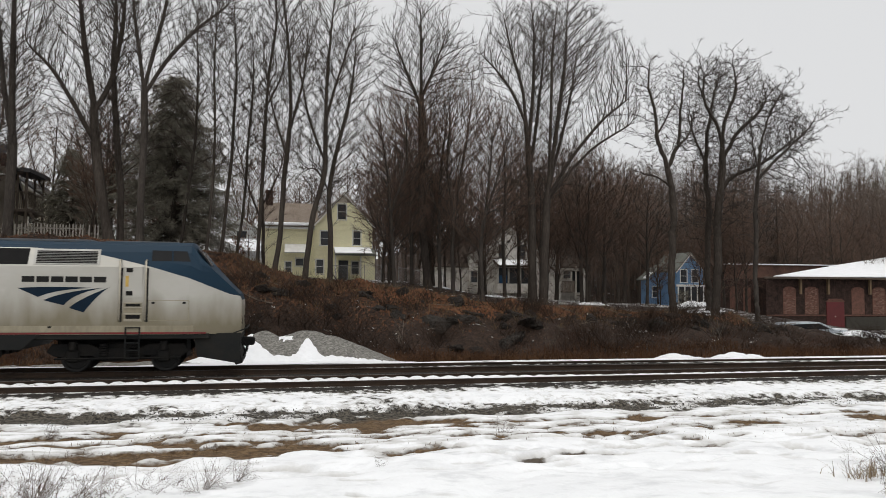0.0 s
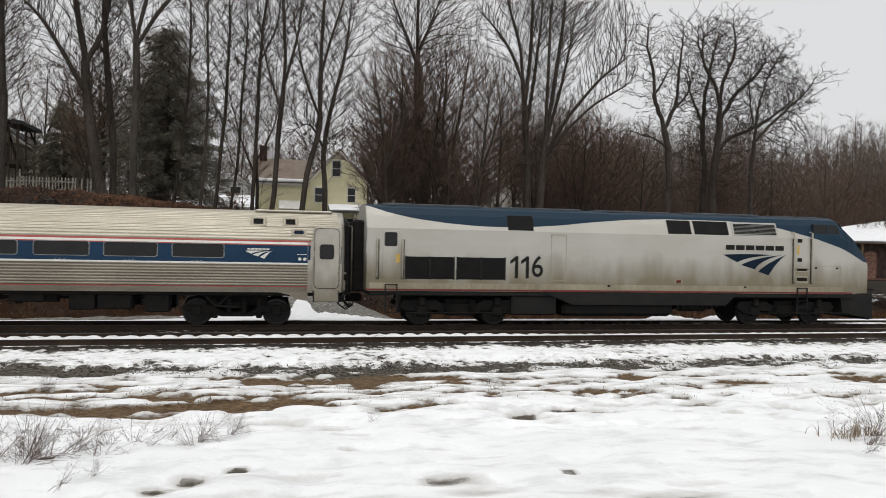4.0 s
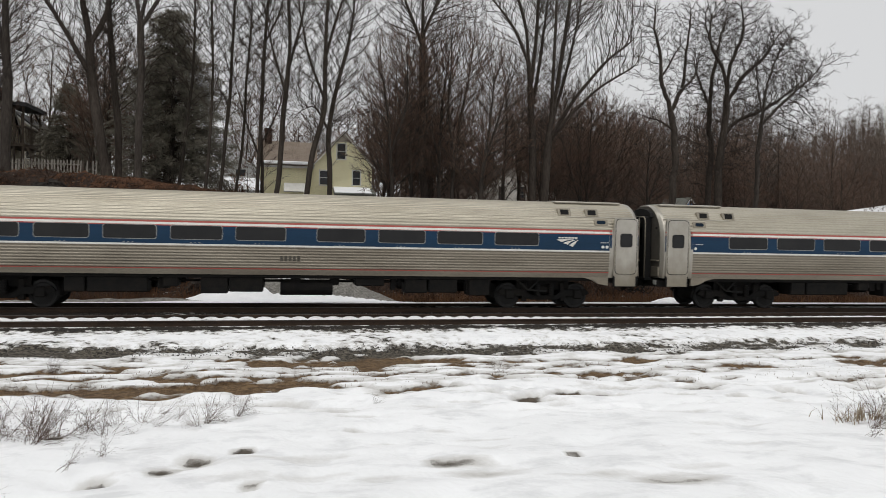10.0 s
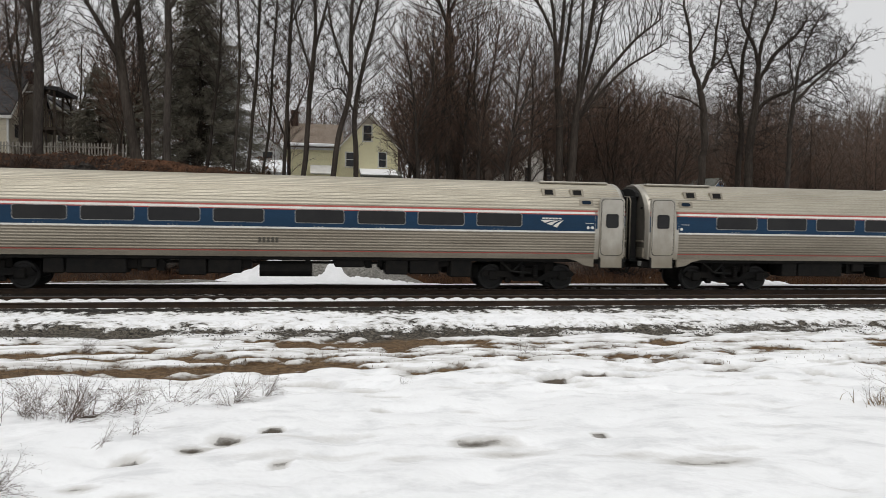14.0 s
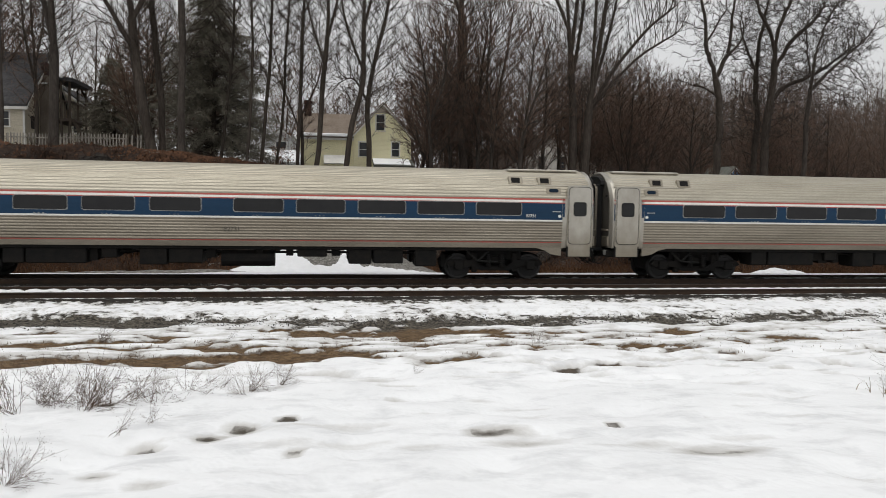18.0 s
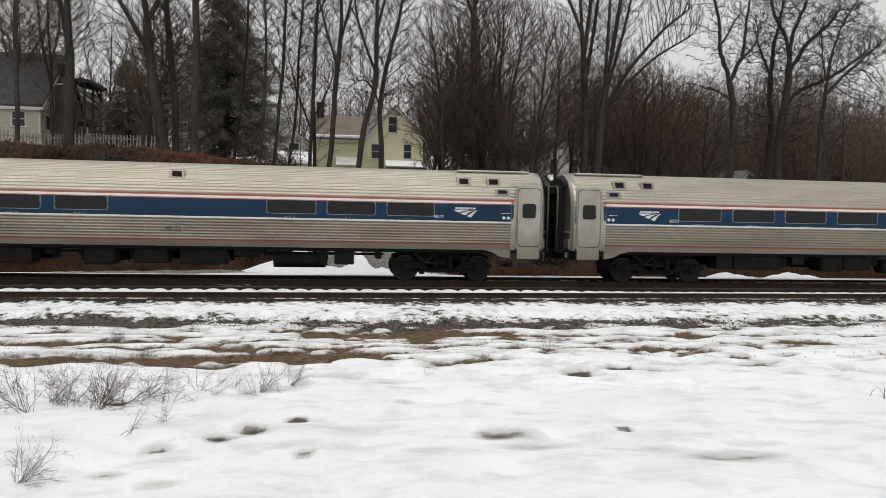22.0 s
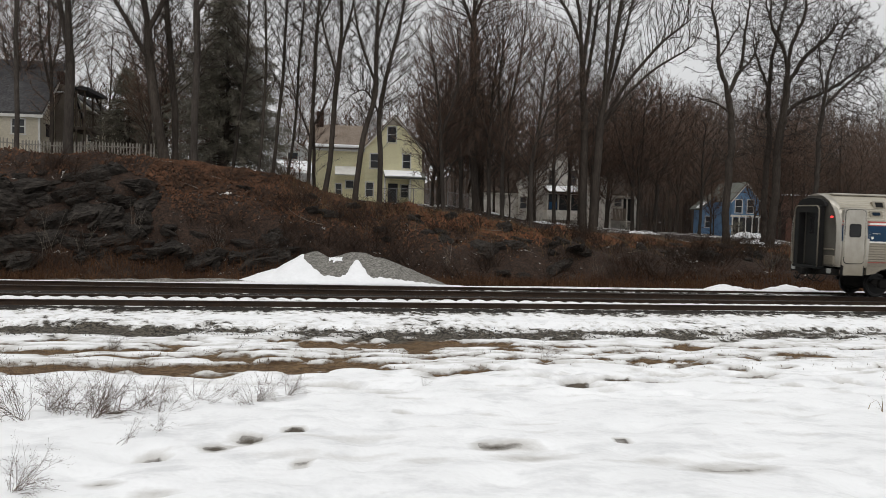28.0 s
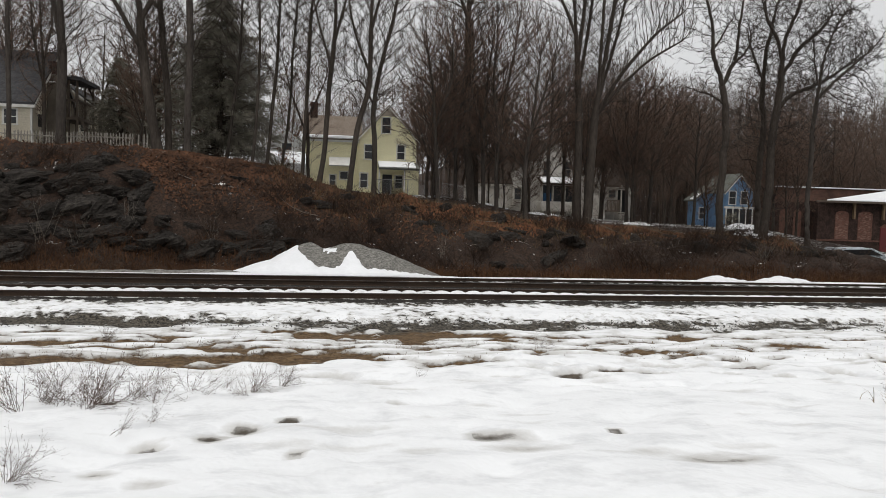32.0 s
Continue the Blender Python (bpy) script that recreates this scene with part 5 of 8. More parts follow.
def gabled(parent, x0, x1, y0, y1, z0, eave, peak, along_, wall, roof, over=0.35, trim=None, thick=0.16):
    """Walls under a ridged roof; along_: the way that the ridge runs."""
    g = Geo()
    if along_ == "y":
        g.prism([(x0, z0), (x1, z0), (x1, eave), ((x0 + x1) / 2, peak), (x0, eave)], "y", y0, y1)
    else:
        g.prism([(y0, z0), (y1, z0), (y1, eave), ((y0 + y1) / 2, peak), (y0, eave)], "x", x0, x1)
    part("wall", g, wall, parent)
    a, b = (x0, x1) if along_ == "y" else (y0, y1)
    m, k = (a + b) / 2, (peak - eave) / ((b - a) / 2)
    for s, e in ((-1, a), (1, b)):
        g = Geo()
        edge = e + s * over
        out = [(m, peak + 0.02), (edge, peak + 0.02 - k * abs(edge - m)), (edge, peak + 0.02 + thick - k * abs(edge - m)), (m, peak + 0.02 + thick)]
        if along_ == "y":
            g.prism(out, "y", y0 - over, y1 + over)
        else:
            g.prism(out, "x", x0 - over, x1 + over)
        part("roof_slope", g, roof, parent)
        if trim:
            g = Geo()
            o = [(m, peak - 0.16), (edge, peak - 0.16 - k * abs(edge - m)), (edge, peak + 0.01 - k * abs(edge - m)), (m, peak + 0.01)]
            if along_ == "y":
                g.prism(o, "y", y0 - over + 0.01, y0 - over + 0.06)
            else:
                e2 = edge
                zz = peak - k * abs(e2 - m)
                g.box(x0 - over, x1 + over, min(e2, e2 + 0.05), max(e2, e2 + 0.05), zz - 0.2, zz + 0.03)
            part("fascia", g, trim, parent)


def stepped_chimney(parent, x0, x1, y0, y1, z0, z1, m):
    g = Geo()
    g.box(x0, x1, y0, y1, z0, z1 - 0.25, 0.02)
    g.box(x0 - 0.07, x1 + 0.07, y0 - 0.07, y1 + 0.07, z1 - 0.3, z1 - 0.12, 0.02)
    g.box(x0, x1, y0, y1, z1 - 0.12, z1, 0.02)
    return part("chimney", g, m, parent, "brick chimney")


def yellow_house():
    h = thing("yellow_house", "pale yellow gabled house with a side wing and snowy porch roof", "house")
    gabled(h, 3.05, 8.98, 80, 91, 2.8, 9.35, 12.6, "y", M_YELLOW_WALL, M_ROOF_BROWN, 0.25, M_TRIM)
    gabled(h, -2.5, 3.05, 80.4, 86.5, 2.8, 9.2, 11.6, "x", M_YELLOW_WALL, M_ROOF_BROWN, 0.3, M_TRIM)
    boxed("snowy_gutter", M_SNOW, h, -2.8, 3.0, 79.75, 80.5, 9.12, 9.42, 0.06, "snow along the eaves")
    window_at(h, 5.35, 6.2, 9.85, 11.45, 80)
    window_at(h, 3.62, 4.4, 7.15, 8.6, 80)
    window_at(h, 6.98, 7.75, 7.2, 8.68, 80)
    window_at(h, 3.22, 3.95, 4.2, 5.65, 80)
    window_at(h, 1.15, 1.95, 5.0, 5.75, 80.4, False)
    window_at(h, 0.1, 0.7, 4.3, 5.4, 80.4)
    g = Geo()
    g.prism([(79.2, 6.25), (80.4, 7.15), (80.4, 7.25), (79.1, 6.35)], "x", 0.0, 2.15)
    part("awning", g, M_TRIM, h, "white metal awning")
    g = Geo()
    g.prism([(77.2, 6.0), (80, 6.75), (80, 6.9), (77.1, 6.16)], "x", 4.95, 9.1)
    p = part("porch_roof", g, M_ROOF_GREEN, h, "porch roof")
    g = Geo()
    g.prism([(77.3, 6.18), (80, 6.92), (80, 7.0), (77.2, 6.28)], "x", 5.0, 8.7)
    part("roof_snow", g, M_SNOW, p, "thin snow on the porch roof")
    boxed("porch_wall", M_YELLOW_WALL, h, 7.7, 9.0, 77.5, 80, 2.8, 6.0, 0.02)
    boxed("porch_opening", M_PANE, h, 5.5, 6.5, 79.95, 80.1, 3.4, 5.6, 0.02, "shaded porch doorway")
    window_at(h, 6.85, 7.6, 4.2, 5.5, 80)
    for x in (5.0, 7.55):
        boxed("porch_post", M_TRIM, h, x - 0.06, x + 0.06, 77.4, 77.52, 2.8, 6.1, 0.01)
    stepped_chimney(h, -2.05, -1.3, 83, 83.75, 10, 13.1, M_BRICKDARK)
    g = Geo()
    g.prism([(5.12, 11.62), (6.91, 11.62), (6.015, 12.58)], "y", 79.93, 80.0)
    part("gable_shingles", g, M_GABLE, h, "grey-tan shingles in the peak of the gable")
    return h


def white_cottage():
    h = thing("white_cottage", "small white gabled house behind bare trunks", "house")
    gabled(h, -7.4, -2.4, 92, 101, 5.6, 8.9, 10.75, "y", M_CLEAN_WALL, M_ROOF_GREEN, 0.25, M_TRIM)
    window_at(h, -5.5, -4.35, 8.5, 9.3, 92, False)
    return h


def snowy_shed():
    h = thing("low_shed", "low shed with a sloping snow-covered roof", "shed")
    boxed("wall", M_CLEAN_WALL, h, -8.8, -2.2, 74, 78, 4.6, 6.1, 0.03)
    g = Geo()
    g.prism([(73.5, 5.95), (78.4, 7.35), (78.4, 7.5), (73.4, 6.12)], "x", -9.1, -2.0)
    part("roof", g, M_SNOW, h, "sloping roof under snow")
    return h


def weathered_house():
    h = thing("weathered_house", "run-down whitish house with an enclosed porch and side deck", "house")
    gabled(h, 20.9, 32.0, 86, 95, 1.2, 6.75, 10.5, "y", M_WHITE_WALL, M_ROOF_OLD, 0.3, M_PICKET)
    gabled(h, 16.4, 20.9, 86.5, 93, 1.4, 5.4, 7.9, "x", M_WHITE_WALL, M_ROOF_OLD, 0.3, M_PICKET)
    gabled(h, 32.0, 35.6, 87, 95, 1.2, 5.5, 8.0, "x", M_WHITE_WALL, M_ROOF_OLD, 0.3, M_PICKET)
    window_at(h, 24.4, 25.15, 6.3, 7.95, 86, True, M_PICKET)
    window_at(h, 26.8, 27.65, 6.3, 8.0, 86, True, M_PICKET)
    window_at(h, 18.85, 19.4, 3.6, 4.9, 86.5, True, M_PICKET)
    window_at(h, 21.1, 21.85, 3.5, 4.8, 86, True, M_PICKET)
    window_at(h, 32.75, 33.6, 4.1, 4.95, 87, True, M_PICKET)
    g = Geo()
    g.prism([(83.6, 5.25), (86, 6.0), (86, 6.12), (83.5, 5.4)], "x", 23.7, 28.0)
    p = part("porch_roof", g, M_ROOF_OLD, h)
    g = Geo()
    g.prism([(83.6, 5.42), (85.9, 6.13), (85.9, 6.2), (83.5, 5.5)], "x", 23.8, 27.9)
    part("roof_snow", g, M_SNOW, p, "thin snow on the porch roof")
    boxed("porch_floor", M_WHITE_WALL, h, 23.7, 28.0, 83.8, 86, 2.3, 3.35, 0.03, "boarded porch base")
    for i, x in enumerate((23.75, 25.0, 26.4, 27.9)):
        boxed("porch_post", M_PICKET, h, x - 0.07, x + 0.07, 83.85, 84.0, 3.3, 5.3, 0.01)
    for i, (a, b) in enumerate(((23.85, 24.9), (25.1, 26.3), (26.5, 27.8))):
        boxed("porch_screen", M_GLASS, h, a, b, 84.0, 84.05, 3.4, 5.2, 0.01, "dark porch screen")
    boxed("blue_tarp", M_BLUE, h, 23.9, 24.8, 83.9, 83.98, 3.45, 4.3, 0.02, "blue tarpaulin")
    d = boxed("deck", M_OLDWOOD, h, 32.0, 33.7, 85.5, 87, 2.4, 2.6, 0.02, "weathered side deck")
    for i in range(10):
        boxed("baluster", M_OLDWOOD, d, 32.05 + 0.165 * i, 32.17 + 0.165 * i, 85.5, 85.56, 2.6, 3.7)
    boxed("rail", M_OLDWOOD, d, 32.0, 33.7, 85.48, 85.6, 3.7, 3.8)
    for x in (35.3, 33.7):
        boxed("deck_post", M_PICKET, h, x - 0.07, x + 0.07, 85.4, 85.54, 1.6, 5.5, 0.01)
    g = Geo()
    for i in range(6):
        g.box(33.8 + 0.28 * i, 34.15 + 0.28 * i, 85.5, 86.5, 2.2 - 0.18 * i, 2.28 - 0.18 * i)
    part("stair", g, M_OLDWOOD, h)
    boxed("doorway", M_BLACK, h, 33.85, 35.1, 86.95, 87.1, 2.4, 5.0, 0.02, "dark open doorway")
    g = Geo()
    for i in range(7):
        g.box(19.6 + 0.28 * i, 19.95 + 0.28 * i, 85.2, 86.2, 2.0 + 0.19 * i, 2.06 + 0.19 * i)
    g.box(19.6, 21.6, 85.15, 85.2, 2.1, 2.2)
    part("side_steps", g, M_OLDWOOD, h, "weathered side steps")
    return h


def blue_house():
    h = thing("blue_house", "small bright blue gabled house with white trim", "house")
    gabled(h, 45.9, 49.3, 84, 90, -0.6, 5.2, 7.15, "y", M_BLUE_WALL, M_ROOF_GREEN, 0.25, M_TRIM)
    g = Geo()
    g.prism([(44.2, -0.4), (45.9, -0.4), (45.9, 5.65), (44.2, 4.2)], "y", 88, 90)
    part("side_wing", g, M_BLUE_WALL, h)
    g = Geo()
    g.prism([(43.8, 3.95), (45.9, 5.75), (45.9, 5.9), (43.7, 4.07)], "y", 87.6, 90.3)
    p = part("wing_roof", g, M_ROOF_GREEN, h)
    g = Geo()
    g.prism([(43.85, 4.2), (44.7, 4.93), (44.7, 4.97), (43.82, 4.24)], "y", 87.7, 88.8)
    part("roof_snow", g, M_SNOW, p, "patch of snow on the roof")
    window_at(h, 46.35, 47.15, 3.72, 5.2, 84)
    window_at(h, 47.85, 48.6, 3.72, 5.22, 84)
    boxed("trim_board", M_TRIM, h, 45.8, 49.5, 83.9, 84.1, 3.2, 3.45, 0.01)
    boxed("porch_screen", M_PANE, h, 46.0, 49.3, 83.93, 84.1, 0.6, 3.15, 0.01, "shaded glazed porch")
    for i in range(5):
        boxed("porch_post", M_TRIM, h, 45.95 + 0.82 * i, 46.07 + 0.82 * i, 83.85, 84.0, -0.3, 3.3, 0.01)
    boxed("porch_base", M_TRIM, h, 45.9, 49.4, 83.86, 84.0, -0.4, 0.75, 0.01)
    window_at(h, 44.75, 45.35, 1.9, 3.2, 88)
    return h


def cream_house():
    h = thing("cream_house", "cream clapboard house with a dark roof, chimney and raised deck", "house")
    gabled(h, -36, -21.4, 60, 70, 5.3, 9.2, 13.55, "x", M_CREAM_WALL, M_ROOF_DARK, 0.25, M_TRIM)
    window_at(h, -23.3, -22.45, 7.6, 8.65, 60, True)
    window_at(h, -27.3, -26.3, 7.6, 8.65, 60, True)
    boxed("corner_board", M_TRIM, h, -21.52, -21.38, 59.97, 60.1, 5.3, 9.2, 0.01)
    g = Geo()
    for z0, z1, y0, y1 in ((7.55, 8.5, 61.2, 61.9), (10.6, 11.5, 66.6, 67.3)):
        g.box(-21.42, -21.37, y0, y1, z0, z1, 0.01)
    part("side_window", g, M_PANE, h, "small dark window in the gable end")
    # rakes of the gable end
    for y0 in (59.75, 65.0):
        y1 = y0 + 5.25
        za, zb = (9.0, 13.5) if y0 < 62 else (13.5, 9.0)
        g = Geo()
        g.prism([(y0, za - 0.2), (y1, zb - 0.2), (y1, zb), (y0, za)], "x", -21.16, -21.1)
        part("rake_board", g, M_TRIM, h, "weathered white rake board")
    g = Geo()
    g.box(-21.4, -20.72, 63.0, 64.0, 5.3, 11.1, 0.02)
    g.prism([(-21.4, 11.1), (-20.72, 11.1), (-20.85, 11.75), (-21.3, 11.75)], "y", 63.1, 63.9)
    chim = part("chimney", g, M_STUCCO, h, "tall stuccoed chimney")
    g = Geo()
    g.box(-21.3, -20.85, 63.15, 63.85, 11.75, 12.75, 0.02)
    g.box(-21.36, -20.79, 63.08, 63.92, 12.55, 12.68, 0.02)
    part("chimney_stack", g, M_BRICKDARK, chim, "sooty brick stack")
    boxed("chimney_snow", M_SNOW, chim, -21.36, -20.76, 62.97, 63.2, 11.08, 11.2, 0.03, "snow on the chimney shoulder")
    d = boxed("deck", M_OLDWOOD, h, -21.35, -19.7, 65, 69.5, 8.5, 8.75, 0.02, "raised wooden deck")
    for x in (-21.2, -20.5, -19.85):
        for y in (65.1, 69.3):
            boxed("deck_post", M_OLDWOOD, d, x - 0.07, x + 0.07, y - 0.07, y + 0.07, 5.4, 11.6)
    for i in range(13):
        boxed("baluster", M_OLDWOOD, d, -21.3 + 0.125 * i, -21.25 + 0.125 * i, 65.02, 65.07, 8.75, 10.0)
    for i in range(16):
        boxed("baluster", M_OLDWOOD, d, -19.8, -19.75, 65.3 + 0.26 * i, 65.35 + 0.26 * i, 8.75, 10.0)
    boxed("deck_rail", M_OLDWOOD, d, -21.35, -19.7, 64.98, 65.1, 10.0, 10.12)
    boxed("side_rail", M_OLDWOOD, d, -19.82, -19.7, 65.1, 69.5, 10.0, 10.12)
    g = Geo()
    g.prism([(-21.4, 11.75), (-19.45, 11.55), (-19.45, 11.85), (-21.4, 12.1)], "y", 64.6, 69.8)
    r = part("deck_roof", g, M_ROOF_DARK, h, "low deck roof")
    g = Geo()
    g.prism([(-21.4, 11.95), (-20.2, 11.83), (-20.2, 11.92), (-21.4, 12.06)], "y", 64.54, 64.6)
    part("roof_edge", g, M_TRIM, r, "white roof edge")
    g = Geo()
    g.prism([(-19.7, 8.5), (-19.5, 8.5), (-18.05, 5.75), (-18.3, 5.75)], "y", 65.15, 65.2)
    stair = part("deck_stair", g, M_OLDWOOD, h)
    for i in range(10):
        boxed("tread", M_OLDWOOD, stair, -19.7 + 0.16 * i, -19.4 + 0.16 * i, 65.2, 66.2, 8.4 - 0.29 * i, 8.48 - 0.29 * i)
    return h


def back_house():
    h = thing("small_cream_house", "cream house with grey roof and deep white eaves behind the fence", "house")
    gabled(h, -26.4, -20.6, 74, 82, 5.5, 10.3, 12.4, "y", M_CREAM_WALL, M_ROOF_DARK, 0.7, M_TRIM)
    window_at(h, -22.3, -21.6, 8.3, 9.5, 74)
    return h


def brick_works():
    """Old brick workshop with bricked-up arches; bricks stand proud round the nearest openings."""
    h = thing("brick_workshop", "old red-brick workshop with bricked-up arches and snowy roof", "workshop")
    boxed("front_wall", M_BRICKDARK, h, 44.0, 84, 64, 64.5, -1.2, 4.0, 0.01, "sooty brick front wall")
    boxed("side_wall", M_BRICKDARK, h, 44.0, 44.45, 64.5, 66.0, -1.2, 4.0, 0.01)
    boxed("recessed_wall", M_BRICKDARK, h, 39.2, 44.0, 66, 66.4, -1.2, 3.9, 0.01)
    boxed("back_block", M_BRICKBROWN, h, 44.8, 58, 72, 73.0, -1.2, 5.45, 0.02, "taller brick block behind")
    boxed("block_coping", M_SNOW, h, 44.6, 58.2, 71.8, 73.2, 5.45, 5.58, 0.03, "snowy parapet")
    g = Geo()
    g.prism([(43.4, 3.98), (84, 3.98), (84, 6.0), (62, 6.4), (57, 5.95)], "y", 63.3, 64.0)
    g2 = Geo()
    g2.loft([[(44.2, 63.2, 4.02), (56.8, 63.2, 4.06), (62.4, 63.2, 4.06), (84.0, 63.2, 4.06)], [(46.6, 66.5, 4.16), (56.8, 70, 5.46), (62.4, 70, 6.3), (84, 70, 6.4)], [(46.6, 66.5, 4.22), (56.8, 70, 5.56), (62.4, 70, 6.4), (84, 70, 6.5)], [(44.2, 63.2, 4.09), (56.8, 63.2, 4.14), (62.4, 63.2, 4.14), (84, 63.2, 4.14)]], closed=False)
    part("roof", g2, M_SNOW, h, "low roof under smooth snow")
    boxed("eaves_board", M_OLDWOOD, h, 43.3, 84, 63.15, 63.3, 3.88, 4.06, 0.02, "dark eaves board")
    boxed("sill_course", M_BRICKRED, h, 44, 84, 63.94, 64.02, 0.40, 0.54, 0.01)
    for x in (47.34, 50.3, 54.85, 58.6):
        boxed("eaves_strut", M_TIMBER, h, x - 0.10, x + 0.10, 63.5, 63.75, 2.45, 3.95, 0.02, "tan timber strut")
    brick = Geo()
    brick.box(0.006, 0.204, -0.02, 0.05, 0.005, 0.070, 0.006)
    bm = brick.mesh("brick", M_BRICKPALE)
    rng = random.Random(5)
    for k, (x0, x1) in enumerate(((45.75, 47.1), (48.05, 49.5), (53.1, 54.5), (55.4, 56.85), (41.5, 42.3), (42.9, 43.7))):
        y = 64 if k < 4 else 66
        n = 10
        pts = [(x0, 0.56), (x1, 0.56), (x1, 2.85)]
        pts += [((x0 + x1) / 2 + (x1 - x0) / 2 * math.cos(t), 2.85 + 0.32 * math.sin(t)) for t in np.linspace(0.3, math.pi - 0.3, n)]
        pts += [(x0, 2.85)]
        g = Geo()
        g.prism(pts, "y", y - 0.035, y + 0.1)
        a = part("bricked_arch", g, M_BRICKRED, h, "arched opening filled with paler red brick")
        if k < 4 and k != 2:
            rows = int((3.05 - 0.56) / 0.075)
            for r in range(0, rows, 1):
                for c in range(int((x1 - x0) / 0.21)):
                    if rng.random() < 0.40:
                        part("brick", bm, M_BRICKRED, a, at=pose(x0 + 0.02 + c * 0.21 + (0.1 if r % 2 and c < 5 else 0), y - 0.035, 0.57 + r * 0.075))
    d = boxed("door", M_REDDOOR, h, 50.35, 52.25, 63.92, 64.05, -1.1, 1.75, 0.02, "dull red door")
    g = Geo()
    g.prism([(50.2, 1.75), (52.4, 1.75), (51.9, 2.05), (50.7, 2.05)], "y", 63.9, 64.02)
    part("door_arch", g, M_BRICKRED, h)
    boxed("door_knob", M_STEEL, d, 51.2, 51.32, 63.88, 63.93, 0.3, 0.42, 0.01)
    boxed("plinth", mat("grey_render", (0.065, 0.06, 0.05), 0.9), h, 52.4, 84, 63.9, 64.02, -1.1, 0.3, 0.02)
    return h


def parked_car():
    h = thing("parked_car", "pale grey car behind the brush, snow on its hood", "car")
    z = -1.15
    prof = [(35.6, z + 0.45), (35.6, z + 1.0), (36.3, z + 1.55), (38.9, z + 1.60), (40.1, z + 1.08), (41.4, z + 0.95), (41.5, z + 0.45)]
    rings = []
    for y, k in ((50.0, 0.93), (50.15, 1.0), (51.6, 1.0), (51.75, 0.93)):
        rings.append([((x - 38.5) * k + 38.5, y, z + 0.4 + (q - z - 0.4) * k) for x, q in prof])
    g = Geo()
    g.loft(rings, closed=True, caps=True)
    part("body", g, M_VAN, h, "pale grey car body")
    g = Geo()
    g.prism([(36.45, z + 1.05), (36.6, z + 1.45), (38.7, z + 1.5), (39.7, z + 1.08)], "y", 49.97, 50.05)
    part("side_window", g, M_GLASS, h)
    for x in (36.7, 40.3):
        g = Geo()
        g.tube([(x, 49.98, z + 0.33), (x, 50.2, z + 0.33)], 0.33, 18)
        w = part("wheel", g, M_RUBBER, h)
        g = Geo()
        g.tube([(x, 49.96, z + 0.33), (x, 50.0, z + 0.33)], 0.19, 14)
        part("rim", g, M_STEEL, w)
    boxed("hood_snow", M_SNOW, h, 40.2, 41.3, 50.2, 51.5, z + 0.98, z + 1.1, 0.04, "snow on the hood")
    return h


def picket_fence():
    """Old picket fence along the top of the bank; the end is falling over."""
    f = thing("picket_fence", "weathered white picket fence, broken at its end", "fence")
    rng = random.Random(9)
    g = Geo()
    g.prism([(-0.042, 0), (0.042, 0), (0.042, 0.98), (0, 1.06), (-0.042, 0.98)], "y", -0.011, 0.011)
    pick = g.mesh("picket", M_PICKET)
    x = -34.0
    while x < -11.6:
        z = ground_z(x, 52) + 0.05
        loose = max(0.0, (x + 13.2) / 1.6)
        if rng.random() > 0.06 + 0.2 * loose:
            part("picket", pick, M_PICKET, f, at=pose(x, 52 + rng.uniform(-0.012, 0.012), z + rng.uniform(-0.05, 0.03), rng.uniform(-2, 2), rng.uniform(-2, 2) + loose * rng.uniform(-8, 30), 0))
        x += 0.185
    for z in (0.28, 0.80):
        for i in range(9):
            a, b = -34 + i * 2.4, -34 + i * 2.4 + 2.38
            g = Geo()
            g.tube([(a, 52.04, ground_z(a, 52) + z), (b, 52.04, ground_z(b, 52) + z)], 0.04, 4)
            part("fence_rail", g, M_PICKET, f)
    for i in range(10):
        xx = -34 + i * 2.4
        boxed("fence_post", M_OLDWOOD, f, xx - 0.05, xx + 0.05, 52.05, 52.15, ground_z(xx, 52) - 0.3, ground_z(xx, 52) + 1.02, 0.01)
    return f


def wire_fence(x0, x1, y, n, tall):
    f = thing("chain_link_fence", "sagging chain-link fence on steel posts", "fence")
    for i in range(n):
        x = x0 + (x1 - x0) * i / (n - 1)
        z = ground_z(x, y)
        g = Geo()
        g.tube([(x, y, z - 0.3), (x, y, z + tall)], 0.035, 6)
        part("fence_post", g, M_CHAIN, f)
        if i:
            q = x0 + (x1 - x0) * (i - 1) / (n - 1)
            zq = ground_z(q, y)
            g = Geo()
            g.tube([(q, y, zq + tall), (x, y, z + tall)], 0.025, 5)
            part("top_rail", g, M_CHAIN, f)
            g = Geo()
            k = int((x - q + tall) / 0.28)
            for j in range(k):
                a = j * 0.28
                for s in (0, 1):
                    xa, xb = max(q, q + a - tall), min(x, q + a)
                    za, zb = tall - (a - (xa - q)), tall - (a - (xb - q))
                    if xb - xa > 0.05:
                        p, r = ((xa, za), (xb, zb)) if s == 0 else ((q + x - xb, zb), (q + x - xa, za))
                        g.tube([(p[0], y, ground_z(p[0], y) + max(0.02, p[1])), (r[0], y, ground_z(r[0], y) + max(0.02, r[1]))], 0.008, 3, False)
            part("wire_mesh", g, M_CHAIN, f)
    return f


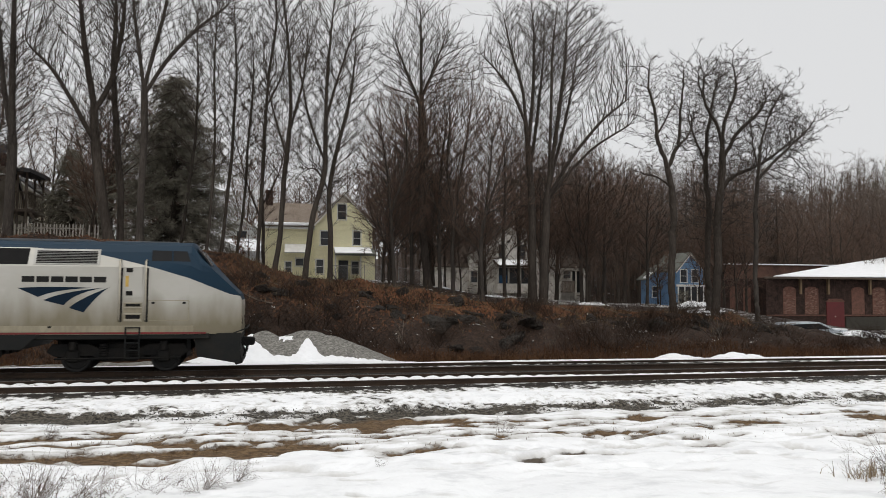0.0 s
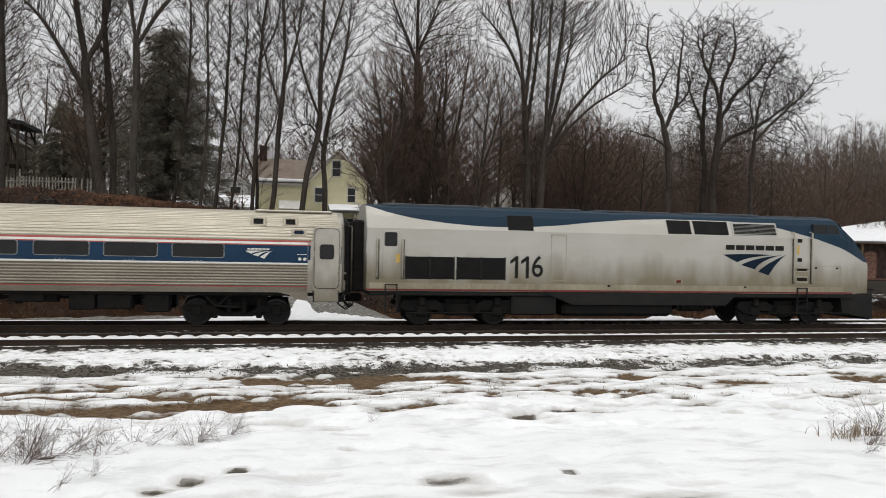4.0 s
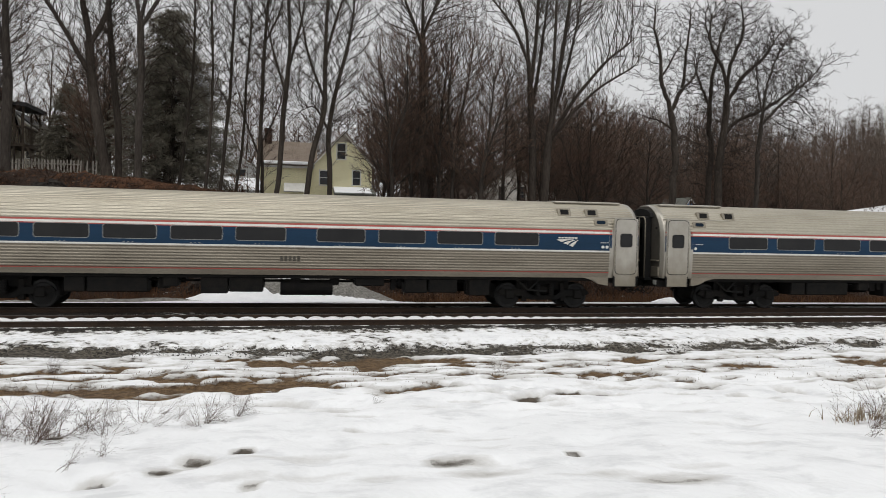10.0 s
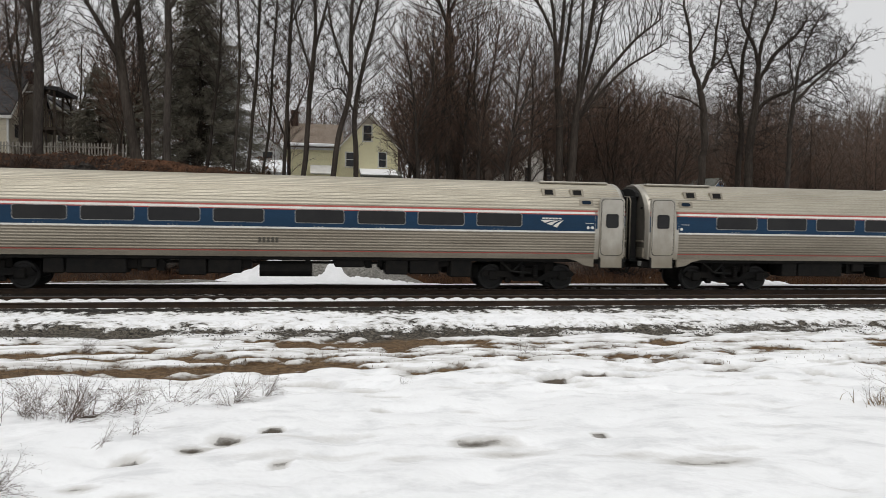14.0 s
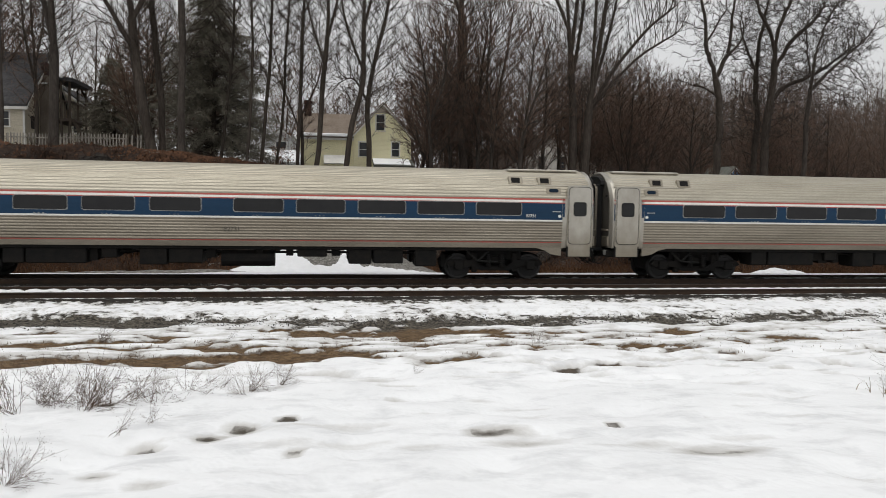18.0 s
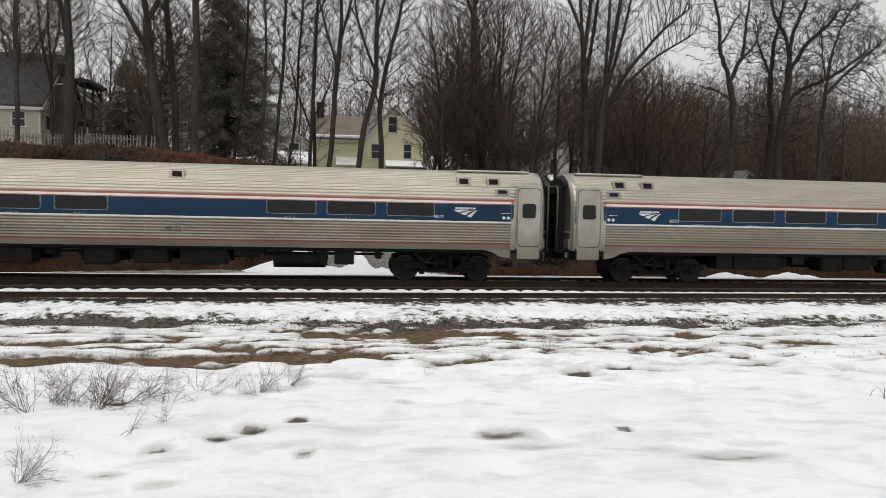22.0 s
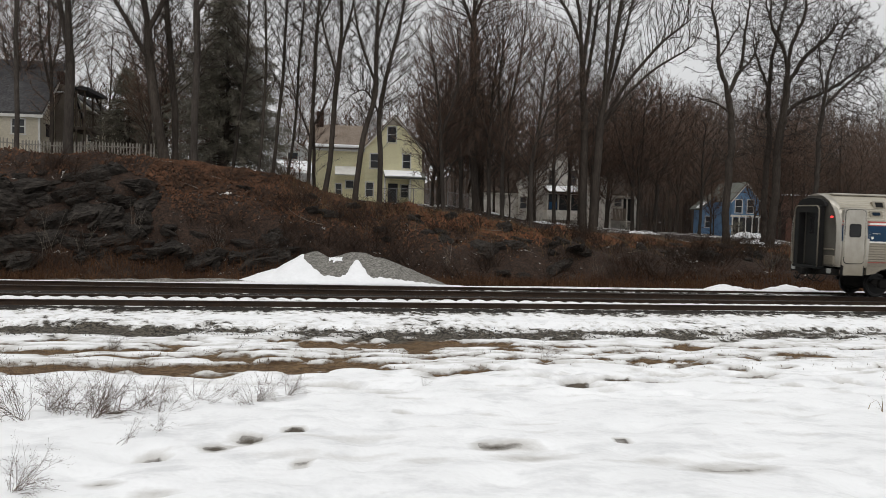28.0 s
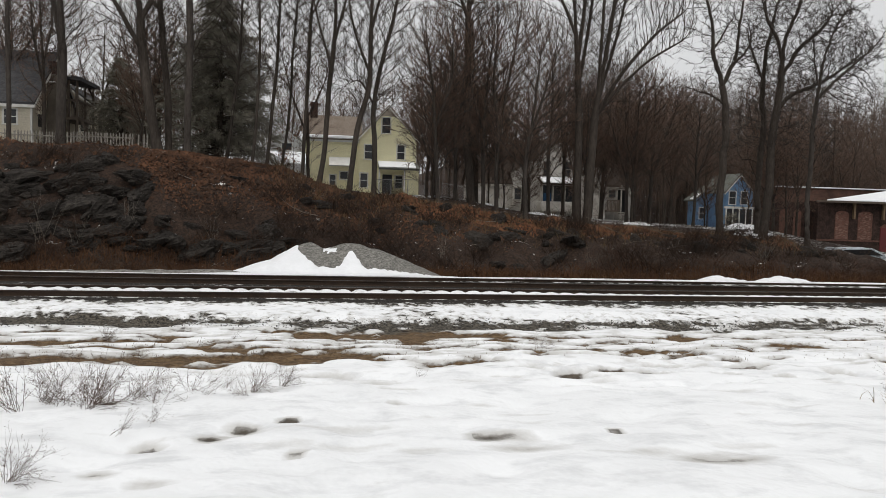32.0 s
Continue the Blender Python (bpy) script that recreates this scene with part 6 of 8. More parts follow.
def utility_pole():
    p = thing("utility_pole", "wooden utility pole with cross-arm and transformer", "utility pole")
    x, y, z = 94.2, 110, ground_z(94.2, 110)
    g = Geo()
    g.tube([(x, y, z - 0.5), (x, y, 14.3)], [0.19, 0.13], 10)
    part("pole", g, M_OLDWOOD, p)
    boxed("cross_arm", M_OLDWOOD, p, x - 1.2, x + 1.2, y - 0.06, y + 0.06, 13.4, 13.58, 0.02)
    g = Geo()
    g.tube([(x - 0.45, y - 0.3, 10.6), (x - 0.45, y - 0.3, 11.6)], 0.27, 12)
    part("transformer", g, M_TRIM, p, "pale transformer can")
    for q in (-1.05, -0.5, 0.5, 1.05):
        g = Geo()
        g.tube([(x + q, y, 13.58), (x + q, y, 13.8)], 0.05, 6)
        part("insulator", g, M_TRIM, p)
    return p


yellow_house(), white_cottage(), snowy_shed(), weathered_house(), blue_house(), cream_house(), back_house(), brick_works(), parked_car(), picket_fence()
wire_fence(4.3, 9.2, 74, 4, 1.6)
wire_fence(11.5, 16.2, 78, 4, 2.0)
utility_pole()


# ---- beside the line: stone heap, snow heaps, ties of snow between the rails ----
def heap(name, label, category, cx, cy, peaks, material, cover=None, n=110):
    """A loose heap with rounded summits; peaks: x, y, height above the ground, slope of its side. cover: where a skin of snow lies on it."""
    xs = np.linspace(cx[0], cx[1], n)
    ys = np.linspace(cy[0], cy[1], n // 2)
    A, B = np.meshgrid(xs, ys)
    H = np.full(A.shape, -9.0)
    for px, py, top, sx, sy in peaks:
        r = np.sqrt(((A - px) * sx) ** 2 + ((B - py) * sy) ** 2)
        H = np.maximum(H, top - np.sqrt(r * r + 0.03) + 0.17)
    H += wave(A, B, 0.7, 3) * 0.02 + wave(A, B, 0.25, 1) * 0.012
    if cover:
        H = np.where(H < 0.05, 0.05 - 0.1 * (0.05 - H), H)
        H = H + np.clip((cover(A, H + wave(A, B, 0.5, 5) * 0.05) + wave(A, B, 0.22, 9) * 0.03) / 0.10, -1, 0.7) * 0.07
    else:
        H = np.maximum(H, -0.15)
    V = np.stack([A, B, H + height(A, B)], -1).reshape(-1, 3)
    k = np.arange(A.size).reshape(A.shape)
    F = np.stack([k[:-1, :-1], k[:-1, 1:], k[1:, 1:], k[1:, :-1]], -1).reshape(-1, 4)
    g = Geo()
    g.add(V.tolist(), F.tolist())
    return tagged(part(name, g, material, None, "", True), label, category)


def on_heap(x, h):
    left = -1.25 + 1.15 * np.maximum(0, 1.12 - h) - x
    foot = np.minimum(0.36 - 0.09 * np.maximum(0, x - 1.6) - h, 5.6 - x)
    tongue = np.minimum(0.06 + 0.46 * (1.14 - h) / 0.75 - np.abs(x - 1.02), 1.14 - h)
    cap = np.minimum(0.28 - np.abs(x - 0.12), 0.10 - np.abs(h - 1.17))
    return np.maximum(np.maximum(left, foot), np.maximum(tongue, cap))


PEAKS = [(-0.80, 34.0, 1.50, 0.60, 0.75), (1.02, 34.0, 1.52, 0.42, 0.75), (1.9, 34.2, 1.30, 0.42, 0.7), (-2.3, 33.6, 0.66, 0.40, 0.6)]
M_HEAP = mat("crushed_stone", (0.23, 0.22, 0.20), 0.9, 0, (0.10, 0.095, 0.085), 7, 0.9, 0.45, 1.0, 12)
heap("gravel_mound", "heap of grey crushed stone partly under snow", "stone heap", (-5.5, 7), (30.9, 37.2), PEAKS, M_HEAP)
heap("snow_drift", "smooth snow lying on the stone heap", "snow", (-5.6, 6.6), (30.8, 37.0), PEAKS, M_SNOW, on_heap, 220)
heap("snow_mound", "small heap of ploughed snow", "snow", (15.6, 19.6), (31, 34.4), [(17.2, 32.0, 0.27, 0.5, 0.55), (17.8, 32.0, 0.17, 0.5, 0.55), (16.8, 32.1, 0.17, 0.6, 0.6), (18.4, 32.0, 0.10, 0.5, 0.6)], M_SNOW)
heap("snow_mound", "long low heap of ploughed snow", "snow", (18.3, 26.5), (31, 34.4), [(19.6, 32.0, 0.18, 0.5, 0.55), (20.2, 32.0, 0.29, 0.6, 0.55), (20.6, 32.1, 0.27, 0.8, 0.6), (21.2, 32.0, 0.18, 0.5, 0.55), (24.5, 32.6, 0.03, 0.16, 0.4)], M_SNOW)
for sx, sy, top, k in ((41.2, 48.2, 0.62, 0.28), (38.6, 47.6, 0.22, 0.3), (28.8, 47.6, 0.28, 0.6), (30.5, 52.0, 0.2, 0.35), (23.5, 56.0, 0.22, 0.4), (13.2, 60.0, 0.2, 0.3), (16.6, 58.0, 0.18, 0.35), (33.5, 56.0, 0.2, 0.3), (34.6, 60.0, 0.45, 0.4)):
    heap("snow_mound", "leftover patch of snow among dead leaves", "snow", (sx - 2.2, sx + 2.2), (sy - 1.2, sy + 1.2), [(sx - 0.5, sy, top, k, 0.7), (sx + 0.6, sy + 0.2, top * 0.8, k, 0.7)], M_SNOW, None, 34)
heap("gravel_ridge", "low ridge of gravel dusted with snow", "gravel", (-11.5, -3), (30.6, 34.0), [(-10.2, 32.4, 0.08, 0.10, 0.5), (-8.3, 32.5, 0.13, 0.12, 0.5), (-6.6, 32.4, 0.16, 0.14, 0.5), (-4.8, 32.4, 0.20, 0.14, 0.5)], M_HEAP, None, 90)


# ---- trees ----
def grow(g, rng, p, d, length, r0, r1, segs, sides, wander, lift, sink, spike=False):
    """One limb as a tapering tube; gives back its joints, directions and radii."""
    pts, dirs, rad = [p.copy()], [d.copy()], [r0]
    step = length / segs
    for i in range(segs):
        d = (d + Vector((rng.gauss(0, wander), rng.gauss(0, wander), rng.gauss(0, wander * 0.6) + lift))).normalized()
        p = p + d * step
        pts.append(p)
        dirs.append(d)
        rad.append(r0 + (r1 - r0) * (i + 1) / segs)
    g.tube(pts, rad, sides, sink, spike)
    return pts, dirs, rad


def turned(rng, d, angle):
    """A direction that leaves d by the angle, to any side."""
    a = d.orthogonal().normalized()
    a.rotate(Matrix.Rotation(rng.uniform(0, math.tau), 3, d))
    return (d * math.cos(angle) + a * math.sin(angle)).normalized()


def unit(v):
    return v / np.maximum(np.linalg.norm(v, axis=-1, keepdims=True), 1e-9)


def faces_mesh(name, V, groups, material, smooth=False):
    """A mesh from vertex rows and face arrays of three or four corners."""
    groups = [f for f in groups if len(f)]
    me = bpy.data.meshes.new(name)
    me.vertices.add(len(V))
    me.vertices.foreach_set("co", np.asarray(V, np.float32).ravel())
    total = np.concatenate([np.full(len(f), f.shape[1], np.int32) for f in groups])
    me.loops.add(int(total.sum()))
    me.loops.foreach_set("vertex_index", np.concatenate([f.ravel() for f in groups]).astype(np.int32))
    me.polygons.add(len(total))
    me.polygons.foreach_set("loop_start", np.concatenate([[0], np.cumsum(total)[:-1]]).astype(np.int32))
    me.polygons.foreach_set("loop_total", total)
    me.update(calc_edges=True)
    if smooth:
        me.shade_smooth()
    me.materials.append(material)
    return me


class Skeleton:
    """Joints of a tree; each knows the joint that it grew from."""

    def __init__(self):
        self.p, self.up = [], []

    def limb(self, rng, pts, start, step, bend):
        """A guided limb through pts from the joint start, wavering by bend; gives back its joints."""
        pts = np.array(pts, float)
        d = np.concatenate([[0], np.cumsum(np.linalg.norm(np.diff(pts, axis=0), axis=1))])
        n = max(2, int(d[-1] / step))
        s = np.linspace(0, d[-1], n + 1)[1:]
        q = np.stack([np.interp(s, d, pts[:, k]) for k in range(3)], -1)
        k = np.ones(5) / 5
        if n > 6:
            q[2:-2] = np.stack([np.convolve(q[:, i], k, "valid") for i in range(3)], -1)
        w = np.cumsum(rng.normal(0, bend, (n, 3)), 0)
        w -= np.linspace(0, 1, n)[:, None] * w[-1]
        q += w * (0.6, 0.6, 0.2)
        out, last = [], start
        for v in q:
            self.p.append(v)
            self.up.append(last)
            last = len(self.p) - 1
            out.append(last)
        return out


def colonise(sk, rng, crowns, n, step, keep, lift, rise, jitter, deep=0.8, low=0.33):
    """Lets branches grow from the skeleton towards points scattered in the crown's lobes until all the points are reached."""
    vol = np.array([c[2] * c[2] * c[3] for c in crowns]) ** 0.8
    A = []
    for (cx, cz, rx, rz), m in zip(crowns, (n * vol / vol.sum()).astype(int) + 8):
        v = unit(rng.normal(size=(m, 3))) * rng.uniform(0.15, 1, (m, 1)) ** 0.42
        A.append(v * (rx, rx * deep, rz) + (cx, 0, cz))
    P, up = np.array(sk.p), list(sk.up)
    # shorter branches all along the limbs
    high = P[P[:, 2] > low * P[:, 2].max()]
    q = high[rng.randint(0, len(high), int(n * 0.45))]
    A.append(q + rng.normal(0, 1, q.shape) * (0.95, 0.8, 0.55) + (0, 0, 0.5))
    A = np.concatenate(A)
    D = np.zeros_like(P)
    D[1:] = unit(P[1:] - P[np.array(up[1:])])
    D[0] = (0, 0, 1)
    near, best = np.full(len(A), -1), np.full(len(A), 1e9)

    def consider(lo):
        nonlocal near, best
        v = A[:, None] - P[None, lo:]
        q = np.linalg.norm(v, axis=-1)
        cost = q * (1 + rise * (1 - v[..., 2] / np.maximum(q, 1e-6)))
        k = cost.argmin(1)
        c = cost[np.arange(len(A)), k]
        m = c < best
        best = np.where(m, c, best)
        near = np.where(m, k + lo, near)

    consider(0)
    for it in range(110):
        if not len(A) or len(P) > 9000:
            break
        ids, inv = np.unique(near, return_inverse=True)
        pull = np.zeros((len(ids), 3))
        np.add.at(pull, inv, unit(A - P[near]))
        d = unit(unit(pull) + D[ids] * keep + (0, 0, lift) + rng.normal(0, jitter, (len(ids), 3)))
        lo = len(P)
        P, D = np.concatenate([P, P[ids] + d * step]), np.concatenate([D, d])
        up += ids.tolist()
        consider(lo)
        alive = np.linalg.norm(A - P[near], axis=1) > step * 1.3
        # what a joint cannot come nearer to it gives up
        alive &= (near >= lo) | (rng.rand(len(A)) > 0.6)
        A, near, best = A[alive], near[alive], best[alive]
    return P, np.array(up), D


def tubes(P, par, rad, main, D):
    """Rings round the joints, joined along each limb."""
    V, F, k = [], [], 0
    sides = np.where(rad > 0.07, 8, np.where(rad > 0.024, 5, 3))
    a = unit(np.cross(D, (0.31, 0.17, 0.93)))
    b = np.cross(D, a)
    for s in (8, 5, 3):
        ids = np.flatnonzero((sides == s) & (par >= 0))
        if not len(ids):
            continue
        t = np.arange(s) * math.tau / s
        ring = lambda q, r, i: q[:, None] + (a[i][:, None] * np.cos(t)[None, :, None] + b[i][:, None] * np.sin(t)[None, :, None]) * r[:, None, None]
        top = ring(P[ids], rad[ids], ids)
        own = np.full(len(P), -1)
        own[ids] = np.arange(len(ids))
        pa = par[ids]
        goes_on = main[ids] & (own[pa] >= 0)
        low = np.where(goes_on, own[pa], len(ids) + np.arange(len(ids)))
        foot = ring(P[pa], np.where(main[ids], rad[pa], np.minimum(rad[ids] * 1.15, rad[pa])), ids)
        V.append(np.concatenate([top, foot]).reshape(-1, 3))
        j = np.arange(s)
        up_, dn = (np.arange(len(ids))[:, None] * s + j), (low[:, None] * s + j)
        F.append(np.stack([dn, np.roll(dn, -1, 1), np.roll(up_, -1, 1), up_], -1).reshape(-1, 4) + k)
        k += 2 * len(ids) * s
    return np.concatenate(V), np.concatenate(F)


def spikes(base, d, length, r, rng, bend=0.25, pieces=2):
    """Twigs as three-sided spikes, bent ones of two pieces or straight ones of one."""
    n = len(base)
    a = unit(np.cross(d, (0.31, 0.17, 0.93)))
    b = np.cross(d, a)
    d2 = unit(d + rng.normal(0, bend, (n, 3)) + (0, 0, 0.10))
    mid = base + d * length[:, None] * 0.5
    tip = mid + d2 * length[:, None] * 0.5
    t = np.arange(3) * math.tau / 3
    rim = (a[:, None] * np.cos(t)[None, :, None] + b[:, None] * np.sin(t)[None, :, None]) * r[:, None, None]
    if pieces == 1:
        V = np.concatenate([base[:, None] + rim, tip[:, None]], 1)
        i = 4 * np.arange(n)[:, None]
        return V.reshape(-1, 3), np.zeros((0, 4), int), np.concatenate([i + [[j, (j + 1) % 3, 3]] for j in range(3)])
    V = np.concatenate([base[:, None] + rim, mid[:, None] + rim * 0.75, tip[:, None]], 1)
    i = 7 * np.arange(n)[:, None]
    Q = np.concatenate([i + [[j, (j + 1) % 3, 3 + (j + 1) % 3, 3 + j]] for j in range(3)])
    T = np.concatenate([i + [[3 + j, 3 + (j + 1) % 3, 6]] for j in range(3)])
    return V.reshape(-1, 3), Q, T, mid, tip, d2


def splay(d, rng, lo, hi):
    """Directions that leave d by lo to hi radians to any side."""
    s = unit(np.cross(d, rng.normal(size=d.shape)))
    g = rng.uniform(lo, hi, (len(d), 1))
    return unit(d * np.cos(g) + s * np.sin(g))


# how a kind of tree grows: step, keep its way, lift, rise, jitter, smoothing rounds, bend of the guided limbs, twig length, twigs a joint, spread of the twigs
HABIT = {"y": (0.34, 0.75, 0.10, 0.7, 0.14, 2, 0.03, 0.70, 1.7, 0.9), "f": (0.32, 0.8, 0.12, 0.8, 0.12, 2, 0.016, 0.55, 1.1, 0.8), "s": (0.30, 0.75, 0.12, 0.75, 0.12, 2, 0.018, 0.50, 1.2, 0.85), "far": (0.75, 0.6, 0.10, 0.6, 0.15, 1, 0.03, 1.3, 1.5, 1.0), "g": (0.28, 0.40, 0.03, 0.25, 0.24, 0, 0.05, 0.36, 1.4, 1.2)}
TWIG, THIN = 0.0088, 0.0138


def branching(seed, r0, n, habit, limbs, crowns, more=1.0, low=0.33):
    """Wood and twigs of a leafless tree as vertices and faces. limbs: the trunk and its main forks, crowns: lobes, all as (along, up) from the foot."""
    step, keep, lift, rise, jitter, rounds, bend, tl, per, spread = HABIT[habit]
    rng = np.random.RandomState(seed)
    sk = Skeleton()
    sk.p, sk.up = [np.array((0, 0, -0.35))], [-1]
    made = []
    for k, limb in enumerate(limbs):
        side = rng.normal(0, 0.16) * (k > 0)
        if not k:
            start, pts = 0, [(0, 0, -0.35), (limb[0][0] * 0.12, 0, 0.3)]
        else:
            want = np.array((limb[0][0], 0, limb[0][1]))
            start = int(np.argmin(np.linalg.norm((np.array(sk.p) - want) * (1, 0.3, 1), axis=1)))
            pts = [sk.p[start]]
        y = pts[-1][1]
        for j, (a, c) in enumerate(limb[0 if not k else 1:]):
            y += side * math.hypot(a - pts[-1][0], c - pts[-1][2])
            pts.append((a, y, c))
        made.append(sk.limb(rng, pts, start, step, bend))
    guided = len(sk.p)
    P, par, D = colonise(sk, rng, crowns, int(n * 4.3 * more), step, keep, lift, rise, jitter, 0.8, 0.14 if habit == "y" else low)
    N = len(P)
    kids = np.bincount(par[par >= 0], minlength=N)
    # wood adds up from the tips to the root
    tips = np.ones(N) * (kids == 0)
    for i in range(N - 1, 0, -1):
        tips[par[i]] += tips[i]
    e = float(np.clip(math.log(max(tips[0], 20)) / math.log(r0 / THIN), 1.5, 2.9))
    rad = THIN * np.maximum(tips, 1) ** (1 / e)
    rad *= np.interp(rad, [THIN, max(r0, rad[0])], [1.0, r0 / rad[0]])
    main = np.zeros(N, bool)
    first = {}
    for i in range(1, N):
        q = int(par[i])
        if q not in first or tips[i] > tips[first[q]]:
            first[q] = i
    main[list(first.values())] = True
    nxt = np.full(N, -1)
    for q, i in first.items():
        nxt[q] = i
    for it in range(rounds):
        m = (par >= 0) & (nxt >= 0)
        m[:2] = False
        P[m] = P[m] * 0.5 + (P[par[m]] + P[nxt[m]]) * 0.25
    D[1:] = unit(P[1:] - P[par[1:]])
    # the flare of the roots
    h = P[:, 2]
    rad = np.where((h < 1.2) & (rad > r0 * 0.6), rad * (1 + 0.28 * np.clip(1 - h / 1.2, 0, 1.3) ** 2), rad)
    V, F = tubes(P, par, rad, main, D)
    # twigs on the thin wood
    thin = np.flatnonzero((rad < 0.030) & (np.arange(N) >= guided * 0.5))
    thin = np.concatenate([thin, np.flatnonzero(kids == 0)])
    pick = thin[rng.randint(0, len(thin), int(len(thin) * per * min(1.0, more + 0.2)))]
    d = unit(splay(D[pick], rng, 0.25, spread) + (0, 0, 0.12 if habit != "g" else 0.0))
    L = tl * rng.uniform(0.6, 1.5, len(pick))
    foot = P[pick] - D[pick] * step * rng.rand(len(pick), 1)
    if habit == "far":
        v, q, t = spikes(foot, d, L, np.full(len(pick), 0.021), rng, 0.25, 1)
        return (V, F), (v, q, t)
    if habit == "y":
        v, q, t = spikes(foot, d, L, np.full(len(pick), TWIG * 1.25), rng, 0.25, 1)
        more_ = splay(d, rng, 0.3, 0.9)
        v2, q, t2 = spikes(foot + d * L[:, None] * 0.4, more_, L * 0.55, np.full(len(pick), TWIG), rng, 0.25, 1)
        return (V, F), (np.concatenate([v, v2]), q, np.concatenate([t, t2 + len(v)]))
    v1, q1, t1, mid, tip, d2 = spikes(foot, d, L, np.full(len(pick), TWIG), rng)
    forks = np.concatenate([rng.rand(len(pick)) < 0.85, rng.rand(len(pick)) < 0.6])
    base = np.concatenate([mid, mid * 0.5 + tip * 0.5])[forks]
    dd = splay(np.concatenate([d, d2])[forks], rng, 0.35, 0.95)
    v2, q2, t2 = spikes(base, dd, tl * 0.6 * rng.uniform(0.6, 1.4, len(base)), np.full(len(base), TWIG * 0.8), rng, 0.25, 1)
    k = len(v1)
    return (V, F), (np.concatenate([v1, v2]), np.concatenate([q1, q2 + k]), np.concatenate([t1, t2 + k]))


def grown(*given):
    """The same as two meshes."""
    *how, bark, twigs = given
    (V, F), (U, Q, T) = branching(*how)
    return faces_mesh("trunk", V, [F], bark, True), faces_mesh("crown", U, [Q, T], twigs)


PLANTED = itertools.count(1)
LOOKS = {"dark": (M_BARK, "tall leafless dark-barked tree on top of the bank"), "pale": (M_BARK_PALE, "tall leafless tree with grey bark on the bank"), "red": (M_BARK_PALE, "reddish leafless tree in the thicket behind the bank")}


def plant(look_, x, y, r0, n, habit, limbs, crowns):
    """One leafless tree that one can tell from the others; limbs and lobes as (along from its foot, height over the rails)."""
    bark, label = LOOKS[look_]
    z = ground_z(x, y)
    low = lambda a, c, *rest: (a, c - z, *rest)
    if look_ == "red":
        crowns, n = crowns + [(0.0, 7.8, 2.4, 2.4)], int(n * 0.92)
    seed = next(PLANTED)
    wood, crown = grown(seed, r0, n, habit, [[low(*p) for p in q] for q in limbs], [low(*q) for q in crowns], bark, M_TWIG if look_ == "red" else M_BARK)
    t = thing("bare_tree", label, "tree", pose(x, y, z), "bare trees along the bank")
    part("trunk", wood, bark, t)
    part("crown", crown, M_BARK, t, "leafless crown of fine twigs")


plant("pale", -18.0, 47, 0.13, 460, "s", [[(0.05, 8.0), (-0.1, 12.5), (0.1, 17.0), (0.0, 21.0)]], [(0.0, 17.5, 1.5, 4.5), (0.0, 20.5, 1.3, 2.5)])
plant("pale", -16.2, 50, 0.28, 980, "f", [[(0.1, 9.7), (0.0, 14.8), (-0.1, 19.3), (-0.1, 23.2)], [(0.1, 11.4), (-0.7, 14.8), (-1.2, 18.5), (-1.6, 21.3)]], [(-0.0, 18.6, 2.4, 6.4), (-1.2, 19.9, 2.3, 5.7), (-0.1, 22.8, 1.9, 3.4)])
plant("dark", -10.5, 50, 0.3, 1820, "f", [[(-0.5, 8.1), (-1.0, 12.0), (-1.1, 13.9), (-1.7, 17.2), (-2.2, 21.4)], [(-1.0, 13.4), (-0.2, 15.2), (0.4, 18.4), (0.6, 22.4)], [(-0.9, 11.6), (-1.9, 13.3), (-3.3, 15.7), (-4.6, 17.0)]], [(-1.8, 18.9, 3.6, 5.7), (0.3, 20.9, 1.9, 4.2), (-3.4, 16.4, 2.3, 2.7), (-1.5, 22.9, 3.0, 2.3)])
plant("dark", -10.1, 51, 0.21, 700, "f", [[(-0.0, 8.3), (-0.4, 12.6), (-0.7, 16.5), (-0.6, 20.9)]], [(-0.6, 19.4, 1.7, 5.8), (-1.2, 22.3, 1.9, 2.7)])
plant("pale", -8.5, 48.5, 0.22, 1100, "f", [[(0.0, 8.0), (0.1, 12.2), (0.0, 14.7), (-0.4, 17.3), (-0.8, 21.1)], [(0.0, 14.6), (0.5, 17.0), (1.1, 19.9), (1.3, 22.0)], [(0.1, 14.4), (1.3, 16.4), (3.0, 18.3), (5.3, 20.2)]], [(-0.5, 20.1, 1.5, 4.0), (1.4, 19.5, 2.0, 3.3), (3.7, 19.4, 2.8, 1.7), (1.3, 22.7, 3.3, 2.2)])
plant("dark", -6.9, 54, 0.10, 260, "s", [[(0.3, 7.6), (0.8, 12.6), (0.9, 17.7), (0.8, 20.8)]], [(0.7, 18.1, 1.4, 4.5)])
plant("dark", -4.7, 49, 0.09, 300, "s", [[(0.2, 6.5), (0.4, 11.8), (0.2, 16.4), (0.3, 19.9)]], [(0.2, 17.4, 1.5, 4.1)])
plant("dark", -4.0, 51, 0.11, 300, "s", [[(0.2, 6.7), (0.6, 11.4), (0.7, 17.0), (0.5, 20.7)]], [(0.5, 18.1, 1.5, 4.4)])
plant("dark", -3.2, 53, 0.09, 260, "s", [[(0.4, 7.6), (0.7, 12.6), (1.0, 16.9), (0.8, 19.6)]], [(0.9, 17.3, 1.4, 3.6)])
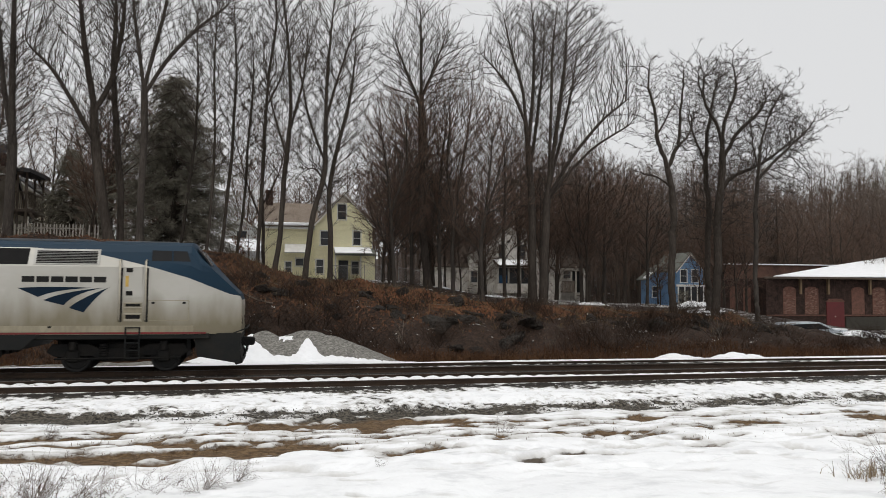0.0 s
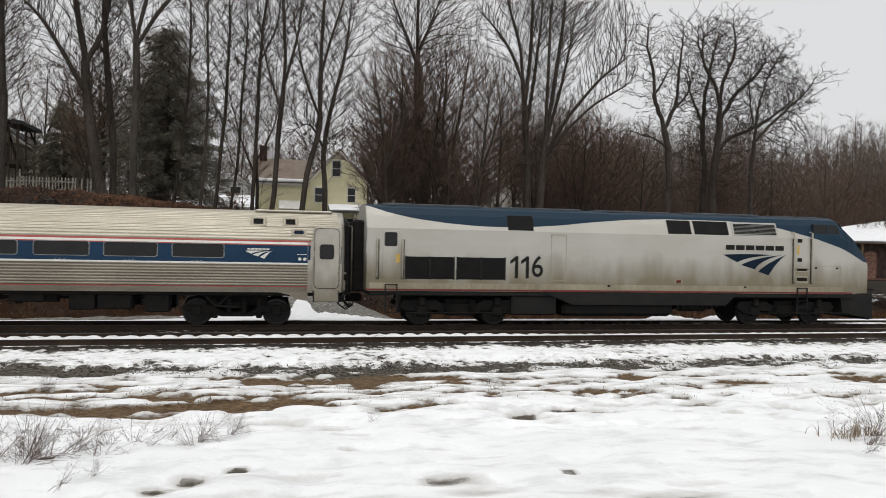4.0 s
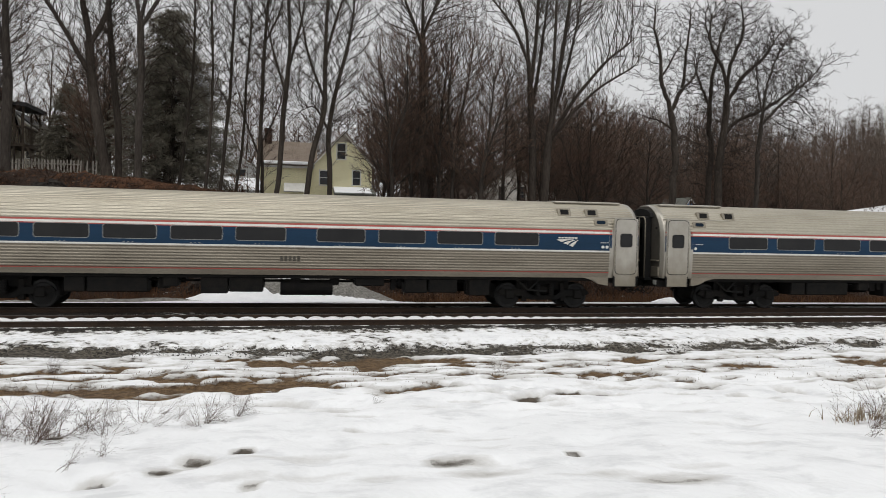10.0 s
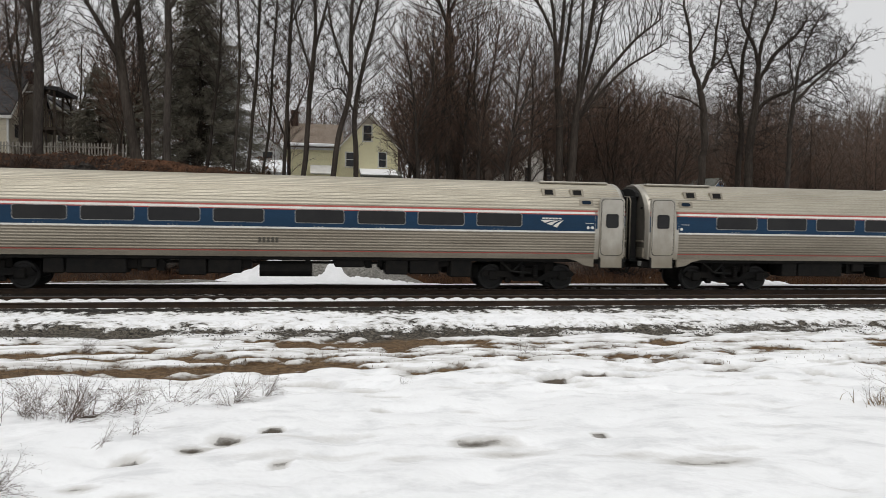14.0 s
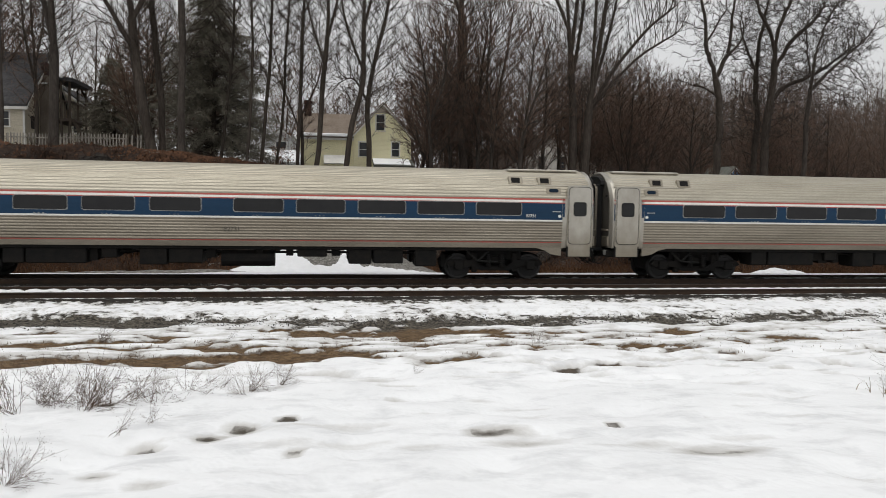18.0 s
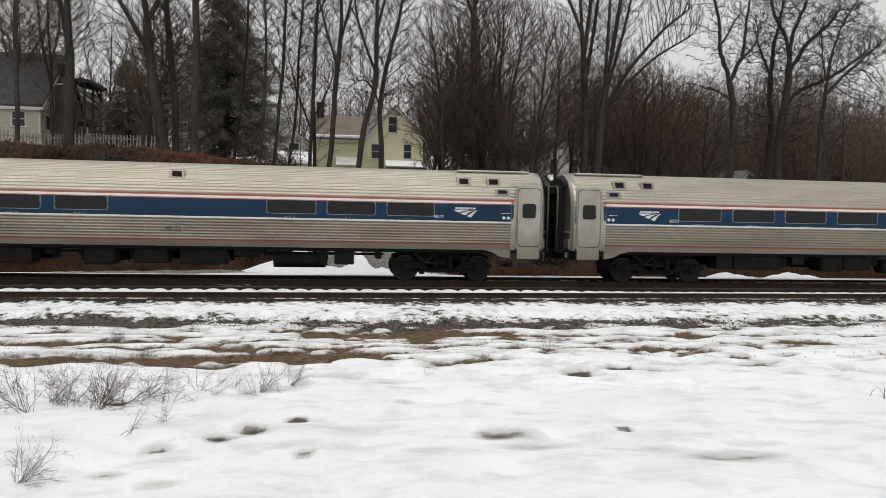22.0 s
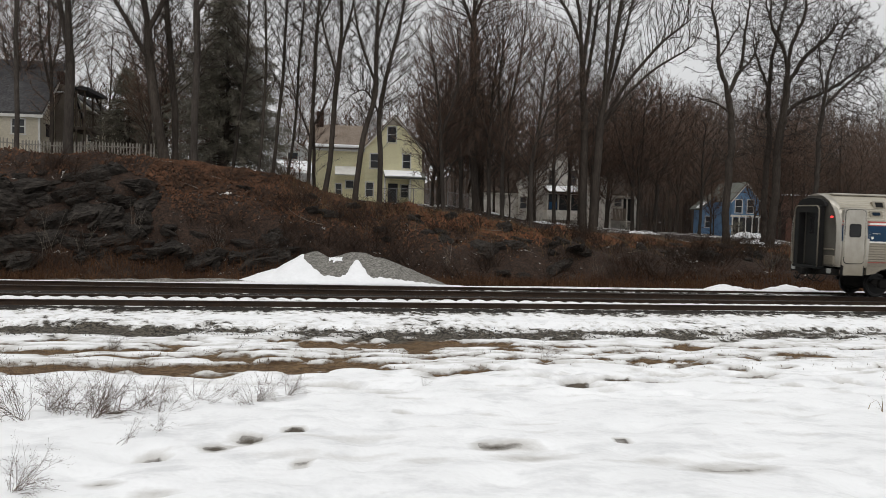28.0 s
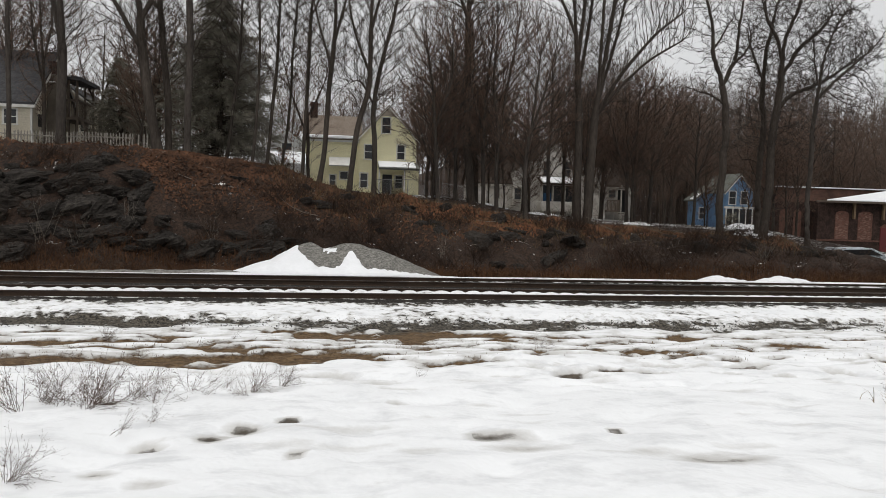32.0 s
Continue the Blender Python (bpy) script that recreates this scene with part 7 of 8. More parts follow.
plant("dark", -1.7, 50, 0.12, 420, "s", [[(0.1, 6.6), (0.4, 12.8), (0.6, 16.5), (1.0, 19.9), (0.8, 22.8)], [(0.5, 14.3), (1.4, 16.5), (1.7, 19.2)]], [(0.8, 19.1, 1.7, 4.9), (0.6, 22.4, 1.5, 2.3)])
plant("dark", -0.6, 47.5, 0.155, 600, "f", [[(0.3, 5.4), (0.5, 9.9), (0.8, 13.8), (0.6, 17.6), (0.2, 21.1)], [(0.7, 12.4), (1.5, 15.2), (1.8, 18.4)], [(0.6, 10.6), (-0.2, 13.4), (-0.7, 15.8)]], [(0.6, 18.3, 2.0, 4.7), (1.6, 18.4, 1.3, 3.2), (0.2, 21.5, 1.8, 2.2)])
plant("dark", 1.2, 46.5, 0.165, 950, "f", [[(0.2, 5.4), (0.5, 7.5), (1.1, 9.4), (1.1, 12.3), (1.2, 16.1), (1.5, 20.0)], [(1.0, 10.2), (0.1, 12.6), (-0.5, 15.3)], [(1.2, 13.0), (1.9, 15.8), (2.7, 18.3)]], [(1.2, 17.5, 2.3, 3.9), (-0.3, 15.7, 1.4, 2.5), (2.2, 19.3, 1.8, 1.8)])
plant("dark", 2.7, 46.8, 0.16, 600, "f", [[(-0.0, 5.5), (-0.2, 8.2), (0.0, 9.9), (0.5, 12.0), (1.1, 14.5), (1.4, 17.4)], [(-0.1, 8.5), (-0.9, 10.2), (-1.4, 9.9)]], [(1.0, 15.9, 1.7, 3.2), (0.6, 12.4, 1.6, 2.1), (-0.9, 10.6, 1.4, 1.4)])
plant("dark", 10.3, 55, 0.28, 1500, "f", [[(-0.5, 7.3), (-0.5, 13.1), (-0.6, 17.7), (-0.7, 21.5), (-0.8, 23.7)], [(-0.6, 16.1), (-1.9, 18.9), (-2.8, 21.0)], [(-0.5, 16.5), (0.6, 19.5), (1.5, 22.1)]], [(-0.8, 20.3, 2.9, 3.5), (-0.8, 18.6, 3.5, 3.8), (2.1, 19.2, 2.1, 2.9)])
plant("red", 7.4, 52, 0.13, 1275, "f", [[(-0.2, 6.2), (-0.5, 10.1), (-1.0, 13.2)], [(-0.3, 7.8), (0.7, 11.3), (0.5, 14.1)]], [(-0.7, 12.8, 2.9, 3.8), (0.3, 10.9, 2.4, 2.7)])
plant("red", 9.3, 56, 0.14, 1275, "f", [[(-0.1, 6.5), (-0.3, 10.7), (-0.7, 14.5)], [(-0.2, 8.2), (0.6, 11.6), (0.8, 15.0)]], [(-0.5, 14.5, 3.0, 3.6), (0.3, 12.4, 2.5, 2.8)])
plant("red", 11.0, 54, 0.14, 1360, "f", [[(-0.2, 6.4), (-0.1, 10.5), (0.3, 14.7)], [(-0.2, 7.7), (-1.1, 10.9), (-1.3, 13.3)]], [(0.3, 14.3, 3.0, 3.7), (-0.7, 12.1, 2.8, 3.2)])
plant("red", 11.7, 53, 0.14, 1360, "f", [[(-0.1, 6.4), (0.4, 10.4), (1.1, 14.5)], [(-0.0, 7.6), (-0.5, 11.2), (-0.2, 14.5)]], [(1.1, 14.1, 2.9, 3.8), (0.2, 16.1, 2.4, 3.1)])
plant("red", 13.1, 50, 0.14, 1105, "f", [[(-0.2, 5.8), (0.3, 9.3), (0.6, 12.8)], [(0.0, 7.4), (1.0, 10.1), (1.8, 13.2)]], [(0.6, 12.8, 2.2, 3.4), (1.6, 10.9, 2.0, 3.4)])
plant("red", 17.0, 58, 0.14, 850, "f", [[(-0.2, 6.4), (-0.0, 10.4), (-0.2, 14.4)]], [(-0.2, 14.0, 2.4, 3.9), (0.9, 10.9, 2.2, 2.9)])
plant("dark", 17.0, 51, 0.25, 1300, "f", [[(-0.1, 6.0), (-0.2, 9.9), (-0.5, 13.5), (-0.8, 16.7), (-1.8, 19.8), (-2.3, 22.2)], [(-0.3, 12.7), (0.0, 16.7), (0.2, 20.8), (0.0, 22.8)], [(-0.6, 14.3), (-1.6, 16.6), (-3.1, 18.3), (-3.9, 18.9)], [(-0.3, 11.1), (0.6, 15.2), (1.3, 19.2), (1.7, 22.5)]], [(-1.0, 19.9, 2.9, 3.1), (0.6, 20.0, 2.1, 3.3), (-2.7, 18.6, 1.7, 2.3)])
plant("dark", 17.5, 50.5, 0.27, 1700, "f", [[(0.2, 6.0), (0.4, 9.5), (1.0, 13.5), (1.6, 18.3), (1.8, 23.2)], [(0.4, 9.5), (1.6, 12.7), (3.1, 16.8), (4.4, 21.0)], [(0.5, 9.1), (2.2, 12.0), (4.6, 14.9), (7.2, 16.9)], [(0.4, 9.9), (0.3, 14.3), (0.1, 18.6), (0.3, 21.9)], [(0.5, 8.7), (1.6, 10.7), (3.7, 12.8), (6.3, 14.4)]], [(2.0, 20.0, 3.1, 3.6), (4.6, 18.5, 2.5, 3.3), (5.9, 15.4, 1.7, 1.7)])
plant("dark", 27.0, 50, 0.25, 850, "g", [[(-0.2, 3.3), (-0.0, 7.7), (-0.2, 10.9), (-0.5, 11.9), (-1.2, 13.5), (-1.4, 15.8), (-1.8, 17.4), (-1.7, 18.8)], [(-0.1, 11.4), (0.4, 12.8), (1.0, 13.2), (2.2, 14.5), (2.2, 16.0)], [(0.8, 13.1), (0.7, 14.9), (0.5, 16.7), (0.3, 18.3)], [(-1.2, 13.7), (-0.5, 14.8), (0.3, 16.1)], [(-0.0, 10.1), (-0.9, 10.8), (-1.8, 10.9)]], [(-1.7, 17.6, 1.2, 1.6), (0.5, 17.1, 1.2, 2.1), (-0.4, 14.2, 1.3, 2.3), (1.6, 14.3, 1.1, 1.5)])
plant("dark", 30.9, 51, 0.29, 2300, "g", [[(0.1, 3.3), (0.2, 7.5), (0.4, 10.8), (0.5, 13.8), (-0.0, 15.2), (-0.9, 16.5), (-0.7, 18.8)], [(0.4, 13.1), (1.0, 15.5), (2.0, 17.5), (1.8, 19.8)], [(0.5, 12.3), (1.7, 14.3), (3.6, 15.9), (4.6, 17.4)], [(0.3, 9.8), (1.7, 11.3), (4.0, 12.1), (6.2, 13.4), (8.1, 14.8)], [(-0.6, 16.3), (-1.4, 17.5), (-1.6, 18.3)]], [(-0.6, 18.4, 1.2, 1.7), (1.8, 18.1, 2.4, 2.2), (4.1, 16.5, 2.1, 2.3), (6.4, 14.7, 1.9, 1.7), (2.2, 14.3, 2.3, 1.9)])
plant("dark", 31.5, 53, 0.22, 900, "g", [[(0.0, 3.4), (0.2, 7.7), (0.0, 12.0), (0.1, 14.6), (0.7, 16.8), (1.1, 19.1)], [(0.1, 12.4), (-0.8, 14.6), (-1.1, 16.3)]], [(0.8, 18.6, 1.6, 2.0), (-0.4, 14.6, 1.6, 2.0)])
plant("pale", 33.8, 50, 0.17, 1300, "g", [[(-0.1, 2.5), (0.1, 6.6), (0.2, 10.4), (0.6, 13.3), (1.4, 15.9), (2.2, 17.6)], [(0.3, 10.8), (1.6, 12.5), (3.3, 13.9), (4.8, 15.4)], [(0.3, 11.6), (0.0, 14.1), (0.3, 16.2)]], [(1.7, 15.9, 1.9, 2.3), (3.5, 14.5, 1.4, 1.9), (2.8, 11.7, 1.9, 1.9)])
plant("red", 24.6, 61, 0.15, 1300, "f", [[(-0.1, 5.0), (-0.2, 9.0), (-0.6, 12.5)], [(-0.1, 6.0), (0.8, 9.5), (1.0, 13.0)], [(-0.1, 5.2), (-1.2, 8.5), (-2.0, 11.0)]], [(0.3, 12.3, 2.3, 3.2), (-1.3, 10.3, 2.0, 3.6), (0.4, 8.4, 2.6, 3.2)])
plant("red", 27.4, 63, 0.15, 1500, "f", [[(0.1, 5.0), (0.2, 9.0), (0.1, 13.0)], [(0.0, 5.5), (-1.2, 9.0), (-1.8, 12.0)], [(0.1, 5.5), (1.3, 8.8), (2.4, 11.2)]], [(-0.4, 12.4, 2.8, 3.2), (1.9, 10.4, 2.2, 3.4), (0.2, 8.4, 3.0, 3.2)])
plant("red", 31.0, 62, 0.13, 900, "f", [[(0.1, 4.5), (0.0, 8.0), (0.2, 11.0)], [(0.0, 5.0), (1.2, 8.0), (1.9, 9.8)]], [(0.2, 9.8, 2.3, 3.2), (1.4, 8.2, 2.0, 2.6)])


def rounded(seed, tall, wide):
    """Limbs and lobes of a smaller tree with a rounded crown."""
    rng = random.Random(seed)
    lean = rng.uniform(-0.06, 0.06) * tall
    limbs = [[(lean * 0.3, tall * 0.3), (lean, tall * 0.62), (lean * 1.3, tall * 0.9)], [(lean * 0.3, tall * 0.28), (-wide * 0.4, tall * 0.5), (-wide * 0.6, tall * 0.75)], [(lean * 0.4, tall * 0.38), (wide * 0.4, tall * 0.58), (wide * 0.6, tall * 0.78)]]
    return limbs, [(lean, tall * 0.70, wide, tall * 0.30), (rng.uniform(-0.4, 0.4) * wide, tall * 0.52, wide * 0.8, tall * 0.24)]


def young(seed, tall, r0, wide, n, habit="y"):
    return grown(seed, r0, n, habit, *rounded(seed, tall, wide), M_BARK, M_TWIG)


# smaller reddish trees in the thicket behind
SAPLINGS = [young(70 + k, 9.0 + k * 0.6, 0.10, 2.0 + 0.2 * k, 150) for k in range(4)]
MIDS = [young(170 + k, 14.0 + k * 0.7, 0.16, 3.1 + 0.25 * k, 300) for k in range(4)]


def stand(spots, meshes, label, group, name, lo, hi, seed):
    """Copies of a few trees, turned and scaled."""
    rng = random.Random(seed)
    for i, (x, y) in enumerate(spots):
        if 40 < x < 60 and 63 < y < 83 or 22 < x < 37 and y > 83 and name == "bare_sapling":
            continue
        wood, crown = meshes[i % len(meshes)]
        t = thing(name, label, "tree", pose(x, y, ground_z(x, y), 0, 0, rng.uniform(0, 360)) @ Matrix.Scale(rng.uniform(lo, hi), 4), group)
        part("trunk", wood, M_BARK, t)
        part("crown", crown, M_TWIG, t, "reddish twigs" if name == "bare_sapling" else "leafless crown of fine twigs")


rng = random.Random(31)
spots = [(y * rng.uniform(0.125, 0.21), y) for y in (rng.uniform(56, 74) for i in range(9))] + [(rng.uniform(-15, -9), rng.uniform(56, 72)) for i in range(7)] + [(rng.uniform(20, 42), rng.uniform(55, 62)) for i in range(6)] + [(rng.uniform(-30, -12), rng.uniform(72, 90)) for i in range(7)] + [(rng.uniform(36, 80), rng.uniform(68, 80)) for i in range(9)]
stand(spots, SAPLINGS, "slender reddish leafless tree in the thicket", "thicket of young trees", "bare_sapling", 0.75, 1.2, 32)
stand([(13.2, 57), (15.1, 59), (16.4, 62), (21.9, 62), (23.9, 65), (17.6, 66), (34.9, 67), (38.9, 67), (40.4, 68), (36.2, 70)], SAPLINGS, "slender reddish leafless tree in front of the houses", "thicket of young trees", "bare_sapling", 0.55, 0.9, 58)
stand([(-13.0, 62), (-9.5, 66), (-1.6, 64), (9.0, 66), (14.6, 66), (12.0, 62), (-24, 64), (-20.5, 60), (-26, 70), (-19.5, 70), (-15.8, 72), (-4.6, 95), (-1.0, 96), (1.6, 100), (3.0, 102), (8.0, 97), (11.5, 92), (15.0, 96)], MIDS, "slim leafless tree among the houses", "bare trees among the houses", "bare_tree", 0.8, 1.05, 77)
stand([(22.4, 65), (25.2, 69), (20.6, 66), (23.6, 72), (30.5, 74), (35.5, 76), (39.0, 64), (46.5, 95), (36.5, 88), (52.0, 92), (58.5, 90), (66.0, 93), (73.0, 90), (62.0, 84), (42.0, 92), (80.0, 96), (33.5, 72), (37.5, 82), (69.0, 86), (76.0, 84), (84.0, 92), (55.5, 86), (48.5, 93.5), (88.0, 88), (22.5, 98), (27.0, 99.5), (31.5, 98), (37.0, 97)], MIDS, "brown leafless tree with a rounded crown before the hillside woods", "bare trees before the far woods", "bare_tree", 0.85, 1.15, 78)


# far woods up the hillside, past counting
def joined(name, meshes, places, material, label, category):
    V, F, k = [], [], 0
    for (v, f), (x, y, z, turn, s) in places:
        c, q = math.cos(turn) * s, math.sin(turn) * s
        V.append(np.stack([v[:, 0] * c - v[:, 1] * q + x, v[:, 0] * q + v[:, 1] * c + y, v[:, 2] * s + z], -1))
        F.append(f + k)
        k += len(v)
    V, F = np.concatenate(V), np.concatenate(F)
    me = bpy.data.meshes.new(name)
    me.vertices.add(len(V))
    me.vertices.foreach_set("co", V.astype(np.float32).ravel())
    me.loops.add(F.size)
    me.loops.foreach_set("vertex_index", F.astype(np.int32).ravel())
    me.polygons.add(len(F))
    me.polygons.foreach_set("loop_start", np.arange(0, F.size, F.shape[1], dtype=np.int32))
    me.polygons.foreach_set("loop_total", np.full(len(F), F.shape[1], dtype=np.int32))
    me.update(calc_edges=True)
    me.materials.append(material)
    return tagged(new(name, me), label, category, kind="stuff")


FAR = [branching(90 + k, 0.17, 36, "far", *rounded(90 + k, 15 + k * 0.6, 3.4 + 0.2 * k)) for k in range(6)]
rng = random.Random(12)
spots = []
for i in range(330):
    y = 99 + 75 * rng.random() ** 1.15
    x = rng.uniform(-0.42 * y - 6, 1.0 * y + 8)
    if x < 0.15 * y and rng.random() < 0.35:
        continue
    spots.append((rng.randrange(6), x, y, rng.uniform(0, 6.28), rng.uniform(0.75, 1.15) * (1 if x > 0.1 * y else 0.85)))
for i in range(250):
    y = rng.uniform(93, 128)
    spots.append((rng.randrange(6), y * rng.uniform(0.37, 1.0), y, rng.uniform(0, 6.28), rng.uniform(0.9, 1.2)))
V, Q, T, k = [], [], [], 0
for kind, x, y, turn, size in spots:
    (wv, wf), (tv, tq, tt) = FAR[kind]
    v = np.concatenate([wv, tv]) * size
    c, q = math.cos(turn), math.sin(turn)
    V.append(np.stack([v[:, 0] * c - v[:, 1] * q + x, v[:, 0] * q + v[:, 1] * c + y, v[:, 2] + ground_z(x, y) - 0.2], -1))
    Q += [wf + k, tq + k + len(wv)]
    T.append(tt + k + len(wv))
    k += len(v)
tagged(new("far_woods", faces_mesh("far_woods", np.concatenate(V), [np.concatenate(Q), np.concatenate(T)], M_TWIG_FAR)), "leafless brown woods up the far hillside", "woods", kind="stuff")


# evergreens
def evergreen(seed, tall, wide, low, full):
    rng = random.Random(seed)
    wood, needles = Geo(), Geo()
    wood.tube([(0, 0, -0.3), (0.05, 0, tall * 0.5), (0, 0, tall)], [0.22, 0.13, 0.02], 8)
    levels = int(tall * 3.2)
    for i in range(levels):
        f = (i + rng.random()) / levels
        z = tall * (low + (1 - low) * f)
        R = wide * (1 - f) ** 0.60 * rng.uniform(0.5, 1.12) + 0.15
        for k in range(13):
            a = rng.uniform(0, math.tau)
            d = Vector((math.cos(a), math.sin(a), rng.uniform(-0.45, 0.35)))
            tip = Vector((0, 0, z)) + d * R * rng.uniform(0.75, 1.1)
            mid = Vector((0, 0, z)) + d * R * 0.5 + Vector((0, 0, 0.08 * R))
            wood.tube([(0, 0, z), mid, tip], [0.03, 0.02, 0.006], 3, False)
            for j in range(int(full * 1.6 * (3 + R * 7))):
                q = rng.uniform(0.2, 1.05)
                p = (mid.lerp(Vector((0, 0, z)), 1 - q * 2) if q < 0.5 else mid.lerp(tip, q * 2 - 1)) + Vector((rng.gauss(0, 0.16), rng.gauss(0, 0.16), rng.gauss(-0.05, 0.10)))
                u = turned(rng, (d + Vector((0, 0, -0.5))).normalized(), radians(rng.uniform(10, 60)))
                s = u.orthogonal().normalized() * rng.uniform(0.014, 0.034)
                L = rng.uniform(0.15, 0.34)
                needles.add([tuple(p - s), tuple(p + s), tuple(p + u * L + s * 0.3), tuple(p + u * L - s * 0.3)], [(0, 1, 2, 3)])
    return wood, needles


for x, y, tall, wide, low, full, seed, label in ((-7.9, 58, 12.7, 6.0, 0.03, 3.0, 3, "broad dark evergreen behind the bank"), (-16.8, 66, 8.0, 3.2, 0.03, 2.8, 4, "rounded dull evergreen behind the fence"), (118, 135, 13.5, 3.4, 0.05, 1.6, 6, "dark conifer on the hillside"), (44.4, 80, 2.6, 1.2, 0.02, 0.8, 8, "low green bush beside the blue house")):
    w, n = evergreen(seed, tall, wide, low, full)
    t = thing("evergreen_tree" if tall > 3 else "evergreen_bush", label, "tree" if tall > 3 else "bush", pose(x, y, ground_z(x, y)))
    part("trunk", w, M_BARK, t)
    part("foliage", n, M_NEEDLE, t, "dark needle sprays")


# ---- the bank: ledge rock, leaves, grass and brambles ----
def rock_mesh(seed, sx, sy, sz):
    """A boulder cut by random planes, so that it has flat broken faces."""
    rng = np.random.RandomState(seed)
    n = rng.normal(size=(13, 3))
    n /= np.linalg.norm(n, axis=1)[:, None]
    h = rng.uniform(0.62, 1.0, 13)
    g = Geo()
    rings = []
    for i in range(1, 13):
        t = math.pi * i / 13
        ring = []
        for k in range(20):
            a = math.tau * k / 20
            d = np.array([math.sin(t) * math.cos(a), math.sin(t) * math.sin(a), math.cos(t)])
            c = n @ d
            r = min(1.3, float(np.min(np.where(c > 0.15, h / np.maximum(c, 0.15), 9))))
            r *= 1 + 0.07 * math.sin(7 * d[0] + 5 * d[2] + seed) * math.sin(6 * d[1] + 4 * d[2]) + 0.05 * math.sin(17 * d[0] + 13 * d[1] + 19 * d[2]) + rng.uniform(-0.025, 0.025)
            ring.append((d[0] * r * sx, d[1] * r * sy, d[2] * r * sz))
        rings.append(ring)
    g.loft(rings[::-1], closed=True, caps=True)
    return g.mesh("ledge_rock", M_ROCK)


ROCKS = [rock_mesh(k, 1.0, 0.8, 0.62) for k in range(7)]
rng = random.Random(44)
for i in range(299):
    if i < 200:
        x, y = rng.uniform(-26, -9.0), rng.uniform(38.3, 43.6)
        if x > -11 and y > 42.5:
            continue
        s = rng.uniform(0.3, 1.0) * (1.25 if i < 40 else 1)
    elif i < 232:
        x, y, s = rng.uniform(-11, -2.6), rng.uniform(38.0, 40.2), rng.uniform(0.35, 0.85)
    elif i < 250:
        x, y, s = rng.uniform(-5, 16), rng.uniform(39, 44.5), rng.uniform(0.3, 0.8)
    else:
        x, y, s = rng.uniform(4, 31), rng.uniform(41.5, 44.6), rng.uniform(0.35, 0.8)
    z = ground_z(x, y)
    part_ = tagged(new("ledge_rock", ROCKS[i % 7]), "dark broken ledge rock in the bank" if s > 0.7 else "grey boulder at the foot of the bank", "rock", "rocks in the bank")
    part_.matrix_basis = pose(x, y, z - 0.32 * s, rng.uniform(-25, 25), rng.uniform(-20, 20), rng.uniform(0, 360)) @ Matrix.Diagonal((s * rng.uniform(0.9, 1.7), s, s * rng.uniform(0.7, 1.2), 1))


def flakes(name, n, spot, size, material, label, category, seed, stand=0.6):
    """Many small flat leaves lying about."""
    r = np.random.RandomState(seed)
    x, y = spot(r, n)
    z = height(x, y) + r.uniform(0.01, 0.06, n)
    a, s = r.uniform(0, 6.28, n), size * r.uniform(0.6, 1.4, n)
    tilt = r.normal(0, 0.45, (n, 2))
    V = []
    for dx, dy in ((-1, -0.45), (1, -0.45), (0.8, 0.5), (-0.7, 0.5)):
        px, py = s * (dx * np.cos(a) - dy * np.sin(a)), s * (dx * np.sin(a) + dy * np.cos(a))
        V.append(np.stack([x + px, y + py, z + px * tilt[:, 0] + (py * (stand + tilt[:, 1]))], -1))
    V = np.stack(V, 1).reshape(-1, 3)
    return joined(name, None, [((V, np.arange(4 * n).reshape(n, 4)), (0, 0, 0, 0, 1))], material, label, category)


def blades(name, n, spot, tall, material, label, category, seed, width=0.012, bend=0.35):
    """Upright dry blades, each a bent two-piece strip."""
    r = np.random.RandomState(seed)
    x, y = spot(r, n)
    z = height(x, y) - 0.03
    a, h = r.uniform(0, 6.28, n), tall * r.uniform(0.45, 1.25, n)
    b = np.abs(r.normal(0, bend, n)) * h
    w = width * r.uniform(0.7, 1.5, n)
    c = r.uniform(0, 6.28, n)
    V = []
    for f, q in ((0, 0), (0.55, 0.3), (1.0, 1.0)):
        for s in (-1, 1):
            k = w * (1 - 0.75 * f) * s
            V.append(np.stack([x + np.cos(a) * b * q + np.cos(c) * k, y + np.sin(a) * b * q + np.sin(c) * k, z + h * f * (1 - 0.25 * q * np.minimum(1, b / h))], -1))
    V = np.stack(V, 1).reshape(-1, 3)
    i = 6 * np.arange(n)[:, None]
    F = np.concatenate([i + np.array([[0, 1, 3, 2]]), i + np.array([[2, 3, 5, 4]])])
    return joined(name, None, [((V, F), (0, 0, 0, 0, 1))], material, label, category)


flakes("leaf_litter", 15000, lambda r, n: (-10 + 21 * r.beta(1.0, 1.6, n), 40.5 + 9 * r.beta(1.6, 1.4, n)), 0.075, M_LEAF, "fallen russet leaves on the bank", "leaves", 1)
flakes("leaf_litter", 9000, lambda r, n: (r.uniform(3, 29, n), 43.0 + 6 * r.beta(1.5, 2.0, n)), 0.085, M_OAKLEAF, "fallen leaves along the top of the bank", "leaves", 12)
flakes("leaf_litter", 7000, lambda r, n: (r.uniform(-26, -4, n), 43 + 9 * r.rand(n)), 0.075, M_LEAF, "fallen leaves under the fence", "leaves", 2)
blades("dry_grass", 30000, lambda r, n: (r.uniform(-34, 62, n), 35.2 + 3.8 * r.beta(2, 1.6, n)), 0.52, M_DRYGRASS, "matted russet dead grass at the foot of the bank", "grass", 3, 0.012, 0.85)
blades("dry_grass", 6000, lambda r, n: (r.uniform(-3, 30, n), 40.5 + 6 * r.beta(2.4, 1.3, n)), 0.42, M_STRAW, "straw-coloured dead grass on the bank", "grass", 4, 0.012, 0.6)


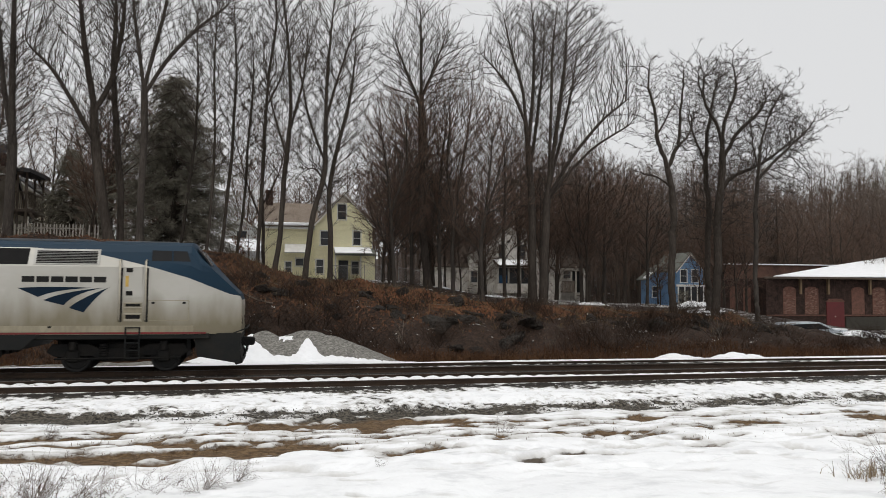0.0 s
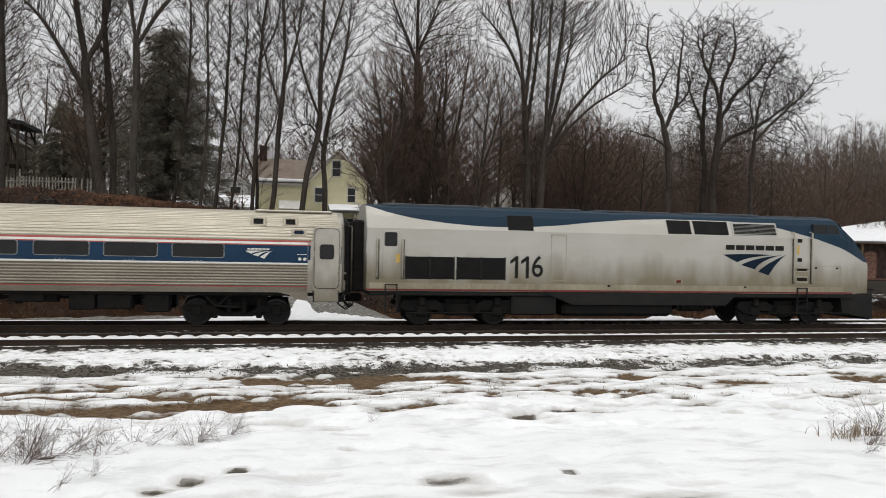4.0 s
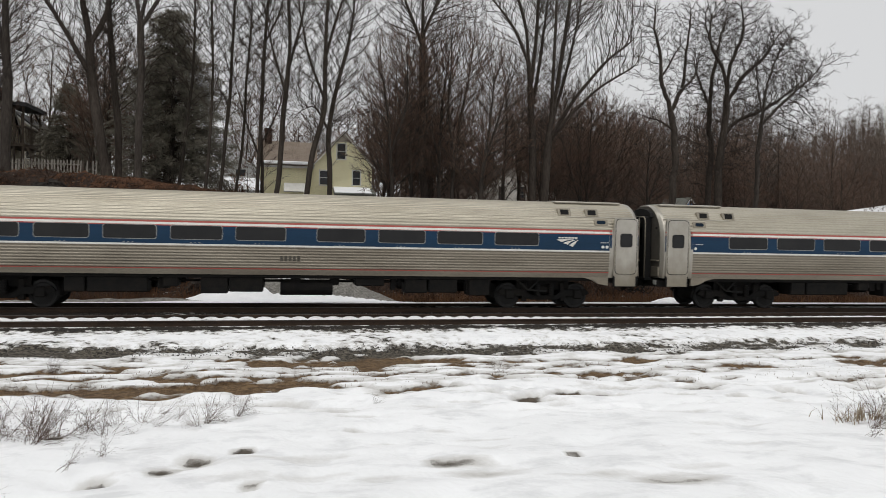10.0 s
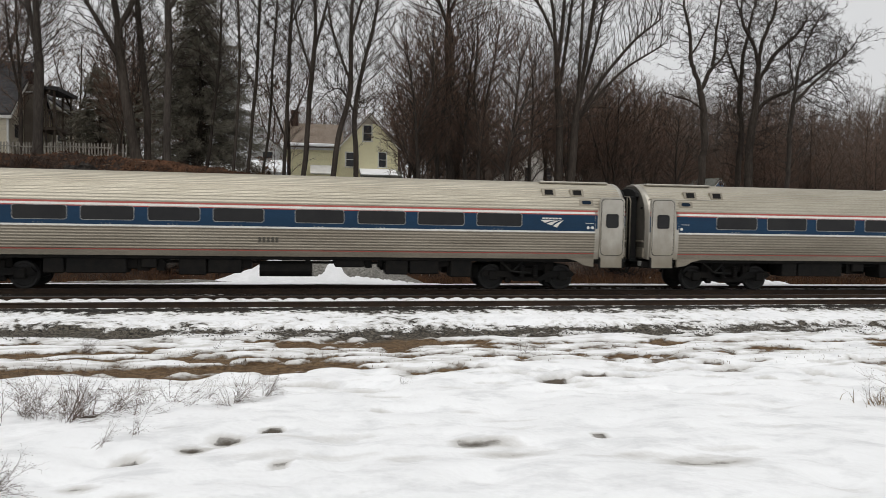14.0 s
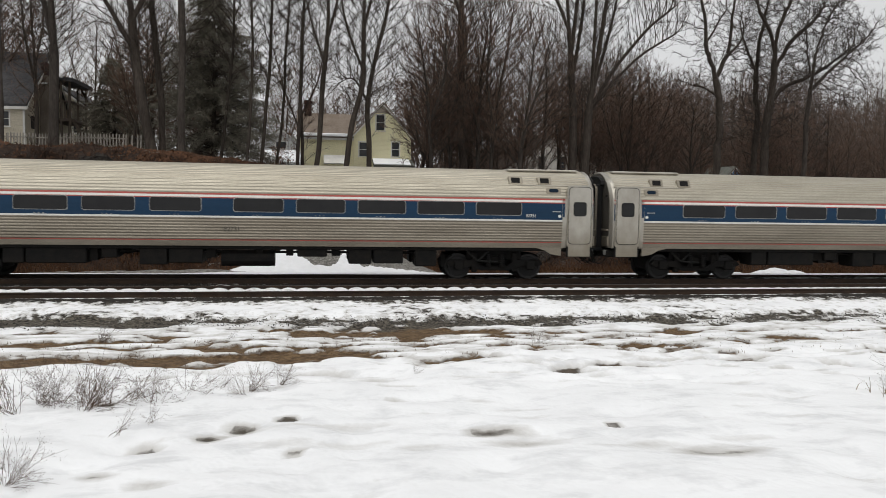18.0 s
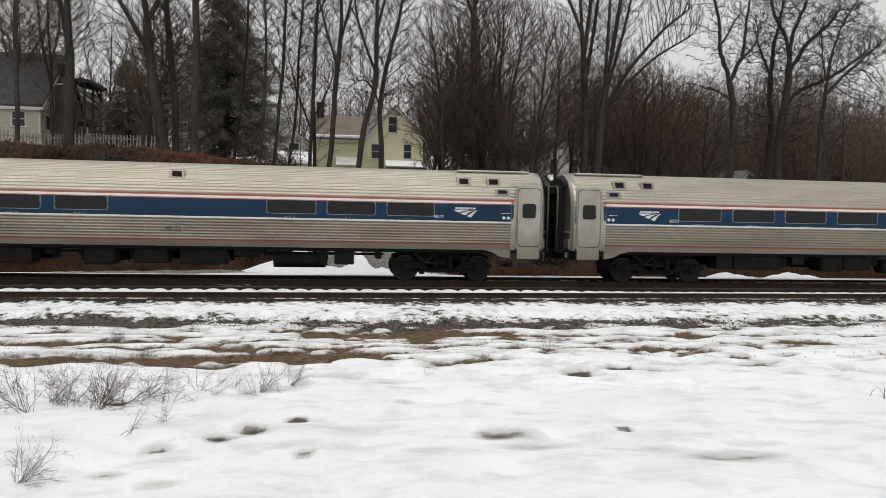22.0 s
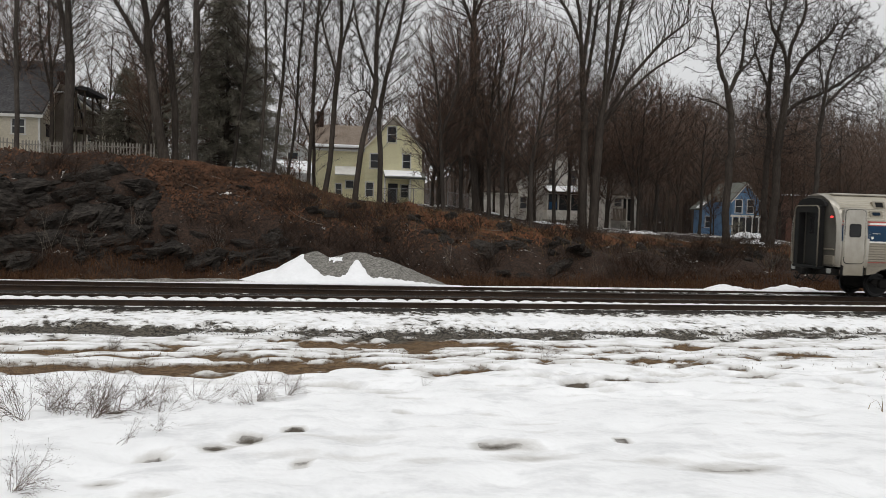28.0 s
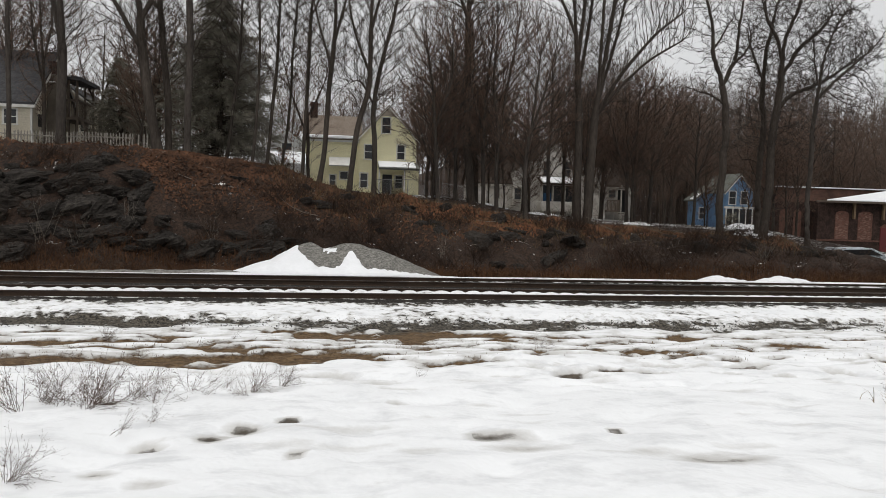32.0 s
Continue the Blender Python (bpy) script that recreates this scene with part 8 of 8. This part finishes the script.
M_DEADWOOD = mat("bleached_deadwood", (0.20, 0.165, 0.135), 0.9, 0, (0.11, 0.09, 0.072), 3, 0.7, 0.2)


def brush(seed, n, tall, wide, arch, fine=2, thick=0.0075, wild=0.14):
    """A bramble or weed clump: arching stems with side twigs."""
    rng = random.Random(seed)
    g = Geo()
    for i in range(n):
        a = rng.uniform(0, math.tau)
        d = Vector((math.cos(a) * arch, math.sin(a) * arch, 1)).normalized()
        L = tall * rng.uniform(0.5, 1.2)
        p = Vector((rng.gauss(0, wide * 0.3), rng.gauss(0, wide * 0.3), -0.05))
        pts, dirs, rad = grow(g, rng, p, d, L, thick * tall + 0.001, 0.002, 4, 3, wild, -0.07 * arch, False, True)
        for k in range(fine):
            j = rng.randint(1, 3)
            grow(g, rng, pts[j], turned(rng, dirs[j], radians(rng.uniform(25, 65))), L * rng.uniform(0.2, 0.45), rad[j] * 0.7, 0.002, 2, 3, 0.16, 0.0, False, True)
    return g


M_FOOT = mat("russet_brush_stems", (0.082, 0.043, 0.028), 0.95, 0, (0.045, 0.027, 0.019), 0.6, 0.8, spread=0.2)
FOOT = [brush(260 + k, 26, 0.9, 0.8, 0.95, 4, 0.006, 0.2).mesh("russet_brush", M_FOOT) for k in range(4)]
rng = random.Random(18)
for i in range(210):
    x, y = rng.uniform(-30, 56), rng.uniform(36.0, 39.6)
    o = tagged(new("russet_brush", FOOT[i % 4]), "low russet tangle of dead stems at the foot of the bank", "shrub", "russet brush at the foot of the bank")
    o.matrix_basis = pose(x, y, ground_z(x, y), 0, 0, rng.uniform(0, 360)) @ Matrix.Scale(rng.uniform(0.55, 1.15), 4)
for i in range(16):
    rr = random.Random(900 + i)
    x, y = rr.uniform(-9, 32), rr.uniform(39.5, 44.5)
    g = Geo()
    a = rr.uniform(-0.5, 0.5) + (math.pi if rr.random() < 0.5 else 0)
    tilt = ground_z(x + math.cos(a), y + math.sin(a)) - ground_z(x, y)
    pts, dirs, rad = grow(g, rr, Vector((0, 0, 0.12)), Vector((math.cos(a), math.sin(a), tilt)).normalized(), rr.uniform(1.2, 2.6), 0.028, 0.008, 6, 5, 0.13, 0.0, True)
    for k in range(4):
        j = rr.randint(1, 4)
        grow(g, rr, pts[j], turned(rr, dirs[j], radians(rr.uniform(25, 60))), rr.uniform(0.4, 1.0), rad[j] * 0.6, 0.004, 4, 4, 0.15, 0.0, False, True)
    tagged(part("fallen_branch", g, M_DEADWOOD, None, "", False, pose(x, y, ground_z(x, y))), "bleached dead branch lying on the bank", "branch", "fallen branches on the bank")
BRUSH = [brush(200 + k, 22, 1.35, 1.0, 0.75, 3).mesh("bramble", M_SHRUB) for k in range(5)]
rng = random.Random(8)
for i in range(298):
    x, y = rng.uniform(-3, 46), rng.uniform(37.6, 45.0)
    if i > 225:
        x, y = rng.uniform(-28, -3), rng.uniform(37.6, 45)
    o = tagged(new("bramble", BRUSH[i % 5]), "leafless tangled bramble on the bank", "shrub", "brambles on the bank")
    o.matrix_basis = pose(x, y, ground_z(x, y), 0, 0, rng.uniform(0, 360)) @ Matrix.Scale(rng.uniform(0.6, 1.5) * (0.75 if x > 26 else 1), 4)

# pale slender shrubs before the ledge, and a young oak that has kept its leaves
M_PALE = mat("pale_shrub_stems", (0.17, 0.145, 0.12), 0.9, 0, (0.10, 0.085, 0.07), 1.5, 0.7)
PALE = [brush(500 + k, 7, 2.4, 0.5, 0.28, 5, 0.0045, 0.10).mesh("bare_shrub", M_PALE) for k in range(3)]
for i, (x, y, s) in enumerate(((-17.6, 38.6, 1.1), (-15.9, 38.2, 0.9), (-13.4, 38.8, 1.2), (-11.8, 38.4, 0.8), (-9.6, 38.9, 1.0), (-19.5, 38.7, 1.0), (-5.5, 38.6, 0.7), (6.0, 39.5, 0.8), (14.0, 39.2, 0.7), (24.0, 39.4, 0.8))):
    o = tagged(new("bare_shrub", PALE[i % 3]), "pale slender leafless shrub at the foot of the bank", "shrub", "pale shrubs at the foot of the bank")
    o.matrix_basis = pose(x, y, ground_z(x, y), 0, 0, 50 * i) @ Matrix.Scale(s, 4)


def young_oak(x, y, tall, seed):
    """A small oak with brown leaves still on its twigs."""
    rng = random.Random(seed)
    t = thing("young_oak", "young oak still carrying dry brown leaves", "tree", pose(x, y, ground_z(x, y)))
    g, leaves = Geo(), Geo()
    pts, dirs, rad = grow(g, rng, Vector((0, 0, -0.2)), Vector((0.02, 0, 1)), tall, 0.035, 0.01, 8, 5, 0.06, 0.04, True)
    for k in range(22):
        i = rng.randint(2, 7)
        q = grow(g, rng, pts[i], turned(rng, dirs[i], radians(rng.uniform(45, 80))), tall * rng.uniform(0.16, 0.34), 0.014, 0.004, 4, 4, 0.12, 0.03, False, True)
        for j in range(12):
            p = q[0][rng.randint(1, 4)] + Vector((rng.gauss(0, 0.09), rng.gauss(0, 0.09), rng.gauss(-0.04, 0.08)))
            u = turned(rng, Vector((0, 0, -1)), radians(rng.uniform(10, 80))) * rng.uniform(0.07, 0.13)
            w = u.orthogonal().normalized() * rng.uniform(0.025, 0.05)
            leaves.add([tuple(p), tuple(p + u * 0.5 + w), tuple(p + u), tuple(p + u * 0.5 - w)], [(0, 1, 2, 3)])
    part("trunk", g, M_BARK, t)
    part("foliage", leaves, M_OAKLEAF, t, "dry brown oak leaves")


young_oak(-2.6, 57, 3.6, 1)
young_oak(-3.3, 56, 2.0, 2)

# weeds that stick out of the snow near the camera
def weed(seed, n, tall, lean):
    """A dead weed: thin stems that fan out and droop, with side twigs and small seed heads."""
    rng = random.Random(seed)
    g = Geo()
    for i in range(n):
        a = rng.uniform(0, math.tau)
        k = rng.uniform(0.25, 1.5)
        d = Vector((math.cos(a) * k + lean, math.sin(a) * k, 1)).normalized()
        L = tall * rng.uniform(0.45, 1.25)
        pts, dirs, rad = grow(g, rng, Vector((rng.gauss(0, 0.05), rng.gauss(0, 0.05), -0.05)), d, L, 0.0030, 0.0011, 7, 3, 0.10, -0.05 * k, False, True)
        for q in range(rng.randint(3, 7)):
            j = rng.randint(2, 6)
            tp, td, tr = grow(g, rng, pts[j], turned(rng, dirs[j], radians(rng.uniform(20, 55))), L * rng.uniform(0.14, 0.36), rad[j] * 0.75, 0.0009, 4, 3, 0.16, -0.02, False, True)
            for w in range(2):
                e = tp[rng.randint(1, 4)]
                f, u, v = grow(g, rng, e, turned(rng, td[2], radians(rng.uniform(25, 70))), L * rng.uniform(0.04, 0.12), 0.0011, 0.0008, 2, 3, 0.2, 0.0, False, True)
                if rng.random() < 0.5:
                    p = f[-1]
                    g.tube([p, p + u[-1] * 0.008, p + u[-1] * 0.016], [0.002, 0.0042, 0.001], 4)
    return g


WEEDS = [weed(300 + k, (26, 12, 9, 13, 7)[k], 0.56, (0.45, -0.2, 0.5, 0.1, 0.8)[k]).mesh("dry_weed", M_WEED) for k in range(5)]
SPOTS = [(-2.75, 9.5, 0.9), (-3.6, 9.4, 0.9), (-4.4, 9.3, 1.0), (-3.15, 9.75, 0.8), (-1.3, 10.5, 0.7), (-0.55, 10.6, 0.6), (-4.0, 10.2, 0.9), (-1.75, 8.2, 0.6), (-2.54, 9.44, 1.0), (-2.3, 9.6, 0.9), (-3.33, 9.66, 0.9), (-3.37, 8.99, 1.0), (-2.35, 9.99, 0.8), (-1.73, 10.37, 0.85), (-1.57, 10.82, 0.7), (-0.92, 10.34, 0.6), (-3.58, 10.88, 0.9), (-3.0, 9.2, 0.8)]
SPOTS += [(-2.0, 9.6, 0.7), (-1.5, 9.9, 0.65), (-2.6, 8.9, 0.75), (-1.0, 9.9, 0.5), (-4.2, 9.8, 1.0), (-3.9, 8.6, 1.0), (-1.95, 7.65, 0.5), (-2.31, 6.01, 0.7), (-2.0, 10.1, 0.7), (-2.9, 10.4, 0.8), (1.41, 11.49, 0.3), (-1.92, 16.24, 0.55), (-4.56, 16.75, 0.6), (-3.08, 13.1, 0.6), (1.21, 15.75, 0.5), (4.39, 15.26, 0.6), (8.02, 9.46, 0.8), (7.5, 8.5, 0.7), (8.2, 9.18, 0.9), (8.9, 9.9, 0.9), (7.68, 9.28, 0.7), (6.95, 7.9, 0.55), (9.3, 9.2, 1.0)]
for i, (x, y, s) in enumerate(SPOTS):
    o = tagged(new("dry_weed", WEEDS[i % 5]), "dry branching weed standing in the snow", "weed", "weeds in the snow")
    o.matrix_basis = pose(x, y, ground_z(x, y), 0, 0, (67 * i) % 90 - 45) @ Matrix.Scale(s * (1.25, 0.9, 1.0)[i % 3], 4)
blades("dead_grass_tuft", 90, lambda r, n: (7.8 + r.normal(0, 0.22, n), 9.15 + r.normal(0, 0.14, n)), 0.22, M_TUFT, "pale dead grass tuft in the snow", "grass", 6, 0.006, 0.9)
blades("short_dead_grass", 3200, lambda r, n: (r.uniform(-16, 16, n), 13 + 4.6 * r.beta(1.6, 1.6, n)), 0.05, M_STRAW, "short dead grass in the bare strips", "grass", 7, 0.006, 0.9)
flakes("loose_ballast", 5000, lambda r, n: (r.uniform(-18, 34, n), 18.8 + 1.3 * r.beta(2, 2, n)), 0.022, M_STONE, "loose cinders and ballast stones", "stones", 9, 0.1)


def along(t):
    return float(np.interp(t, [r[0] for r in RUN], [r[1] for r in RUN]))


def motions():
    """The train rolls by from left to right; its wheels turn with it."""
    for c in (LOCO, *COACHES):
        walk(c, [(t, pose(s + c["offset"], LINE_Y, 0)) for t, s in RUN])
        del c["offset"]
    times = [i * 0.1 for i in range(321)]
    for w, a in SPINNING:
        rows = [(t, pose(a, 0, 0.397) @ Matrix.Rotation((along(t) - RUN[0][1]) / 0.457, 4, "Y")) for t in times]
        walk(w, rows)


motions()
